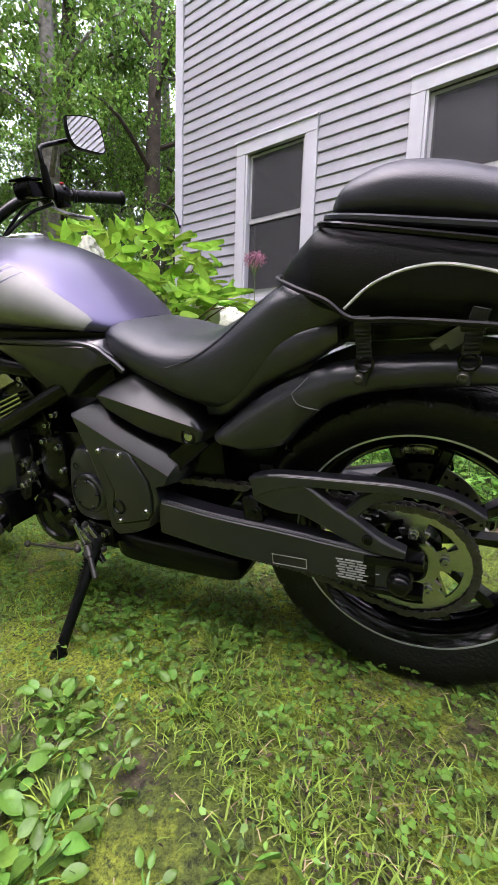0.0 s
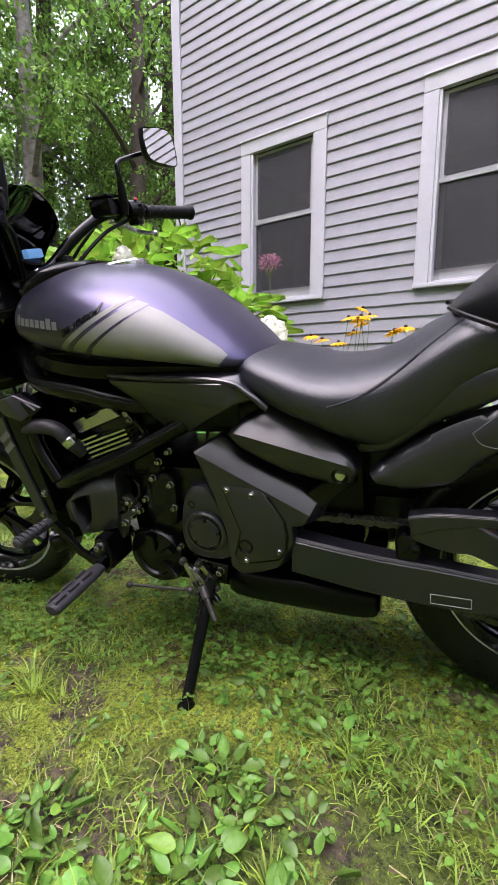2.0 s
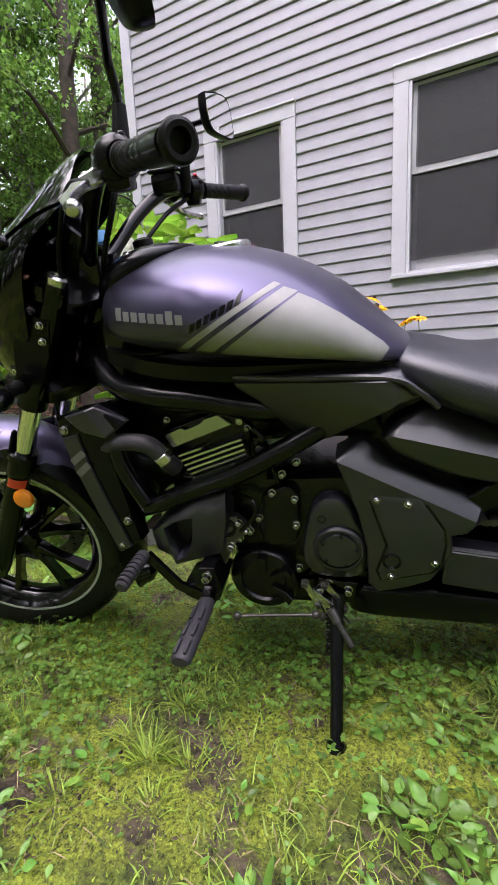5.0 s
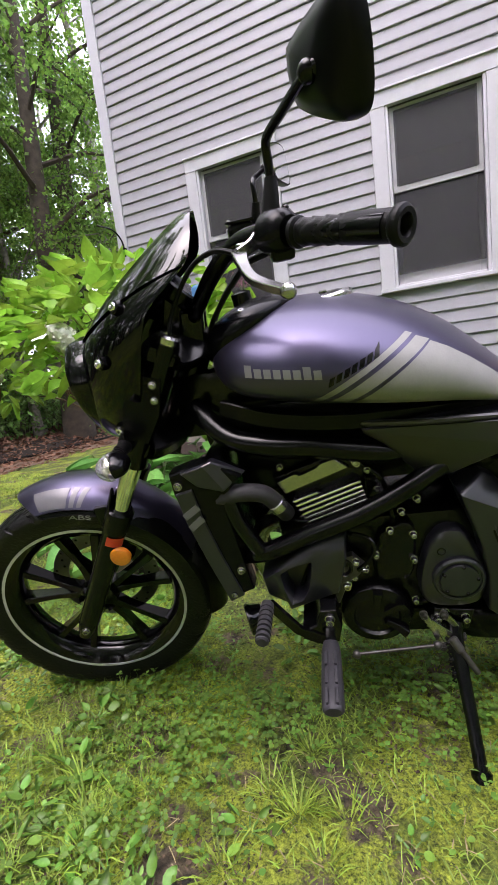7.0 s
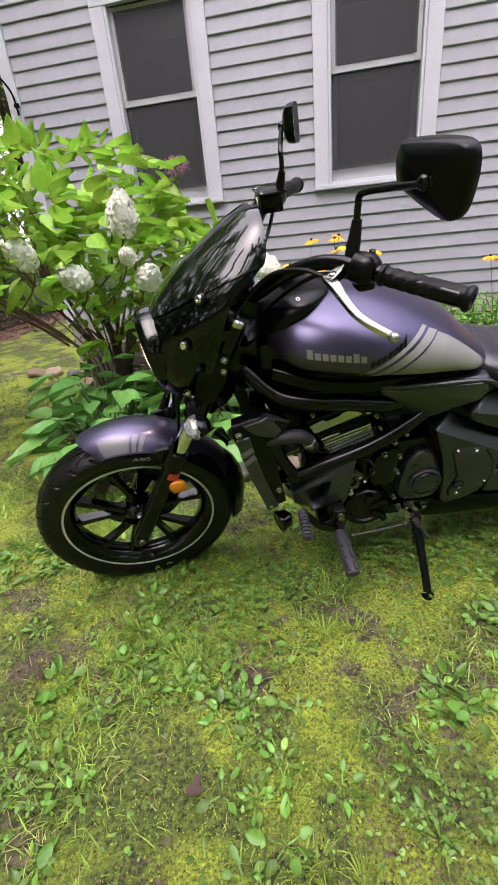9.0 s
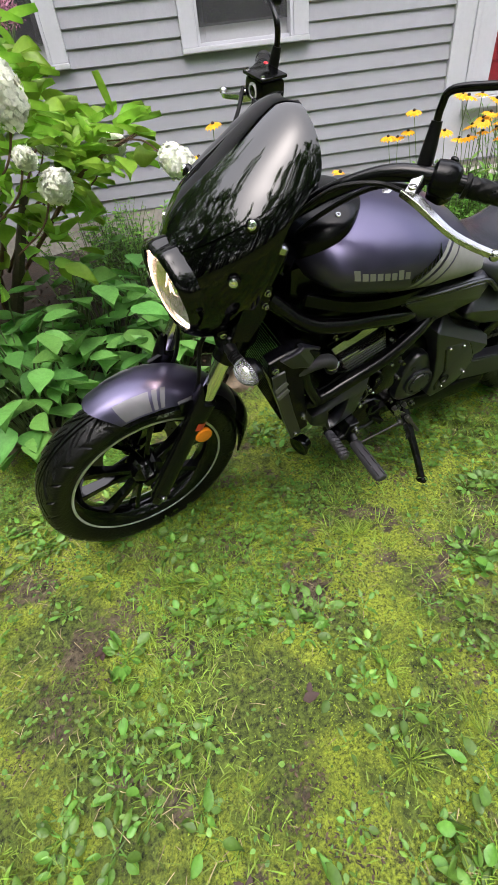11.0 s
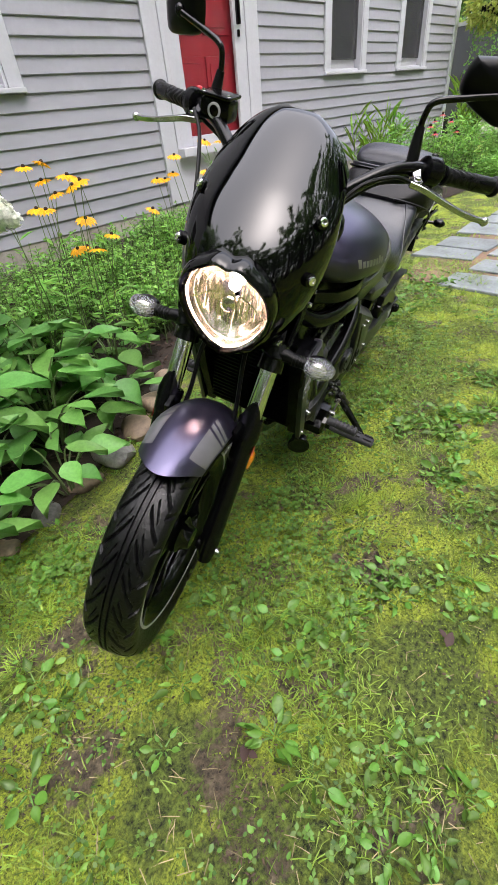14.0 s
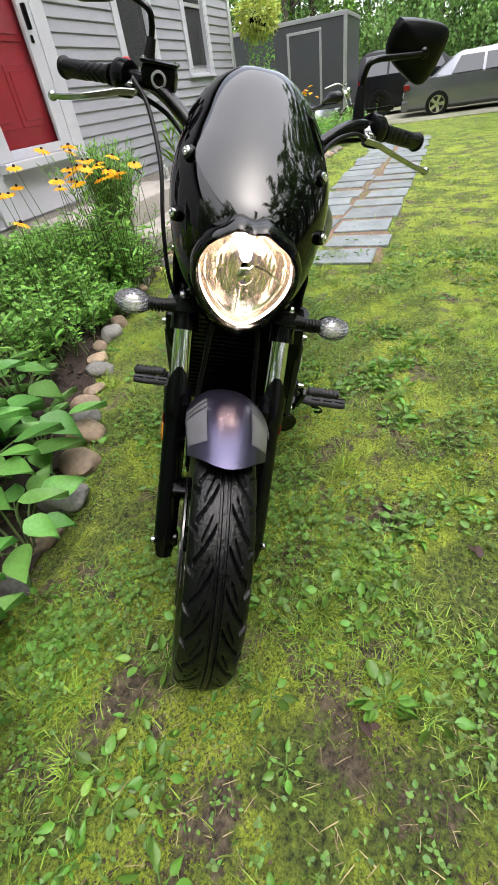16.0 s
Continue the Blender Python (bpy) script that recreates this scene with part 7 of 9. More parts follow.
        if s < 0:
            e = [(-0.062, 0.05), (0.0, 0.055), (0.052, 0.05), (0.07, 0.03), (0.07, -0.03), (0.056, -0.056), (0.0, -0.052), (-0.05, -0.042), (-0.068, -0.02), (-0.07, 0.02)]
        ol = np.array(spline(e + e[:1], 4)[:-1])
        nrm = Matrix.Rotation(radians(17 if s > 0 else -25), 3, "Z") @ Matrix.Rotation(radians(8 if s > 0 else 4), 3, "Y")
        C2 = Vector((0.906, 0.337, 1.242)) if s > 0 else Vector((0.899, -0.35, 1.236))

        def mring(k, dx):
            return [C2 + nrm @ Vector((dx, s * y * k * (0.88 if s > 0 else 0.80), z * k * (0.78 if s > 0 else 0.84))) for y, z in ol]

        bm = bmesh.new()
        loft(bm, [mring(0.93, -0.010), mring(0.99, -0.012), mring(1.0, -0.004), mring(0.975, 0.005), mring(0.92, 0.010), mring(0.6, 0.018), mring(0.3, 0.021), mring(0.05, 0.022)])
        mh = part("mirror_head", bm, MIRRORBACK, hb, "black mirror shell", m=S)
        bm = bmesh.new()
        loft(bm, [mring(0.935, -0.0115), mring(0.93, -0.0128)])
        part("mirror_glass", bm, MIRROR, mh, "mirror glass", m=S, smooth=False)
        # cables
        bm = bmesh.new()
        if s > 0:
            tube(bm, [(1.03, 0.25, 1.075), (1.07, 0.21, 1.085), (1.12, 0.15, 1.06), (1.18, 0.10, 0.98), (1.2, 0.06, 0.9)], 0.0042, 8, 6)
            tube(bm, [(0.99, 0.25, 1.07), (1.03, 0.17, 1.05), (1.10, 0.09, 0.97), (1.13, 0.05, 0.9)], 0.005, 8, 6)
        else:
            tube(bm, [(1.04, -0.25, 1.095), (1.08, -0.215, 1.06), (1.16, -0.18, 0.98), (1.22, -0.165, 0.88), (1.26, -0.14, 0.78), (1.29, -0.09, 0.72)], 0.0045, 8, 6)
            tube(bm, [(0.99, -0.25, 1.07), (1.03, -0.17, 1.04), (1.10, -0.09, 0.96), (1.13, -0.05, 0.88)], 0.005, 8, 6)
        part("cable", bm, RUBBER, hb, "black control cable", m=S)
    # brake fluid reservoir on the right
    bm = bmesh.new()
    box(bm, (0.985, -0.236, 1.082), (1.046, -0.166, 1.124), 0.012)
    rv = part("brake_reservoir", bm, PLASTIC, hb, "black brake fluid reservoir", m=S)
    bm = bmesh.new()
    box(bm, (0.983, -0.238, 1.1245), (1.048, -0.164, 1.131), 0.003)
    lid = part("reservoir_lid", bm, SATIN, rv, m=S)
    for y in (-0.23, -0.172):
        bolt(lid, (1.04, y, 1.131), 0.004, (0, 0, 1), 0.002, m=S)
    bm = bmesh.new()
    lathe(bm, (1.045, -0.2, 1.103), (1, 0, 0), [(0.015, -0.004), (0.015, 0.003), (0.011, 0.004), (0.0105, 0.002)], 22)
    part("sight_glass_ring", bm, LABELW, rv, "pale sight glass ring", m=S)
    bm = bmesh.new()
    lathe(bm, (1.045, -0.2, 1.103), (1, 0, 0), [(0.0105, -0.001), (0.0105, 0.002), (0, 0.0025)], 18)
    part("sight_glass", bm, GLOSS, rv, m=S)


build_front()


# ---- plants ----
def on_ground(x, y):
    return gz(x, y) if y < edge_y(x) else bed_z(x, y)


def stems_mesh(name, paths, material, parent, r0=0.004, r1=0.002, seg=5, n=4):
    bm = bmesh.new()
    for p in paths:
        tube(bm, p, np.linspace(r0, r1, len(p)).tolist(), seg, n)
    return tagged(part(name, bm, material, parent), kind="stuff")


def build_bush():
    b = thing("hydrangea_bush", pose(-2.65, 1.95, bed_z(-2.65, 1.95)), "large leafy hydrangea bush with white flower heads by the house corner", "bush")
    o = np.array([-2.65, 1.95, bed_z(-2.65, 1.95)])
    blobs = [((-2.7, 2.05, 1.26), (0.75, 0.55, 0.32), 360), ((-3.4, 2.0, 1.16), (0.6, 0.5, 0.28), 210), ((-2.18, 1.85, 0.95), (0.4, 0.48, 0.25), 210), ((-2.5, 1.5, 1.08), (0.6, 0.35, 0.24), 130), ((-3.95, 2.1, 0.98), (0.35, 0.35, 0.24), 70), ((-2.1, 2.35, 0.92), (0.32, 0.28, 0.22), 80), ((-2.3, 1.75, 0.66), (0.4, 0.25, 0.2), 60), ((-1.72, 1.85, 0.95), (0.16, 0.18, 0.12), 36), ((-2.95, 1.95, 0.84), (0.4, 0.35, 0.14), 50)]
    P, D = [], []
    paths = []
    for k in range(9):
        a = k * 0.7
        paths.append([(0.08 * math.cos(a) + 0.1, 0.08 * math.sin(a) + 0.08, -0.02), (0.14 * math.cos(a) + 0.05, 0.12 * math.sin(a) + 0.06, 0.5), (0.5 * math.cos(a) - 0.15, 0.4 * math.sin(a), 0.98)])
    for c, r, n in blobs:
        d = rnd_dirs(n, 0.35)
        rad = RNG.uniform(0.55, 1.0, (n, 1)) ** 0.5
        P.append(np.array(c) - o + d * np.array(r) * rad)
        out = d.copy()
        out[:, 2] = out[:, 2] * 0.3 - 0.12
        D.append(out + RNG.normal(0, 0.25, (n, 3)))
        for k in range(max(2, n // 90)):
            e = np.array(c) - o + rnd_dirs(1, 0.4)[0] * np.array(r) * 0.8
            s = e * np.array([0.22, 0.22, 0.0]) + np.array([0.1, 0.08, 0.5])
            paths.append([tuple(s), tuple(s * 0.4 + e * 0.6 + np.array([0, 0, 0.08])), tuple(e)])
    P, D = np.vstack(P), np.vstack(D)
    n = len(P)
    N = RNG.normal(0, 0.45, (n, 3)) + np.array([0, 0, 1])
    L = RNG.uniform(0.09, 0.17, n)
    foliage("leaves", [leaves(P, D, N, L, L * RNG.uniform(0.52, 0.66, n), LEAFP)], BUSHLEAF, b)
    stems_mesh("branch", paths, WOODSTEM, b, 0.009, 0.003, 6, 4)
    stems_mesh("trunk", [[(0.1, 0.1, -0.05), (0.16, 0.05, 0.3), (0.12, 0.1, 0.62), (-0.1, 0.12, 0.95)], [(0.14, 0.1, 0.2), (0.34, -0.05, 0.55), (0.5, -0.1, 0.85)]], BARK, b, 0.038, 0.016, 9, 5)
    return b


build_bush()


def build_panicle(loc, tilt=(0, 0, 1), length=0.17, r=0.062, seed=1):
    g = np.random.default_rng(seed)
    h = thing("hydrangea_flower", Matrix.Translation(loc), "creamy white cone-shaped hydrangea flower head", "flower", "hydrangea flowers")
    n = 430
    u = g.uniform(0, 1, n)
    a = g.uniform(0, 2 * math.pi, n)
    t = Vector(tilt).normalized()
    q = np.array(t.to_track_quat("Z", "Y").to_matrix())
    rad = r * (0.35 + 0.75 * np.sin(np.clip(u * 0.9 + 0.12, 0, 1) * math.pi)) * g.uniform(0.75, 1.0, n)
    loc3 = np.stack([rad * np.cos(a), rad * np.sin(a), (u - 0.45) * length], 1) @ q.T
    nrm = np.stack([np.cos(a), np.sin(a), u - 0.3], 1) @ q.T + g.normal(0, 0.25, (n, 3))
    sets = []
    for k in range(4):
        tan = np.stack([-np.sin(a + k * math.pi / 2), np.cos(a + k * math.pi / 2), np.zeros(n)], 1) + g.normal(0, 0.2, (n, 3))
        tan = tan - nrm * (tan * nrm).sum(1, keepdims=True) / (nrm ** 2).sum(1, keepdims=True)
        if k % 2:
            tan = np.cross(nrm, tan)
        sets.append(leaves(loc3, tan * (1 if k < 2 else -1), nrm, np.full(n, 0.017), np.full(n, 0.016), LEAF1))
    foliage("blossom", sets, CREAM, h)["kind"] = "stuff"
    bm = bmesh.new()
    ball(bm, (0, 0, 0), r * 0.72, r * 0.72, length * 0.42, 12, t.to_track_quat("Z", "Y").to_matrix())
    part("flower_core", bm, CREAM, h)
    e = np.array(t) * -length * 0.5
    stems_mesh("stalk", [[tuple(e * 0.2), tuple(e), tuple(e + np.array([-0.07, 0.05, 0.05 if t[2] < 0 else -0.1])), tuple(e + np.array([-0.22, 0.12, 0.06 if t[2] < 0 else -0.2]))]], WOODSTEM, h, 0.004, 0.004)
    return h


for i, (p, t, l) in enumerate([((-1.95, 1.27, 1.13), (0.25, -0.3, 0.8), 0.17), ((-2.41, 1.2, 1.03), (-0.2, -0.5, 0.6), 0.15), ((-1.89, 1.29, 0.887), (0.5, -0.5, 0.4), 0.14), ((-2.19, 1.213, 0.916), (-0.2, -0.6, 0.3), 0.14), ((-2.2, 1.5, 0.90), (-0.2, -0.6, 0.3), 0.14), ((-1.44, 1.75, 0.855), (0.8, -0.3, -0.5), 0.18), ((-3.62, 1.6, 0.98), (-0.2, -0.5, 0.3), 0.15), ((-3.45, 1.6, 0.96), (0.2, -0.5, 0.3), 0.14), ((-2.02, 2.1, 0.98), (0.4, -0.5, 0.3), 0.15), ((-1.72, 1.95, 0.93), (0.5, -0.4, 0.2), 0.14), ((-1.95, 1.25, 0.98), (0.3, -0.6, 0.2), 0.09)]):
    build_panicle(p, t, l, l * 0.37, 20 + i)


def build_joe_pye():
    j = thing("joe_pye_flower", Matrix.Translation((-2.18, 2.88, bed_z(-2.18, 2.88))), "tall stem with a dusty pink flower cluster", "flower")
    n = 420
    d = rnd_dirs(n, 0.3)
    top = 1.5 - bed_z(-2.18, 2.88)
    P = d * np.array([0.10, 0.10, 0.065]) * RNG.uniform(0.6, 1, (n, 1)) + np.array([0, 0, top])
    foliage("blossom", [leaves(P, rnd_dirs(n), d, np.full(n, 0.02), np.full(n, 0.011), LEAF1)], PINK, j)
    stems_mesh("stem", [[(0.05, 0.02, 0), (0.02, 0, top * 0.6), (0, 0, top)]] + [[(0, 0, top - 0.12), (0.05 * math.cos(a), 0.05 * math.sin(a), top - 0.02)] for a in range(6)], STEM, j, 0.005, 0.003)


build_joe_pye()


def build_broadleaf(x, y, n, L, spread, h, seed):
    g = np.random.default_rng(seed)
    z = on_ground(x, y)
    b = thing("broadleaf_plant", pose(x, y, z), "broad green garden leaves on short stalks at the bed's edge", "plant", "broad-leaved plants")
    a = np.arange(n) * 2.4 + g.uniform(0, 6)
    rr = spread * np.sqrt(g.uniform(0.05, 1, n))
    P = np.stack([rr * np.cos(a), rr * np.sin(a), h * (1 - 0.55 * (rr / spread) ** 2) * g.uniform(0.55, 1.05, n)], 1)
    D = np.stack([np.cos(a), np.sin(a), g.uniform(-0.35, 0.15, n)], 1)
    N = g.normal(0, 0.22, (n, 3)) + np.array([0, 0, 1])
    Ls = L * g.uniform(0.65, 1.15, n)
    foliage("leaves", [leaves(P, D, N, Ls, Ls * 0.66, LEAFP)], BIGLEAF, b)
    stems_mesh("stalk", [[(P[k, 0] * 0.2, P[k, 1] * 0.2, -0.01), (P[k, 0] * 0.6, P[k, 1] * 0.6, P[k, 2] * 0.75), tuple(P[k])] for k in range(n)], STEM, b, 0.005, 0.003, 5, 3)


for i, (x, y, n, L, sp, h) in enumerate([(-2.35, 1.25, 22, 0.2, 0.26, 0.45), (-1.55, 1.72, 20, 0.19, 0.22, 0.46), (-1.74, 1.24, 12, 0.16, 0.15, 0.27), (-2.1, 1.75, 24, 0.18, 0.3, 0.7), (-1.62, 1.55, 24, 0.20, 0.24, 0.42), (-1.92, 1.62, 26, 0.19, 0.26, 0.50), (-1.42, 1.82, 24, 0.19, 0.25, 0.50), (-1.75, 2.0, 26, 0.18, 0.3, 0.55), (-2.15, 1.35, 24, 0.18, 0.26, 0.50), (-2.38, 1.6, 18, 0.19, 0.24, 0.56), (-2.3, 1.34, 20, 0.20, 0.25, 0.64), (-2.5, 1.52, 18, 0.20, 0.24, 0.6), (-1.12, 1.78, 14, 0.16, 0.2, 0.30), (-2.25, 1.2, 14, 0.18, 0.2, 0.34), (-1.3, 1.55, 12, 0.19, 0.17, 0.26), (-2.0, 1.9, 20, 0.17, 0.3, 0.62)]):
    build_broadleaf(x, y, n, L, sp, h, 40 + i)


def build_susan(x, y, top, seed, group="black-eyed susans"):
    g = np.random.default_rng(seed)
    z = on_ground(x, y)
    s = thing("black_eyed_susan", pose(x, y, z), "yellow daisy with a dark centre on a thin stem", "flower", group)
    h = top - z
    lean = g.normal(0, 0.05, 2)
    t = np.array([lean[0], lean[1], h])
    n = 13
    a = np.arange(n) * 2 * math.pi / n + g.uniform(0, 1)
    up = np.array([g.normal(0, 0.2), g.normal(-0.15, 0.2), 1.0])
    D = np.stack([np.cos(a), np.sin(a), np.full(n, -0.15)], 1)
    D = D - up * (D @ up)[:, None] / (up @ up) - np.array([0, 0, 0.24])
    P = np.tile(t, (n, 1)) + D * 0.006
    L = g.uniform(0.036, 0.050)
    foliage("petals", [leaves(P, D, np.tile(up, (n, 1)), np.full(n, L), np.full(n, L * 0.52), LEAF5)], YELLOW, s)
    bm = bmesh.new()
    ball(bm, tuple(t + np.array([0, 0, 0.002])), 0.0085, 0.0085, 0.008, 10)
    part("cone", bm, CONE, s, "dark brown cone")
    stems_mesh("stem", [[(0, 0, -0.01), (lean[0] * 0.3, lean[1] * 0.3, h * 0.55), tuple(t)]], STEM, s, 0.003, 0.0018, 5, 4)
    m = 7
    u = g.uniform(0.15, 0.7, m)
    a = g.uniform(0, 6.3, m)
    foliage("leaves", [leaves(np.stack([lean[0] * u * 0.5, lean[1] * u * 0.5, h * u], 1), np.stack([np.cos(a), np.sin(a), g.uniform(0.1, 0.7, m)], 1), np.tile([0, 0, 1.0], (m, 1)), g.uniform(0.06, 0.12, m), g.uniform(0.018, 0.03, m), LEAF5)], HERBLEAF, s)


_k = 100
for cx, cy, sx, sy, z0, z1, n in ((-1.12, 1.95, 0.24, 0.14, 0.72, 0.97, 14), (-0.95, 1.9, 0.2, 0.12, 0.55, 0.8, 4), (0.4, 2.12, 0.22, 0.14, 0.72, 0.86, 22), (0.2, 2.2, 0.14, 0.08, 0.86, 0.95, 5), (-0.08, 2.3, 0.1, 0.06, 0.76, 0.84, 3)):
    for _ in range(n):
        build_susan(cx + RNG.normal(0, sx * 0.6), cy + RNG.normal(0, sy * 0.6), RNG.uniform(z0, z1), _k)
        _k += 1
for _ in range(14):
    build_susan(7.3 + RNG.normal(0, 0.3), 2.5 + RNG.normal(0, 0.2), RNG.uniform(0.8, 1.0), _k, "black-eyed susans by the path")
    _k += 1


def build_herb(name, x, y, rx, ry, h, n, L, material, label, seed, wl=0.3, group="garden perennials", up=0.5):
    g = np.random.default_rng(seed)
    z = on_ground(x, y)
    b = thing(name, pose(x, y, z), label, "plant", group)
    m = max(6, n // 22)
    sx, sy = g.normal(0, rx * 0.42, m), g.normal(0, ry * 0.42, m)
    hh = h * g.uniform(0.6, 1.05, m)
    k = g.integers(0, m, n)
    u = g.uniform(0.2, 1.0, n)
    lean = g.normal(0, 0.22, (m, 2)) * h
    P = np.stack([sx[k] + lean[k, 0] * u, sy[k] + lean[k, 1] * u, hh[k] * u], 1)
    a = g.uniform(0, 6.3, n)
    D = np.stack([np.cos(a), np.sin(a), g.uniform(-0.2, 0.6, n) + up * 0.3], 1)
    Ls = L * g.uniform(0.6, 1.2, n)
    foliage("leaves", [leaves(P, D, g.normal(0, 0.35, (n, 3)) + np.array([0, 0, 1]), Ls, Ls * wl, LEAF5 if n < 1500 else LEAF1)], material, b)
    stems_mesh("stem", [[(sx[i], sy[i], -0.01), (sx[i] + lean[i, 0] * 0.5, sy[i] + lean[i, 1] * 0.5, hh[i] * 0.5), (sx[i] + lean[i, 0], sy[i] + lean[i, 1], hh[i])] for i in range(m)], STEM, b, 0.003, 0.0015, 4, 2)
    return b


_hk = 0
for x, y, rx, ry, h in ((-0.62, 2.05, 0.3, 0.25, 0.3), (-0.2, 2.2, 0.34, 0.28, 0.34), (0.25, 2.28, 0.34, 0.28, 0.36), (0.7, 2.42, 0.32, 0.26, 0.5), (0.45, 2.1, 0.3, 0.16, 0.4), (0.2, 2.5, 0.3, 0.26, 0.44), (-0.5, 2.55, 0.4, 0.3, 0.3), (0.1, 2.7, 0.45, 0.35, 0.32), (0.6, 2.85, 0.4, 0.3, 0.3), (-1.0, 2.5, 0.4, 0.35, 0.34), (-0.4, 3.0, 0.5, 0.25, 0.28), (0.3, 3.1, 0.45, 0.2, 0.26), (-1.3, 2.3, 0.3, 0.3, 0.36), (-1.2, 2.9, 0.45, 0.3, 0.32), (-1.9, 2.6, 0.4, 0.35, 0.5), (-0.05, 1.98, 0.25, 0.14, 0.2)):
    build_herb("perennial", x, y, rx, ry, h, 2200, 0.042, HERBLEAF, "dense fine-leaved green perennial in the flower bed", 300 + _hk, 0.5)
    _hk += 1
_pot = thing("plant_pot", pose(0.82, 2.38, bed_z(0.82, 2.38)), "weathered tan flower pot beside the door stoop", "flower pot")
bm = bmesh.new()
lathe(bm, (0, 0, 0), (0, 0, 1), [(0.09, -0.01), (0.095, 0.005), (0.13, 0.33), (0.142, 0.335), (0.142, 0.375), (0.13, 0.375), (0.122, 0.345), (0, 0.34)], 28)
part("pot", bm, CONCRETE, _pot)
_sh = build_herb("potted_shrub", 0.82, 2.38, 0.2, 0.19, 0.5, 3200, 0.055, HERBLEAF, "upright light green shrub in a pot by the door", 380, 0.24, "", 2.5)
_sh.matrix_world = pose(0.82, 2.38, bed_z(0.82, 2.38) + 0.34)
# beds further along the path
for x, y, rx, ry, h in ((3.5, 2.6, 0.5, 0.35, 0.75), (4.3, 2.5, 0.5, 0.35, 0.7), (5.2, 2.45, 0.55, 0.35, 0.6), (6.1, 2.3, 0.5, 0.35, 0.55), (7.0, 2.3, 0.6, 0.4, 0.5), (7.9, 2.3, 0.5, 0.4, 0.55), (4.9, 2.0, 0.4, 0.2, 0.3), (8.6, 2.0, 0.5, 0.4, 0.6)):
    build_herb("border_plant", x, y, rx, ry, h, 1400, 0.075, HERBLEAF, "leafy green border plants beside the stone path", 400 + _hk, 0.3, "border plants")
    _hk += 1
build_herb("tall_grass", 3.6, 2.9, 0.35, 0.2, 0.75, 200, 0.26, BUSHLEAF, "tall thin grass in front of the house wall", 470, 0.03, "", 4.0)
build_herb("tall_grass", 6.4, 2.9, 0.4, 0.2, 0.85, 220, 0.28, BUSHLEAF, "tall arching grass by the house corner", 471, 0.03, "", 4.0)
for i in range(6):
    x, y = 3.7 + 0.28 * (i % 3) + RNG.normal(0, 0.08), 2.3 + RNG.normal(0, 0.12)
    c = thing("coneflower", pose(x, y, bed_z(x, y)), "coral red coneflower on a tall stem", "flower", "coneflowers")
    h = RNG.uniform(0.62, 0.8)
    a = np.arange(11) * 0.571
    foliage("petals", [leaves(np.tile([0, 0, h], (11, 1)), np.stack([np.cos(a), np.sin(a), np.full(11, -0.5)], 1), np.tile([0, 0, 1.0], (11, 1)), np.full(11, 0.045), np.full(11, 0.018), LEAF5)], CORAL, c)
    bm = bmesh.new()
    ball(bm, (0, 0, h + 0.006), 0.016, 0.016, 0.013, 10)
    part("cone", bm, CONE, c)
    stems_mesh("stem", [[(0, 0, -0.01), (0.01, 0, h * 0.5), (0, 0, h)]], STEM, c, 0.003, 0.002)


def build_basket():
    b = thing("hanging_basket", pose(6.75, 3.0, 0), "hanging basket of pale yellow-green foliage with trailing vines", "hanging basket")
    n = 1700
    d = rnd_dirs(n)
    P = d * np.array([0.36, 0.36, 0.33]) * RNG.uniform(0.5, 1, (n, 1)) + np.array([0, 0, 1.95])
    foliage("foliage", [leaves(P, d + RNG.normal(0, 0.5, (n, 3)), rnd_dirs(n, 0.6), RNG.uniform(0.05, 0.09, n), RNG.uniform(0.03, 0.05, n), LEAF1)], GRASSY, b)
    n = 700
    a, rr = RNG.integers(0, 16, n) * 0.4, RNG.uniform(0.12, 0.24, n)
    P = np.stack([rr * np.cos(a) + RNG.normal(0, 0.02, n), rr * np.sin(a) + RNG.normal(0, 0.02, n), RNG.uniform(0.8, 1.83, n)], 1)
    foliage("trailing_vines", [leaves(P, rnd_dirs(n), rnd_dirs(n), RNG.uniform(0.03, 0.05, n), RNG.uniform(0.025, 0.035, n), LEAF1)], HERBLEAF, b)
    bm = bmesh.new()
    lathe(bm, (0, 0, 1.75), (0, 0, 1), [(0.06, 0), (0.13, 0.05), (0.16, 0.16), (0.15, 0.17), (0.1, 0.12)], 20)
    part("pot", bm, SATIN, b)
    bm = bmesh.new()
    tube(bm, [(0.0, 0.02, 1.93), (0, 0.02, 2.7), (0, 0.12, 2.85), (0, 0.39, 2.86)], 0.006, 6, 4)
    part("hook", bm, SATIN, b, "black wall hook")


GRASSY = mat("pale_yellow_green_leaf", (0.42, 0.48, 0.10), 0.5, 0, 0.2, 8, isl=0.3, leaf=0.4)
build_basket()


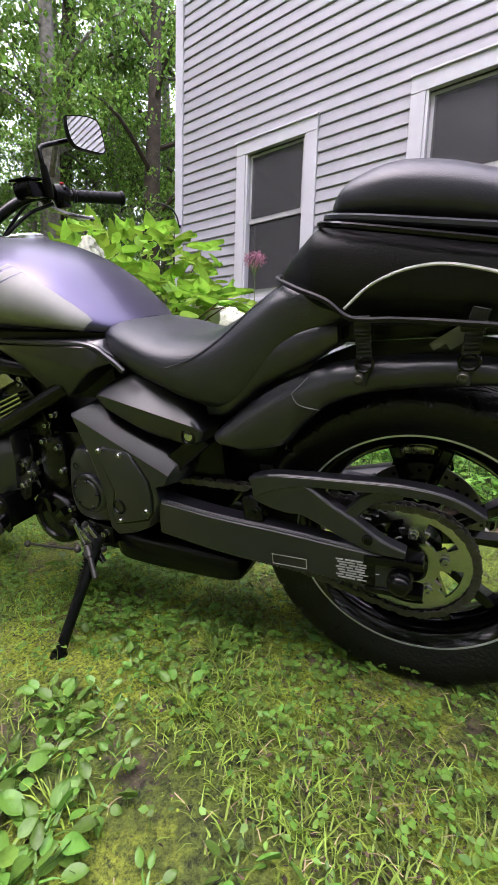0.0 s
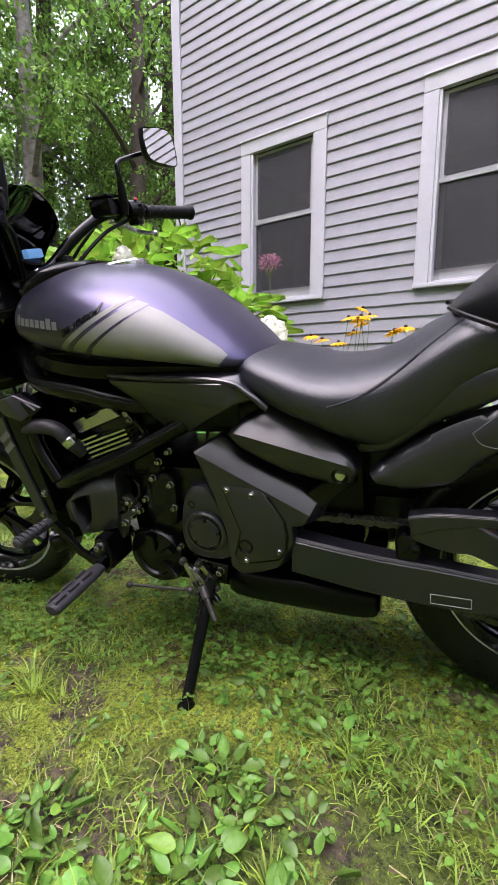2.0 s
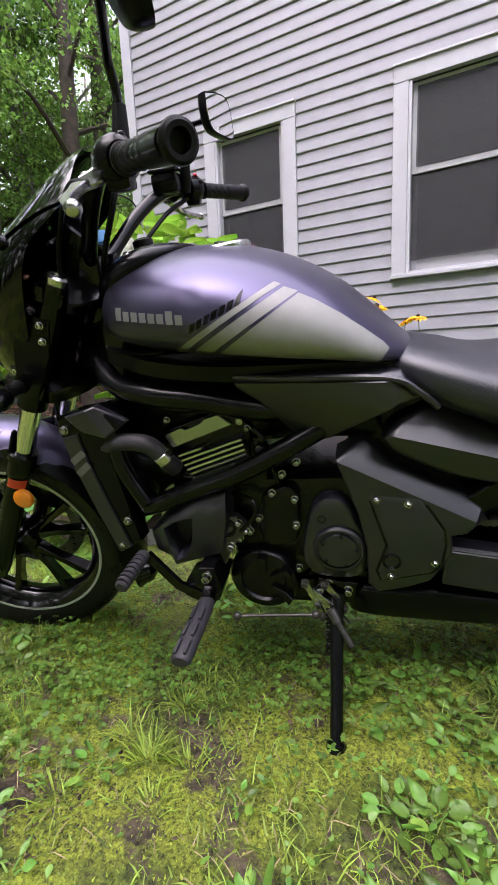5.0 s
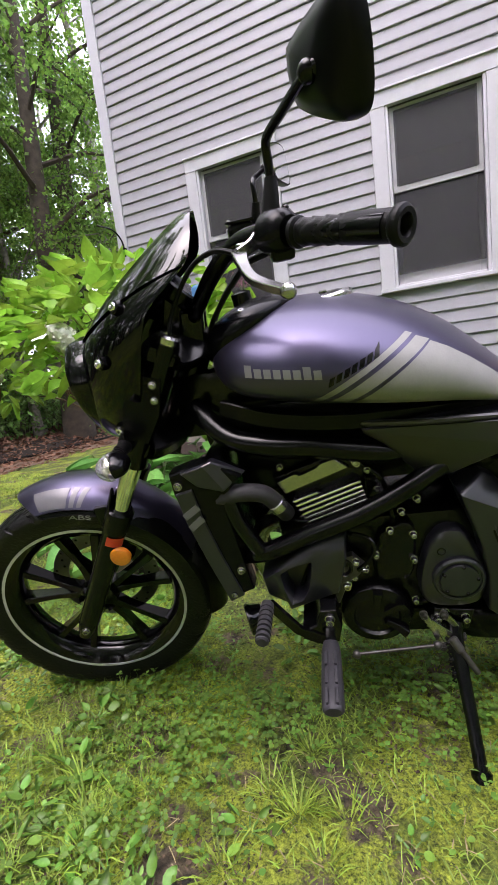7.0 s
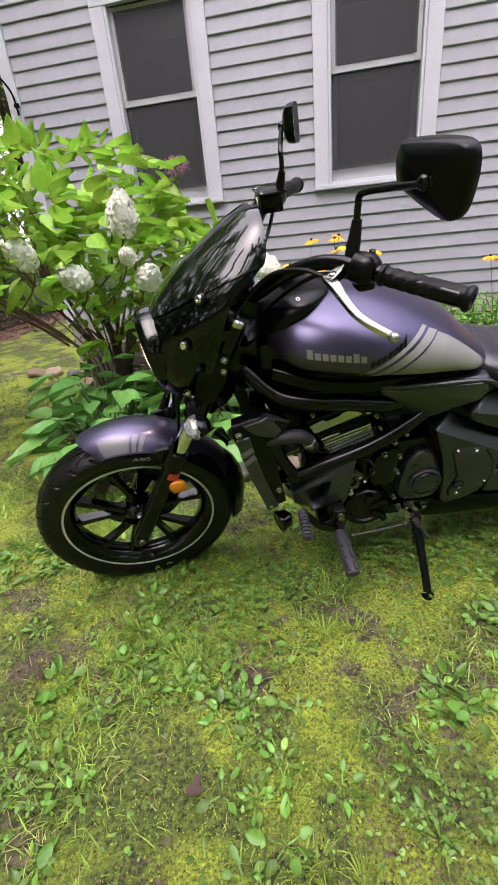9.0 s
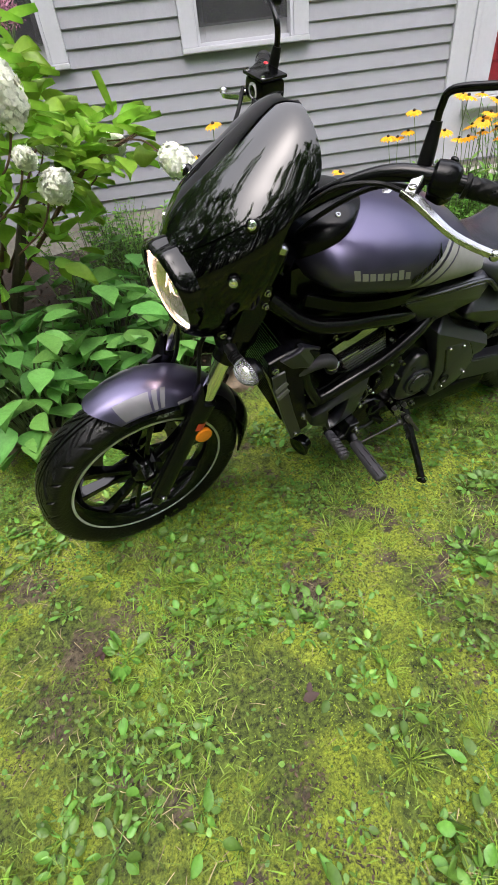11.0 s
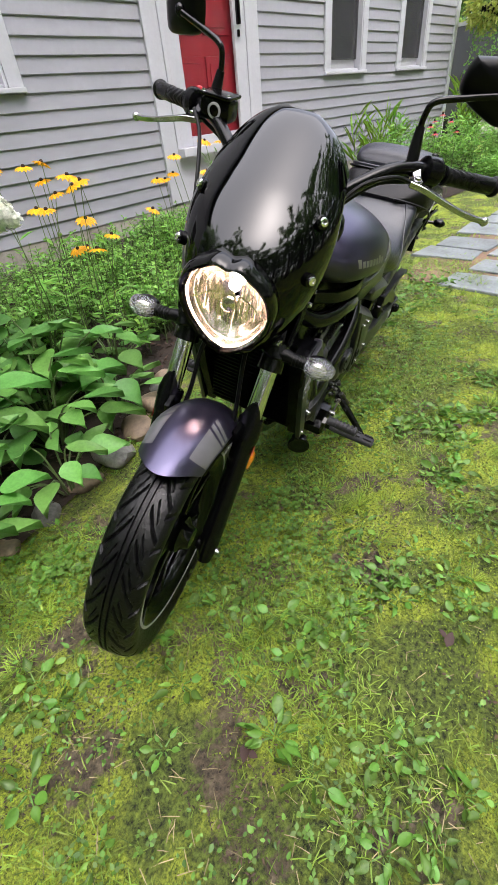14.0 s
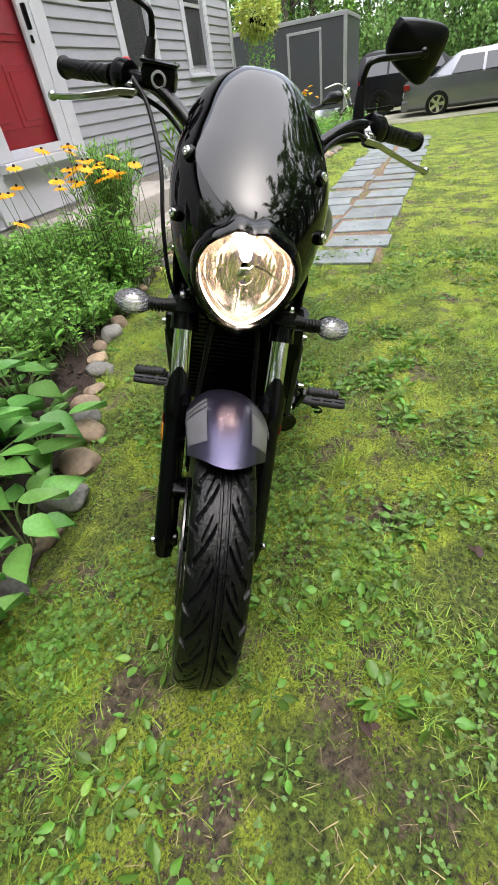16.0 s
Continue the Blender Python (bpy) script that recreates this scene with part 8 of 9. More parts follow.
# ---- trees and undergrowth ----
def build_tree(name, x, y, height, trunk_r, lean, seed, n_leaf, bark, crown_lo, label, leaf_l=0.092, spread=2.6):
    g = np.random.default_rng(seed)
    t = thing(name, pose(x, y, gz(x, y) - 0.05), label, "tree", "woodland trees")
    pts = [np.array([lean[0] * u ** 1.3 * height + 0.12 * math.sin(u * 7 + seed) * u, lean[1] * u ** 1.3 * height + 0.1 * math.cos(u * 6 + seed) * u, u * height]) for u in np.linspace(0, 1, 8)]
    bm = bmesh.new()
    tube(bm, [tuple(p) for p in pts], [trunk_r * 1.35 if i == 0 else trunk_r * (1 - 0.86 * i / 7) for i in range(8)], 12, 4)
    part("trunk", bm, bark, t)
    C = []
    for k in range(17):
        u = crown_lo + (1 - crown_lo) * (k + 0.5) / 17
        i = min(6, int(u * 7))
        f = u * 7 - i
        s = pts[i] * (1 - f) + pts[i + 1] * f
        a = k * 2.4 + g.uniform(-0.4, 0.4)
        ln = spread * (1.1 - 0.65 * u) * g.uniform(0.7, 1.15)
        e = s + np.array([math.cos(a) * ln, math.sin(a) * ln, ln * g.uniform(0.1, 0.6)])
        mid = (s + e) / 2 + np.array([0, 0, 0.12 * ln])
        bm = bmesh.new()
        tube(bm, [tuple(s), tuple(mid), tuple(e)], [trunk_r * 0.34 * (1.1 - u), trunk_r * 0.2 * (1.1 - u), 0.008], 6, 3)
        part("limb", bm, bark, t)
        for w in (0.45, 0.7, 0.9, 1.0):
            q = s * (1 - w) + e * w + np.array([0, 0, 0.1 * ln * (1 - abs(2 * w - 1))])
            C.append((q, 0.32 + 0.3 * ln * 0.45))
    per = n_leaf // len(C)
    P, D = [], []
    for c, r in C:
        sub = g.normal(0, 1, (5, 3)) * np.array([r, r, r * 0.42]) * 0.7
        k = g.integers(0, 5, per)
        P.append(c + sub[k] + g.normal(0, 1, (per, 3)) * np.array([0.14, 0.14, 0.045]))
        D.append(g.normal(0, 1, (per, 3)) - np.array([0, 0, 0.5]))
    P, D = np.vstack(P), np.vstack(D)
    n = len(P)
    L = leaf_l * g.uniform(0.6, 1.2, n)
    foliage("crown", [leaves(P, D, g.normal(0, 0.5, (n, 3)) + np.array([0, 0, 1]), L, L * 0.85, LEAF1)], FOREST, t)
    return t


TALL = ((-8.6, -4.6), (-9.6, 1.3), (-6.4, -7.6), (-2.0, -9.5), (2.5, -9.0), (-12.0, -2.5), (-10.2, -6.2), (-11.5, 0.4), (0.4, -8.6), (4.6, -7.6))
TREES = [build_tree("tree", -8.95, 6.5, 10.5, 0.23, (-0.01, 0.0), 1, 8200, GREYBARK, 0.3, "tall woodland tree with pale lichened bark"),
         build_tree("tree", -6.9, 8.4, 11.5, 0.22, (0.02, 0.02), 2, 9000, BARK, 0.22, "tall leafy woodland tree with dark bark"),
         build_tree("tree", -12.5, 9.0, 12.5, 0.24, (0.05, -0.03), 3, 9400, BARK, 0.2, "tall leafy woodland tree with dark bark"),
         build_tree("tree", -10.2, 12.0, 10.0, 0.14, (-0.04, 0.05), 4, 8000, GREYBARK, 0.15, "young woodland tree with pale bark")]
BACKTREE = build_tree("tree", -9.0, -1.6, 15.0, 0.26, (0.02, 0.02), 5, 9000, BARK, 0.12, "dense tall woodland tree with dark bark", 0.19, 3.4)
# a forked trunk near the corner of the house
_f = build_tree("tree", -7.25, 6.1, 10.5, 0.24, (0.02, -0.02), 9, 6400, BARK, 0.34, "forked woodland tree with dark bark")
_spots = [(-8.3, 4.5), (-9.6, 5.9)]
for r, a0, a1, n in ((11, 40, 78, 3), (14, 36, 84, 5), (18, 34, 90, 7), (24, 34, 100, 7)):
    for k in range(n):
        a = radians(a0 + (a1 - a0) * (k + 0.5) / n + RNG.normal(0, 1.6))
        rr = r + RNG.normal(0, 0.9)
        _spots.append((-rr * math.sin(a), rr * math.cos(a)))
# woods that close the yard behind the lawn, along the drive and behind the cars
for r, a0, a1, n in ((13, 100, 255, 13), (18, 98, 262, 16), (24, 96, 266, 18)):
    for k in range(n):
        a = radians(a0 + (a1 - a0) * (k + 0.5) / n + RNG.normal(0, 1.5))
        rr = r + RNG.normal(0, 1.0)
        _spots.append((-rr * math.sin(a), rr * math.cos(a)))
_back = []
# tall trees close behind the lawn
for r, a0, a1, n in ((10.5, 92, 250, 15), (12.0, 88, 256, 16)):
    for k in range(n):
        a = radians(a0 + (a1 - a0) * (k + 0.5) / n + RNG.normal(0, 1.5))
        _back.append((-r * math.sin(a), r * math.cos(a)))
_cars = [(23 + RNG.uniform(0, 9), -13 + 26 * (k + 0.5) / 40 + RNG.normal(0, 0.6)) for k in range(40)]
for i, (x, y) in enumerate(_spots):
    src = TREES[(i * 7 + i // 3) % 4]
    s = RNG.uniform(0.85, 1.25)
    c = copy_thing(src, pose(x, y, gz(x, y) - 0.08, 0, 0, RNG.uniform(0, 360)) @ Matrix.Diagonal((s, s, s * RNG.uniform(0.9, 1.15), 1)))


for i, (x, y) in enumerate(_back):
    s = RNG.uniform(0.55, 0.78)
    copy_thing(BACKTREE, pose(x, y, gz(x, y) - 0.08, 0, 0, RNG.uniform(0, 360)) @ Matrix.Diagonal((s, s, s * RNG.uniform(0.9, 1.1), 1)))
for i, (x, y) in enumerate(_cars):
    s = RNG.uniform(0.6, 0.8)
    copy_thing(BACKTREE, pose(x, y, gz(x, y) - 0.08, 0, 0, RNG.uniform(0, 360)) @ Matrix.Diagonal((s, s, s * RNG.uniform(0.9, 1.1), 1)))
for x, y, s in ((-8.7, 5.3, 0.6), (-8.1, 5.9, 0.7), (-7.8, 6.7, 0.6), (-9.2, 4.6, 0.65)):
    copy_thing(TREES[3], pose(x, y, gz(x, y) - 0.05, 0, 0, 130 * x) @ Matrix.Diagonal((s, s, s, 1)))
for i, (x, y) in enumerate(TALL):
    s = 0.75 + 0.05 * i if i < 3 else 0.95
    copy_thing(BACKTREE, pose(x, y, gz(x, y) - 0.08, 0, 0, 70 * i) @ Matrix.Diagonal((s, s, s, 1)))


def build_shrub(x, y, w, h, seed, n=1500):
    g = np.random.default_rng(seed)
    t = thing("woodland_shrub", pose(x, y, gz(x, y) - 0.02), "dense green undergrowth shrub at the wood's edge", "shrub", "woodland shrubs")
    m = 16
    c = np.stack([g.normal(0, w * 0.4, m), g.normal(0, w * 0.4, m), g.uniform(0.12, 0.95, m) * h], 1)
    k = g.integers(0, m, n)
    P = c[k] + g.normal(0, 1, (n, 3)) * np.array([0.26, 0.26, 0.13])
    P[:, 2] = np.abs(P[:, 2])
    L = g.uniform(0.06, 0.13, n)
    foliage("leaves", [leaves(P, g.normal(0, 1, (n, 3)) - np.array([0, 0, 0.3]), g.normal(0, 0.5, (n, 3)) + np.array([0, 0, 1]), L, L * 0.75, LEAF1)], UNDER, t)
    stems_mesh("stem", [[(q[0] * 0.15, q[1] * 0.15, 0), (q[0] * 0.6, q[1] * 0.6, q[2] * 0.7), tuple(q)] for q in c], BARK, t, 0.012, 0.004, 5, 3)
    return t


SHRUBS = [build_shrub(-9.4, 7.2, 1.5, 1.8, 61), build_shrub(-8.2, 8.6, 1.2, 2.6, 62), build_shrub(-11.0, 6.6, 1.7, 1.3, 63)]
for r, a0, a1, n in ((10.8, 40, 76, 8), (13, 38, 80, 9), (16, 36, 84, 10), (20, 34, 95, 10), (15, 96, 262, 26), (21, 96, 262, 26)):
    for k in range(n):
        a = radians(a0 + (a1 - a0) * (k + 0.5) / n + RNG.normal(0, 1.5))
        rr = r + RNG.normal(0, 0.7)
        x, y = -rr * math.sin(a), rr * math.cos(a)
        s = RNG.uniform(0.8, 1.5)
        copy_thing(SHRUBS[k % 3], pose(x, y, gz(x, y) - 0.02, 0, 0, RNG.uniform(0, 360)) @ Matrix.Diagonal((s, s, s * RNG.uniform(0.8, 1.2), 1)))
for k in range(20):
    a = radians(62 + 66 * k / 19 + RNG.normal(0, 1))
    x, y = -25 * math.sin(a), 25 * math.cos(a)
    s = RNG.uniform(2.2, 3.2)
    copy_thing(SHRUBS[k % 3], pose(x, y, gz(x, y) - 0.02, 0, 0, RNG.uniform(0, 360)) @ Matrix.Diagonal((s, s, s * 1.2, 1)))
for k in range(120):
    x, y = 22.5 + 7 * RNG.uniform(), -15 + 30 * k / 119
    s = RNG.uniform(1.0, 1.7)
    copy_thing(SHRUBS[k % 3], pose(x, y, gz(x, y) - 0.02, 0, 0, RNG.uniform(0, 360)) @ Matrix.Diagonal((s, s, s * 1.25, 1)))
for k in range(22):
    x, y = 21.5 + RNG.uniform(0, 3), -12 + 24 * k / 21
    s = RNG.uniform(1.0, 1.6)
    copy_thing(SHRUBS[k % 3], pose(x, y, gz(x, y) - 0.02, 0, 0, RNG.uniform(0, 360)) @ Matrix.Diagonal((s, s, s, 1)))


# ---- lawn growth ----
def lawn_growth():
    def patch(x, y, f, s):
        return noise.noise((x * f, y * f, s))

    def scatter(n, x0, x1, y0, y1, keep):
        out = []
        while len(out) < n:
            x, y = RNG.uniform(x0, x1), RNG.uniform(y0, y1)
            if y < edge_y(x) - 0.02 and RNG.uniform() < keep(x, y):
                out.append((x, y, gz(x, y)))
        return np.array(out)

    # blades
    P = scatter(76000, -3.3, 1.6, -1.3, 2.0, lambda x, y: max(0.05, 0.22 + 2.0 * patch(x, y, 2.6, 2.0)))
    far = scatter(56000, 0.8, 13.5, -4.5, 2.0, lambda x, y: 0.5 + 0.6 * patch(x, y, 0.9, 5.0))
    left = scatter(9000, -7.5, -2.6, 0.2, 4.2, lambda x, y: 0.5 + 0.6 * patch(x, y, 0.9, 5.0))
    sets = []
    for Q, l0, l1, w in ((P, 0.012, 0.052, 0.0021), (far, 0.02, 0.05, 0.006), (left, 0.025, 0.055, 0.007)):
        n = len(Q)
        a = RNG.uniform(0, 2 * math.pi, n)
        D = np.stack([np.cos(a), np.sin(a), RNG.uniform(0.25, 1.6, n)], 1)
        N = np.stack([-np.cos(a), -np.sin(a), np.full(n, 1.2)], 1)
        sets.append(leaves(Q - np.array([0, 0, 0.003]), D, N, RNG.uniform(l0, l1, n), RNG.uniform(w * 0.6, w * 1.7, n), BLADE))
    g = foliage("grass_blades", sets, GRASS)
    tagged(g, "short uneven grass blades of the lawn", "grass", kind="stuff")
    # small seedling leaves between the blades
    Q = scatter(6000, -3.1, 1.4, -1.25, 1.85, lambda x, y: max(0.05, 0.12 + 1.9 * patch(x, y, 3.1, 15.0)))
    n = len(Q)
    a = RNG.uniform(0, 2 * math.pi, n)
    L = RNG.uniform(0.007, 0.018, n)
    s = foliage("seedling_leaves", [leaves(Q + np.stack([np.zeros(n), np.zeros(n), RNG.uniform(0.004, 0.03, n)], 1), np.stack([np.cos(a), np.sin(a), RNG.uniform(-0.2, 0.5, n)], 1), RNG.normal(0, 0.3, (n, 3)) + np.array([0, 0, 1]), L, L * RNG.uniform(0.5, 0.8, n), LEAF5)], WEED)
    tagged(s, "tiny seedling leaves between the grass blades", "weeds", kind="stuff")
    # dry straw lying in the turf
    Q = scatter(4200, -3.2, 1.4, -1.3, 1.9, lambda x, y: max(0.05, 0.3 + 1.2 * patch(x, y, 2.2, 9.0)))
    n = len(Q)
    a = RNG.uniform(0, 2 * math.pi, n)
    s = foliage("dry_straw", [leaves(Q + np.array([0, 0, 0.006]), np.stack([np.cos(a), np.sin(a), RNG.uniform(-0.05, 0.3, n)], 1), np.tile([0, 0, 1.0], (n, 1)), RNG.uniform(0.015, 0.05, n), np.full(n, 0.0017), BLADE)], STRAW)
    tagged(s, "dry straw-coloured grass lying in the lawn", "dry grass", kind="stuff")
    # crumbs of soil, old leaves and clippings in the bare patches
    Q = scatter(26000, -3.2, 1.5, -1.3, 1.9, lambda x, y: max(0.02, 2.2 * patch(x, y, 3.7, 21.0) - 0.1))
    n = len(Q)
    a = RNG.uniform(0, 2 * math.pi, n)
    L = RNG.uniform(0.004, 0.013, n)
    s = foliage("leaf_litter", [leaves(Q + np.stack([np.zeros(n), np.zeros(n), RNG.uniform(0.003, 0.014, n)], 1), np.stack([np.cos(a), np.sin(a), RNG.uniform(-0.2, 0.3, n)], 1), RNG.normal(0, 0.4, (n, 3)) + np.array([0, 0, 1]), L, L * RNG.uniform(0.25, 0.6, n), LEAF5)], LITTER)
    tagged(s, "dark crumbled leaf litter and soil between the moss", "leaf litter", kind="stuff")
    # moss tufts
    Q = scatter(120000, -3.1, 1.3, -1.2, 1.9, lambda x, y: max(0.0, 0.2 + 1.9 * patch(x, y, 2.2, 4.0)))
    n = len(Q)
    s = foliage("moss", [leaves(Q - np.array([0, 0, 0.002]), rnd_dirs(n, 0.8), rnd_dirs(n, 0.5), RNG.uniform(0.005, 0.011, n), RNG.uniform(0.003, 0.006, n), LEAF1)], MOSS)
    tagged(s, "bright yellow-green moss cushions in the lawn", "moss", kind="stuff")
    # plantain rosettes
    C = scatter(900, -3.1, 1.5, -1.25, 1.75, lambda x, y: max(0.04, 0.1 + 2.2 * patch(x, y, 2.6, 7.0)))
    P, D, L = [], [], []
    for c in C:
        k = RNG.integers(4, 10)
        a = RNG.uniform(0, 6.3) + np.arange(k) * 6.283 / k + RNG.normal(0, 0.3, k)
        size = RNG.uniform(0.012, 0.026) if RNG.uniform() < 0.5 else RNG.uniform(0.022, 0.04)
        for b in a:
            P.append(c + np.array([math.cos(b) * 0.006, math.sin(b) * 0.006, 0.004]))
            D.append((math.cos(b), math.sin(b), RNG.uniform(0.15, 0.9)))
            L.append(size * RNG.uniform(0.7, 1.2))
    P, D, L = np.array(P), np.array(D), np.array(L)
    st = P + D / np.linalg.norm(D, axis=1, keepdims=True) * L[:, None] * 0.8
    N = RNG.normal(0, 0.5, P.shape) + np.array([0, 0, 1])
    D2 = D.copy()
    D2[:, 2] *= 0.45
    s = foliage("plantain_weeds", [leaves(st[::2], D2[::2], N[::2], L[::2], L[::2] * 0.62, LEAFO), leaves(st[1::2], D2[1::2], N[1::2], L[1::2] * 1.15, L[1::2] * 0.58, LEAFP), leaves(P, D, N, L * 0.85, np.full(len(L), 0.0035), BLADE)], WEED)
    tagged(s, "broad oval plantain weeds dotted over the lawn", "weeds", kind="stuff")
    # tufts of longer arching grass
    C = scatter(230, -3.1, 1.4, -1.25, 1.8, lambda x, y: max(0.03, 0.15 + 1.8 * patch(x, y, 2.1, 31.0)))
    Q, D, L = [], [], []
    for c in C:
        k = RNG.integers(22, 60)
        a = RNG.uniform(0, 6.3, k)
        rr = RNG.uniform(0, 0.03, k)
        Q.append(c + np.stack([rr * np.cos(a), rr * np.sin(a), np.full(k, -0.003)], 1))
        D.append(np.stack([np.cos(a), np.sin(a), RNG.uniform(0.3, 2.2, k)], 1))
        L.append(RNG.uniform(0.03, 0.07, k) * RNG.uniform(0.7, 1.15))
    Q, D, L = np.vstack(Q), np.vstack(D), np.concatenate(L)
    N = np.stack([-D[:, 0], -D[:, 1], np.full(len(Q), 1.2)], 1)
    s = foliage("grass_tufts", [leaves(Q, D, N, L, RNG.uniform(0.0016, 0.0036, len(Q)), BLADE)], GRASS)
    tagged(s, "tufts of longer arching grass in the lawn", "grass", kind="stuff")
    # clover under and in front of the motorcycle
    C = scatter(2700, -2.4, 0.3, -0.3, 1.3, lambda x, y: max(0.0, math.exp(-((x + 1.48) / 0.27) ** 2 - ((y - 0.47) / 0.13) ** 2) + (0.03 + 1.1 * patch(x, y, 2.6, 12.0)) * (1 if x < -0.7 else 0.25) + 0.5 * math.exp(-((y - 0.78 + 0.1 * (x + 1)) / 0.22) ** 2)))
    h = RNG.uniform(0.012, 0.045, len(C))
    a0 = RNG.uniform(0, 6.3, len(C))
    sets = []
    for k in range(3):
        a = a0 + k * 2.094
        sets.append(leaves(C + np.stack([np.zeros(len(C)), np.zeros(len(C)), h], 1), np.stack([np.cos(a), np.sin(a), RNG.uniform(-0.1, 0.3, len(C))], 1), RNG.normal(0, 0.2, C.shape) + np.array([0, 0, 1]), RNG.uniform(0.008, 0.016, len(C)), RNG.uniform(0.009, 0.015, len(C)), LEAF1))
    sets.append(leaves(C, np.tile([0.05, 0, 1.0], (len(C), 1)), np.tile([1.0, 0, 0], (len(C), 1)), h, np.full(len(C), 0.0015), BLADE))
    s = foliage("clover", sets, CLOVER)
    tagged(s, "small clover leaves growing under the motorcycle", "clover", kind="stuff")


LITTER = mat("dark_leaf_litter", (0.075, 0.05, 0.03), 0.9, 0, 0.4, 20, isl=0.6)
STRAW = mat("dry_straw_blade", (0.36, 0.29, 0.15), 0.8, 0, 0.3, 20, isl=0.35)
MOSS = mat("yellow_green_moss", (0.34, 0.47, 0.046), 0.8, 0, 0.3, 3, isl=0.4, leaf=0.3)
lawn_growth()
for i, (x, y) in enumerate(((-1.41, -0.14), (-1.62, -0.42), (-0.55, 0.2), (-1.95, 0.1))):
    d = thing("dead_leaf", pose(x, y, gz(x, y) + 0.012, 8, -6, 70 * i), "curled dead brown leaf on the lawn", "leaf", "dead leaves")
    v, f = leaves(np.array([[-0.03, 0, 0], [-0.01, 0.01, 0.002]]), np.array([[1, 0.1, 0.15], [0.4, 1, 0.2]]), np.array([[0, 0, 1.0], [0.2, 0, 1]]), np.array([0.045, 0.026]), np.array([0.026, 0.018]), LEAF5)
    foliage("blade", [(v, f)], DRYLEAF, d)


# ---- stones, path, yard ----
BOTTLEGLASS = mat("clear_bottle_glass", (0.8, 0.84, 0.84), 0.06, 0, 0, trans=0.8, ior=1.4)
MULCH = mat("shredded_bark", (0.065, 0.038, 0.026), 0.9, 0, 0.4, 20, isl=0.5)


def build_stone(name, x, y, r, seed, material, label, group, flat=0.62):
    bm = bmesh.new()
    bmesh.ops.create_icosphere(bm, subdivisions=3, radius=1)
    for v in bm.verts:
        k = 1 + 0.36 * noise.noise(v.co * 1.1 + Vector((seed * 3.1, 0, 0))) + 0.05 * noise.noise(v.co * 4 + Vector((0, seed, 0)))
        v.co = Vector((v.co.x * r * k * 1.15, v.co.y * r * k * 0.85, v.co.z * r * k * flat))
    ob = part(name, bm, material if seed % 3 else GREYSTONE)
    ob.matrix_world = pose(x, y, gz(x, y) + r * 0.22, random.uniform(-8, 8), random.uniform(-8, 8), random.uniform(0, 180))
    return tagged(ob, label, "stone", group)


_known = [(-1.5, 1.27, 0.085), (-1.33, 1.335, 0.075), (-1.15, 1.42, 0.07), (-1.06, 1.50, 0.06), (-0.96, 1.57, 0.06), (-1.68, 1.22, 0.05), (-1.86, 1.2, 0.05), (-2.05, 1.16, 0.05)]
for i, (x, y, r) in enumerate(_known):
    build_stone("edging_stone", x, y, r * 1.15, i, STONE, "rounded tan field stone edging the flower bed", "edging stones")
x, i = -0.84, 20
while x < 2.3:
    build_stone("edging_stone", x, edge_y(x) + random.uniform(-0.03, 0.03), random.uniform(0.045, 0.075), i, STONE, "rounded grey field stone edging the flower bed", "edging stones")
    x += random.uniform(0.11, 0.17)
    i += 1
x = -2.25
while x > -4.2:
    build_stone("edging_stone", x, edge_y(x), random.uniform(0.06, 0.1), i, STONE, "rounded grey field stone edging the flower bed", "edging stones")
    x -= random.uniform(0.15, 0.22)
    i += 1
while i < 66:
    build_stone("edging_stone", 3.2 + (i - 36) * 0.16, edge_y(3.2 + (i - 36) * 0.16), random.uniform(0.06, 0.09), i, STONE, "rounded grey field stone edging the flower bed", "edging stones")
    i += 1

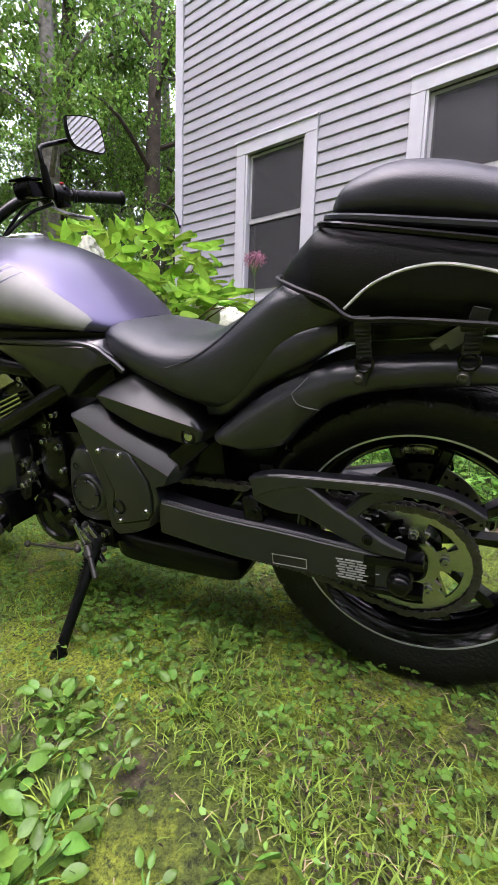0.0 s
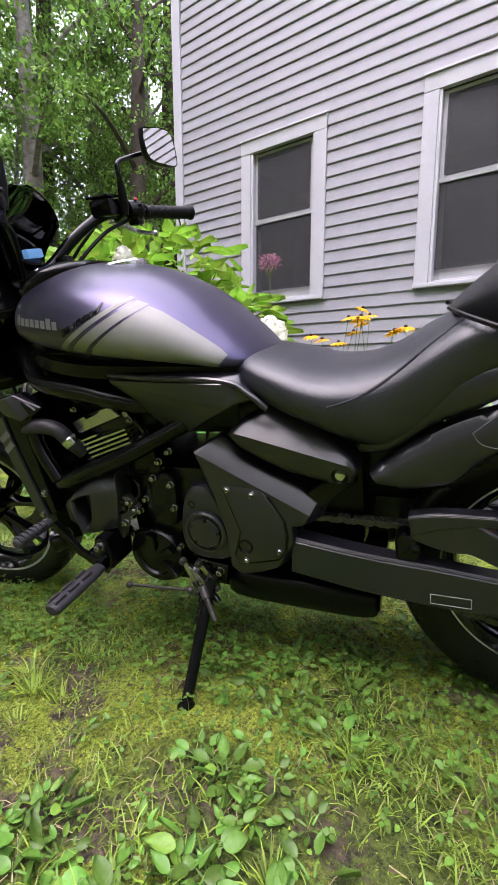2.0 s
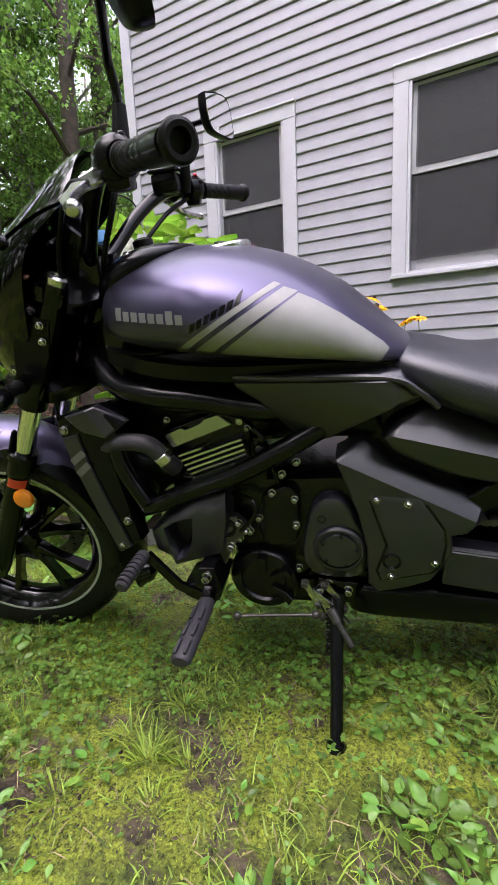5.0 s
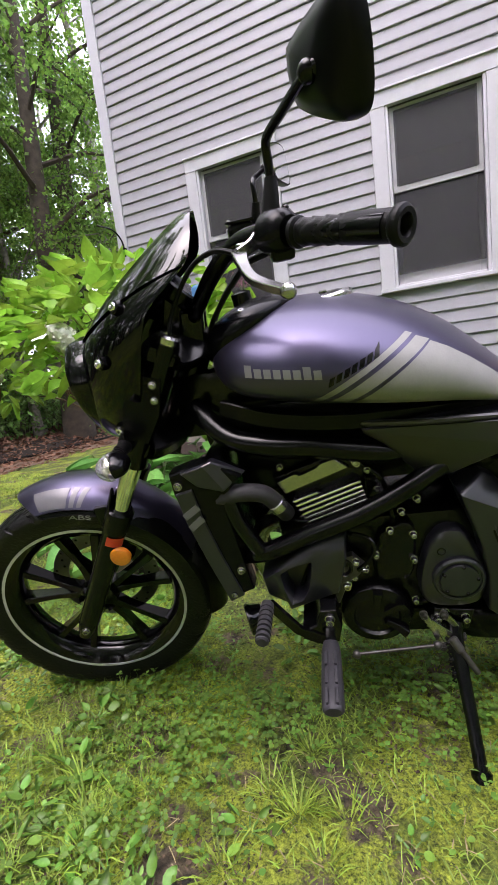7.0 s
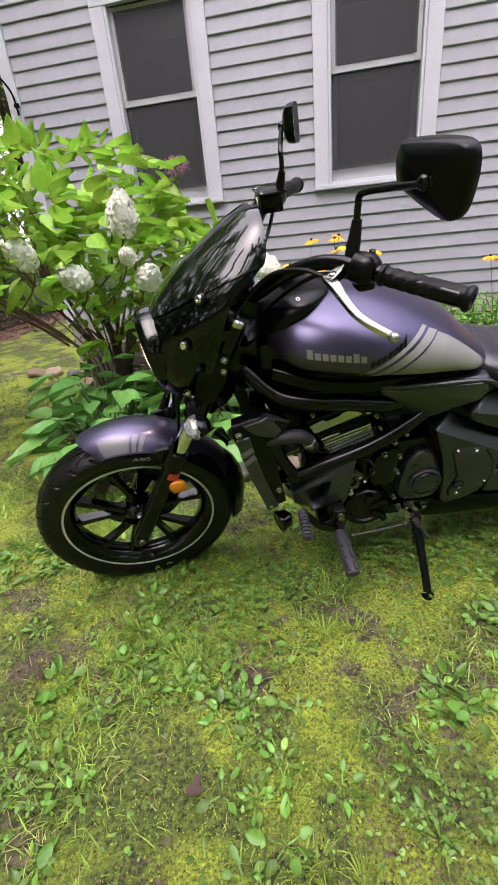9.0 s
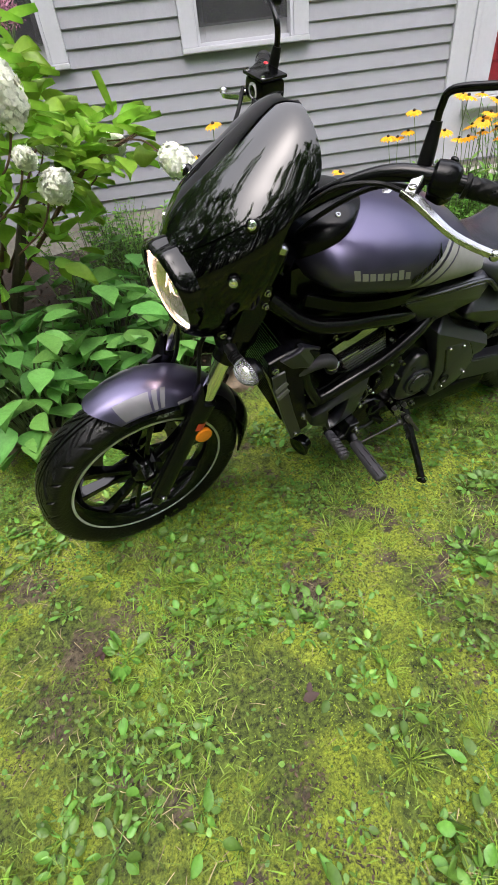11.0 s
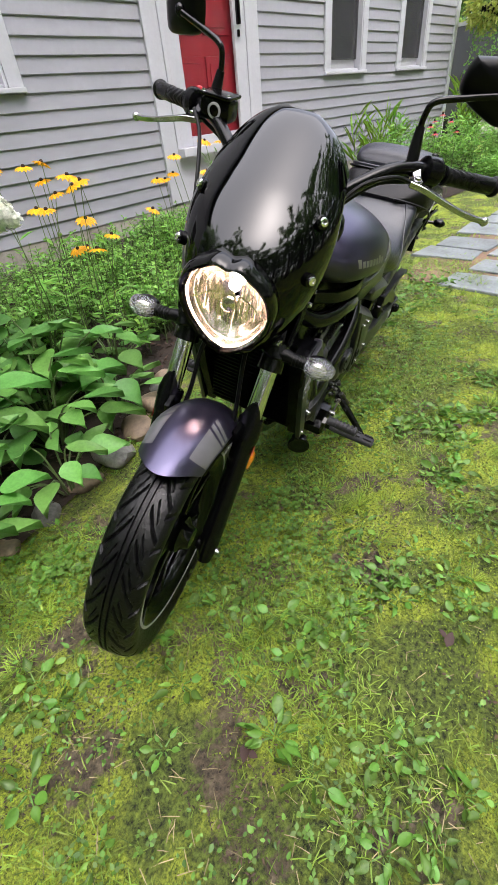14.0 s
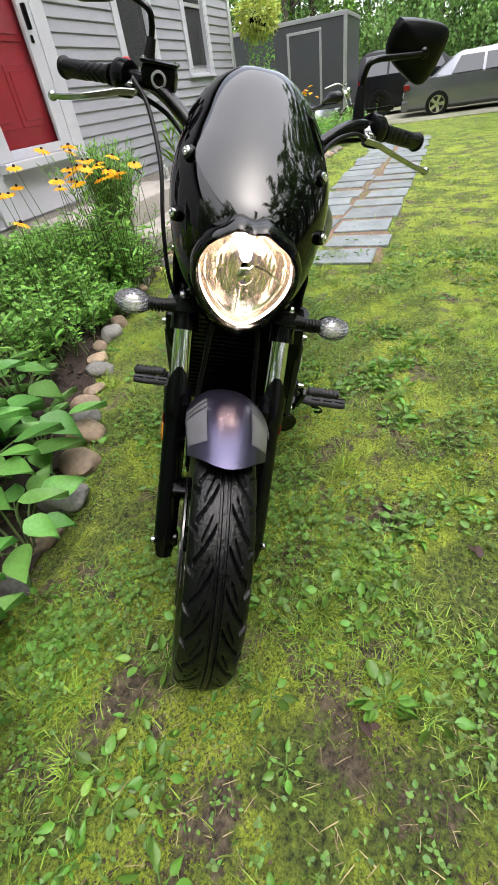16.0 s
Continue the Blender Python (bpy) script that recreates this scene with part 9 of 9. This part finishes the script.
# worn earth under the path, then flagstones in two staggered columns
_v, _n = [], 60
for k in range(_n + 1):
    x = 0.95 + 7.9 * k / _n
    w0, w1 = (0.12 * noise.noise((x * 2.3, 5.0 * j, 1.7)) for j in (1, 2))
    _v += [(x, y, gz(x, y) + 0.006) for y in (0.42 + w0, 0.8, 1.22 + w1)]
tagged(arrays("path_earth", _v, [(3 * k + i, 3 * k + i + 1, 3 * k + i + 4, 3 * k + i + 3) for k in range(_n) for i in range(2)], DIRT, smooth=True), "worn brown earth between the flagstones", "ground", kind="structure")
x, k = 0.93, 0
while x < 8.4:
    d = random.uniform(0.27, 0.4)
    mid = 0.86 - 0.035 * (x - 1) if x < 4 else 0.755 - 0.01 * (x - 4)
    cols = ((mid - 0.44, mid - 0.01), (mid + 0.08, mid + 0.5))
    if k == 0:
        cols = ((0.48, 0.95),)
    for j, (a, b) in enumerate(cols):
        a, b = a + random.uniform(-0.04, 0.03), b + random.uniform(-0.03, 0.05)
        ox = random.uniform(-0.05, 0.05) + (0.12 if j else 0)
        bm = bmesh.new()
        c = [(x + ox + random.uniform(-0.02, 0.02), a + random.uniform(-0.02, 0.02)), (x + ox + d + random.uniform(-0.02, 0.02), a + random.uniform(-0.02, 0.02)), (x + ox + d + random.uniform(-0.02, 0.02), b + random.uniform(-0.02, 0.02)), (x + ox + random.uniform(-0.02, 0.02), b + random.uniform(-0.02, 0.02))]
        m = np.mean(c, axis=0)
        z = gz(*m)
        rings = [[(p, q, z - 0.04) for p, q in c], [(p, q, z + 0.012) for p, q in c], [(m[0] + (p - m[0]) * 0.975, m[1] + (q - m[1]) * 0.975, z + 0.018 + random.uniform(-0.002, 0.002)) for p, q in c]]
        loft(bm, rings)
        tagged(part("flagstone", bm, SLATE, smooth=False), "flat blue-grey flagstone set in the lawn", "flagstone", "path flagstones")
    x += d + random.uniform(0.06, 0.14)
    k += 1

# wood chip bed, a worn strip in front of it and leaf litter behind
_n = 9000
P = np.stack([-5.9 - 3.7 * RNG.uniform(0, 1, _n) ** 0.8, RNG.uniform(1.2, 8.2, _n), np.zeros(_n)], 1)
_h = [float(np.interp(-x, (6.8, 7.1, 7.6), (0.02, 0.135, 0.2))) + 0.03 * noise.noise((x * 2, yy * 2, 4)) for x, yy in P[:, :2]]
P[:, 2] = [gz(x, yy) + h for (x, yy), h in zip(P[:, :2], _h)]
heap = foliage("wood_chips", [leaves(P, rnd_dirs(_n) * np.array([1, 1, 0.35]), rnd_dirs(_n, 1.6), RNG.uniform(0.04, 0.13, _n), RNG.uniform(0.02, 0.05, _n), LEAF5)], CHIPS)
tagged(heap, "bed of red-brown bark and wood chips", "wood chips", kind="stuff")
_v = []
for k in range(31):
    yy = 1.0 + 7.4 * k / 30
    _v += [(x, yy, gz(x, yy) + h) for x, h in ((-6.8, 0.0), (-7.1, 0.12), (-7.6, 0.18), (-9.8, 0.18))]
tagged(arrays("mulch_bed", _v, [(4 * k + i, 4 * k + i + 1, 4 * k + i + 5, 4 * k + i + 4) for k in range(30) for i in range(3)], SOIL, smooth=True), "dark mulch under the wood chips", "mulch", kind="structure")
bm = bmesh.new()
tube(bm, [(-6.78 + 0.06 * math.sin(k * 1.3), 1.0 + 0.9 * k, gz(-6.8, 1) + 0.03) for k in range(9)], 0.025, 8, 5)
tagged(part("edging_hose", bm, RUBBER), "black hose edging the wood chip bed", "edging")
_v = []
for k in range(41):
    yy = -1.5 + 9.5 * k / 40
    w = 0.45 * noise.noise((k * 0.43, 0, 3.0)) + 0.2 * noise.noise((k * 1.3, 0, 7.0)) - 0.25
    _v += [(x, yy, gz(x, yy) + 0.012) for x in (-5.75 + w, -6.85)]
tagged(arrays("dirt_strip", _v, [(2 * k, 2 * k + 1, 2 * k + 3, 2 * k + 2) for k in range(40)], DIRT), "worn brown strip between lawn and wood chips", "ground", kind="structure")
_v = []
for k in range(31):
    yy = -4 + 44 * k / 30
    _v += [(x, yy, gz(x, yy) + 0.02) for x in (-9.5 if yy < 8.4 else -4.5, -45)]
tagged(arrays("woodland_floor", _v, [(2 * k, 2 * k + 1, 2 * k + 3, 2 * k + 2) for k in range(30)], SOIL), "dark leaf litter of the woodland floor", "ground", kind="structure")

# black wire bracket on the house corner
bm = bmesh.new()
tube(bm, [(-3.59, 3.381, 2.06), (-3.595, 3.366, 2.2), (-3.64, 3.306, 2.3), (-3.74, 3.206, 2.34)], 0.008, 8, 5)
box(bm, (-3.61, 3.374, 2.11), (-3.57, 3.392, 2.14), 0.003)
tagged(part("wall_hook", bm, SATIN), "black curved plant hook on the corner board", "hook")


def build_trailer():
    t = thing("cargo_trailer", pose(12.4, 2.55, gz(12, 3) - 0.02), "dark grey enclosed cargo trailer with a side door", "trailer")
    part("body", box(bmesh.new(), (0, 0, 0.42), (2.2, 4.6, 2.44), 0.03), TRAILERSKIN, t, smooth=False)
    for nm, lo, hi in (("roof_trim", (-0.02, -0.02, 2.38), (2.22, 4.62, 2.465)), ("corner_trim", (-0.015, -0.015, 0.42), (0.07, 0.07, 2.38)), ("bottom_rail", (-0.015, 0.071, 0.42), (0.02, 4.6, 0.52)), ("door_frame_top", (-0.018, 0.62, 2.18), (0.012, 1.52, 2.24)), ("door_frame_side", (-0.018, 0.62, 0.55), (0.012, 0.68, 2.179)), ("door_frame_side", (-0.018, 1.46, 0.55), (0.012, 1.52, 2.179))):
        part(nm, box(bmesh.new(), lo, hi, 0.004), TRAILERTRIM, t, "bright aluminium trim" if "roof" in nm else "", smooth=False)
    part("door_panel", box(bmesh.new(), (-0.008, 0.681, 0.56), (0.01, 1.459, 2.178), 0.003), TRAILERSKIN, t, smooth=False)
    part("door_latch", box(bmesh.new(), (-0.05, 1.36, 1.05), (-0.0085, 1.42, 1.25), 0.01), SATIN, t)
    for y in (2.6, 3.4):
        bm = bmesh.new()
        lathe(bm, (0.12, y, 0.34), (-1, 0, 0), [(0.2, 0), (0.33, 0.0), (0.34, 0.05), (0.34, 0.14), (0.32, 0.18), (0.2, 0.16), (0, 0.14)], 28)
        part("wheel", bm, TYRE, t, "black trailer wheel")
    bm = bmesh.new()
    box(bm, (0.4, -1.2, 0.36), (0.55, 0.1, 0.46), 0.01)
    box(bm, (1.65, 0, 0.36), (1.8, 0.4, 0.46), 0.01)
    part("tongue", bm, SATIN, t)


build_trailer()


def build_car(name, m, label, category, paint, L, W, H, belt, hood, trunk, wr, wheels, suv=False):
    """A car along its own y: rear at y=0, nose at y=L, standing on z=0."""
    t = thing(name, m, label, category)
    hw = W / 2
    gc = wr * 0.62
    prof = [(0.0, gc + 0.12), (0.02, belt - 0.16), (0.06, belt - 0.02), (trunk * 0.5, belt + 0.01), (trunk, belt + 0.02), (L - hood, belt), (L - hood * 0.5, belt - 0.05), (L - 0.12, belt - 0.16), (L, belt - 0.32), (L, gc + 0.1)]
    rings = []
    top = spline(prof, 4)
    bm = bmesh.new()
    for y, z in top:
        e = 1 - 0.06 * max(0, abs(y / L - 0.5) * 2 - 0.7) / 0.3
        w = hw * e
        zz = max(z, gc + 0.06)
        rings.append([(-w * 0.86, y, gc), (-w * 0.97, y, gc + 0.08), (-w, y, min(zz - 0.02, gc + 0.4)), (-w * 0.97, y, zz - 0.015), (-w * 0.9, y, zz), (w * 0.9, y, zz), (w * 0.97, y, zz - 0.015), (w, y, min(zz - 0.02, gc + 0.4)), (w * 0.97, y, gc + 0.08), (w * 0.86, y, gc)])
    loft(bm, rings)
    body = part("body", bm, paint, t)
    # cabin
    y0, y1 = trunk * (0.72 if not suv else 0.05), L - hood * 0.92
    gh = [(y0, belt), (y0 + (0.62 if not suv else 0.15), H - 0.05), (y0 + 1.0, H), ((y0 + y1) / 2, H + 0.005), (y1 - 0.95, H - 0.02), (y1, belt - 0.01)]
    bm = bmesh.new()
    rings = []
    for y, z in spline(gh, 5):
        u = (z - belt) / (H - belt)
        w = hw * (0.94 - 0.19 * max(0, u))
        rings.append([(-hw * 0.93, y, belt - 0.03), (-w, y, max(belt - 0.02, z - 0.05)), (-w * 0.9, y, max(belt - 0.015, z)), (w * 0.9, y, max(belt - 0.015, z)), (w, y, max(belt - 0.02, z - 0.05)), (hw * 0.93, y, belt - 0.03)])
    loft(bm, rings)
    cab = part("cabin", bm, paint, t)
    # side windows and back window, slightly proud of the cabin
    n = 3 if suv else 2
    ys = np.linspace(y0 + (0.5 if not suv else 0.22), y1 - 0.62, n + 1)
    for s in (-1, 1):
        for k in range(n):
            a, b = ys[k] + 0.035, ys[k + 1] - 0.035
            za, zb = belt + 0.03, H - 0.11
            i0 = 0.2 if (k == 0 and not suv) else 0.0
            i1 = 0.30 if k == n - 1 else 0.0
            bm = bmesh.new()
            q = [(a, za, 0.0), (b + i1 * 0.8, za, 0.0), (b - i1 * 0.2, zb, 1.0), (a + i0, zb, 1.0)]
            o = [bm.verts.new((s * (hw * (0.935 - 0.165 * u) + 0.012), y, z)) for y, z, u in q]
            p = [bm.verts.new((s * (hw * (0.935 - 0.165 * u) - 0.02), y, z)) for y, z, u in q]
            bm.faces.new(o)
            for c in range(4):
                bm.faces.new((o[c], o[(c + 1) % 4], p[(c + 1) % 4], p[c]))
            part("side_window", bm, CARGLASS, cab, "tinted side window", smooth=False)
    bm = bmesh.new()
    yb = y0 + (0.12 if not suv else 0.03)
    q = [(-hw * 0.8, yb, belt + 0.06), (hw * 0.8, yb, belt + 0.06), (hw * 0.68, yb + (0.36 if not suv else 0.09), H - 0.1), (-hw * 0.68, yb + (0.36 if not suv else 0.09), H - 0.1)]
    o = [bm.verts.new((x, y - 0.04, z + 0.012)) for x, y, z in q]
    p = [bm.verts.new((x, y + 0.05, z - 0.02)) for x, y, z in q]
    bm.faces.new(o)
    for c in range(4):
        bm.faces.new((o[c], o[(c + 1) % 4], p[(c + 1) % 4], p[c]))
    part("rear_window", bm, CARGLASS, cab, "tinted rear window", smooth=False)
    for s in (-1, 1):
        bm = bmesh.new()
        box(bm, (min(s * hw * 0.62, s * hw * 0.985), -0.012, belt - 0.22), (max(s * hw * 0.62, s * hw * 0.985), 0.16, belt - 0.08), 0.025)
        part("tail_light", bm, REDLENS, body, "red tail light")
        for y in wheels:
            bm = bmesh.new()
            c = (s * (hw - 0.2), y, wr)
            lathe(bm, c, (s, 0, 0), [(wr * 0.6, 0), (wr * 0.97, 0.0), (wr, 0.03), (wr, 0.17), (wr * 0.96, 0.205), (wr * 0.66, 0.21), (wr * 0.62, 0.19)], 36)
            w = part("wheel", bm, TYRE, t, "black tyre")
            bm = bmesh.new()
            lathe(bm, c, (s, 0, 0), [(wr * 0.66, 0.15), (wr * 0.66, 0.205), (wr * 0.6, 0.205), (wr * 0.58, 0.17)], 36, closed=True)
            for k in range(5):
                a = radians(72 * k)
                bar(bm, [Vector(c) + Vector((s * 0.19, r * math.cos(a), r * math.sin(a))) for r in (0.03, wr * 0.62)], [0.02, 0.02], [0.07, 0.09], (1, 0, 0))
            cyl(bm, Vector(c) + Vector((s * 0.16, 0, 0)), Vector(c) + Vector((s * 0.205, 0, 0)), 0.05, 16)
            part("rim", bm, ALU if not suv else SATIN, w, "alloy rim")
            bm = bmesh.new()
            lathe(bm, c, (s, 0, 0), [(0, 0.12), (wr * 0.62, 0.12), (wr * 0.62, 0.125), (0, 0.125)], 24)
            part("wheel_well", bm, SATIN, w)
    bm = bmesh.new()
    box(bm, (-hw * 0.96, -0.05, gc + 0.02), (hw * 0.96, 0.14, gc + 0.28), 0.05)
    part("rear_bumper", bm, paint if not suv else SATIN, body)
    bm = bmesh.new()
    box(bm, (-0.17, -0.056, gc + 0.32), (0.17, -0.02, gc + 0.44), 0.01)
    part("plate", bm, LABELW, body, "plain grey plate")
    return t


build_car("sedan", pose(15.5, 1.25, gz(15.5, 0) - 0.02, 0, 0, 180 + 1), "silver-grey sedan parked on the drive", "car", SILVERCAR, 4.7, 1.74, 1.43, 0.93, 1.25, 1.0, 0.32, (0.95, 3.62))
build_car("off_road_car", pose(17.8, 2.95, gz(17, 2) - 0.02, 0, 0, 180), "black boxy off-road car parked behind the sedan", "car", DARKCAR, 4.4, 1.85, 1.78, 1.12, 1.3, 0.35, 0.39, (0.8, 3.4), True)


def build_second_bike():
    b = thing("parked_motorcycle", pose(10.75, 2.72, gz(10.5, 2), 0, 0, 250), "chrome-wheeled motorcycle parked beyond the garden bed", "motorcycle")
    for x, nm in ((0.72, "front_wheel"), (-0.72, "rear_wheel")):
        bm = bmesh.new()
        lathe(bm, (x, 0, 0.31), (0, 1, 0), [(0.24, -0.05), (0.29, -0.05), (0.31, -0.02), (0.31, 0.02), (0.29, 0.05), (0.24, 0.05)], 36, closed=True)
        w = part(nm, bm, TYRE, b, "black tyre")
        bm = bmesh.new()
        lathe(bm, (x, 0, 0.31), (0, 1, 0), [(0.2, -0.04), (0.24, -0.045), (0.24, 0.045), (0.2, 0.04)], 36, closed=True)
        for k in range(14):
            a = k * math.pi / 7
            tube(bm, [(x + 0.03 * math.cos(a + 0.3), 0.02, 0.31 + 0.03 * math.sin(a + 0.3)), (x + 0.21 * math.cos(a), 0, 0.31 + 0.21 * math.sin(a))], 0.005, 5)
        cyl(bm, (x, -0.06, 0.31), (x, 0.06, 0.31), 0.04, 16)
        part("spokes", bm, CHROME, w, "chrome spoked rim")
    bm = bmesh.new()
    hull(bm, [(0.42, 0.86, 0.74, 0.05, 0.5), (0.3, 0.93, 0.68, 0.14, 0.5), (0.1, 0.92, 0.68, 0.14, 0.5), (-0.1, 0.8, 0.68, 0.08, 0.5)], 5, 18)
    part("tank", bm, DARKCAR, b)
    bm = bmesh.new()
    hull(bm, [(-0.08, 0.74, 0.66, 0.1, 0.5), (-0.35, 0.7, 0.6, 0.15, 0.5), (-0.6, 0.8, 0.66, 0.12, 0.5), (-0.85, 0.78, 0.7, 0.1, 0.5)], 5, 18)
    part("seat", bm, VINYL, b)
    bm = bmesh.new()
    box(bm, (-0.25, -0.16, 0.24), (0.3, 0.16, 0.62), 0.05)
    part("engine", bm, ALU, b)
    bm = bmesh.new()
    for s in (1, -1):
        tube(bm, [(0.72, s * 0.09, 0.31), (0.48, s * 0.09, 0.95)], 0.022, 10)
    part("fork", bm, CHROME, b, "chrome fork")
    bm = bmesh.new()
    lathe(bm, (0.56, 0, 0.86), (1, 0, 0), [(0.03, -0.1), (0.09, -0.03), (0.1, 0.03), (0.08, 0.05), (0, 0.06)], 22)
    part("headlight", bm, CHROME, b, "chrome headlight")
    bm = bmesh.new()
    tube(bm, [(0.2, 0.4, 1.0), (0.4, 0.22, 1.05), (0.46, 0, 1.0), (0.4, -0.22, 1.05), (0.2, -0.4, 1.0)], 0.014, 8, 5)
    part("handlebar", bm, CHROME, b)
    bm = bmesh.new()
    rings = []
    for a in np.linspace(radians(20), radians(160), 14):
        rings.append([(0.72 + 0.35 * math.cos(a), y, 0.31 + (0.35 - 0.3 * y * y * 20) * math.sin(a)) for y in (-0.07, -0.035, 0, 0.035, 0.07)])
    loft(bm, rings, close=False)
    part("fender", bm, DARKCAR, b)


build_second_bike()

# worn gravel of the drive under the cars
v, n = [], 40
for k in range(n + 1):
    y = -14 + 22 * k / n
    w = 0.4 * noise.noise((k * 0.35, 1, 2))
    v += [(13.2 + w, y, gz(13.2 + w, y) + 0.02), (20.5, y, gz(20.5, y) + 0.02)]
tagged(arrays("drive", v, [(2 * k, 2 * k + 1, 2 * k + 3, 2 * k + 2) for k in range(n)], GRAVEL), "worn gravel drive with patchy grass", "drive", kind="structure")

# bark pieces on the flower bed
_n = 5200
_x = RNG.uniform(-2.8, 1.2, _n)
_u = RNG.uniform(0.01, 0.75, _n)
P = np.array([(a, edge_y(a) + (3.4 - edge_y(a)) * u, 0) for a, u in zip(_x, _u)])
P[:, 2] = [bed_z(a, b) + 0.006 for a, b in P[:, :2]]
_m = foliage("bark_mulch", [leaves(P, rnd_dirs(_n) * np.array([1, 1, 0.3]), rnd_dirs(_n, 1.5), RNG.uniform(0.015, 0.05, _n), RNG.uniform(0.006, 0.018, _n), LEAF5)], MULCH)
tagged(_m, "shredded dark bark mulch on the flower bed", "mulch", kind="stuff")

# water tap on the wall and a clear bottle on the stoop
_tap = thing("water_tap", pose(2.79, 3.392, 0.5), "weathered brass water tap on the house wall", "tap")
bm = bmesh.new()
tube(bm, [(0, 0.03, 0), (0, -0.05, 0), (0, -0.085, -0.01), (0, -0.1, -0.045)], [0.012, 0.013, 0.013, 0.011], 12, 4)
part("spout", bm, CHAINM, _tap)
bm = bmesh.new()
lathe(bm, (0, -0.05, 0.012), (0, 0, 1), [(0.008, 0), (0.008, 0.03), (0.03, 0.032), (0.032, 0.038), (0.028, 0.044), (0.006, 0.042)], 16)
part("tap_handle", bm, CHAINM, _tap, "round tap handle")
_bot = thing("bottle", pose(2.76, 2.95, 0.36), "small clear glass bottle standing on the stoop", "bottle")
bm = bmesh.new()
lathe(bm, (0, 0, 0), (0, 0, 1), [(0.03, 0.0), (0.034, 0.004), (0.034, 0.13), (0.026, 0.155), (0.013, 0.17), (0.012, 0.2), (0.014, 0.204), (0.014, 0.212), (0.010, 0.212)], 24)
part("glass", bm, BOTTLEGLASS, _bot)
bm = bmesh.new()
lathe(bm, (0, 0, 0.2125), (0, 0, 1), [(0.015, 0), (0.015, 0.016), (0.012, 0.018)], 18)
part("cap", bm, LABELW, _bot, "pale cap")


# ---- pieces of the wall: lapped siding boards ----
def build_siding():
    bm = bmesh.new()
    q = 0.006
    sec = [(SKIN, 0.0), (SKIN + 0.004, -q), (SKIN + 0.022, -q), (SKIN + 0.022, 0.1015), (SKIN + 0.014, 0.1015)]
    loft(bm, [[(x, y, z) for y, z in sec] for x in (0, 1)])
    first = part("siding_board", bm, SIDING, wall_south, smooth=False)
    mesh = first.data
    k, z = 0, Z0
    while z < Z1 - 0.05:
        for a, b in spans(z, z + 0.0969, X0 + 0.086, X1 - 0.086):
            for p, r in ((a, b),):
                ob = first if k == 0 else new("siding_board", mesh)
                ob.parent = wall_south
                ob.location, ob.scale = (p + 0.001, random.uniform(-0.0008, 0.0008), z), (r - p - 0.002, 1, 1)
                k += 1
        z += 0.0971


build_siding()
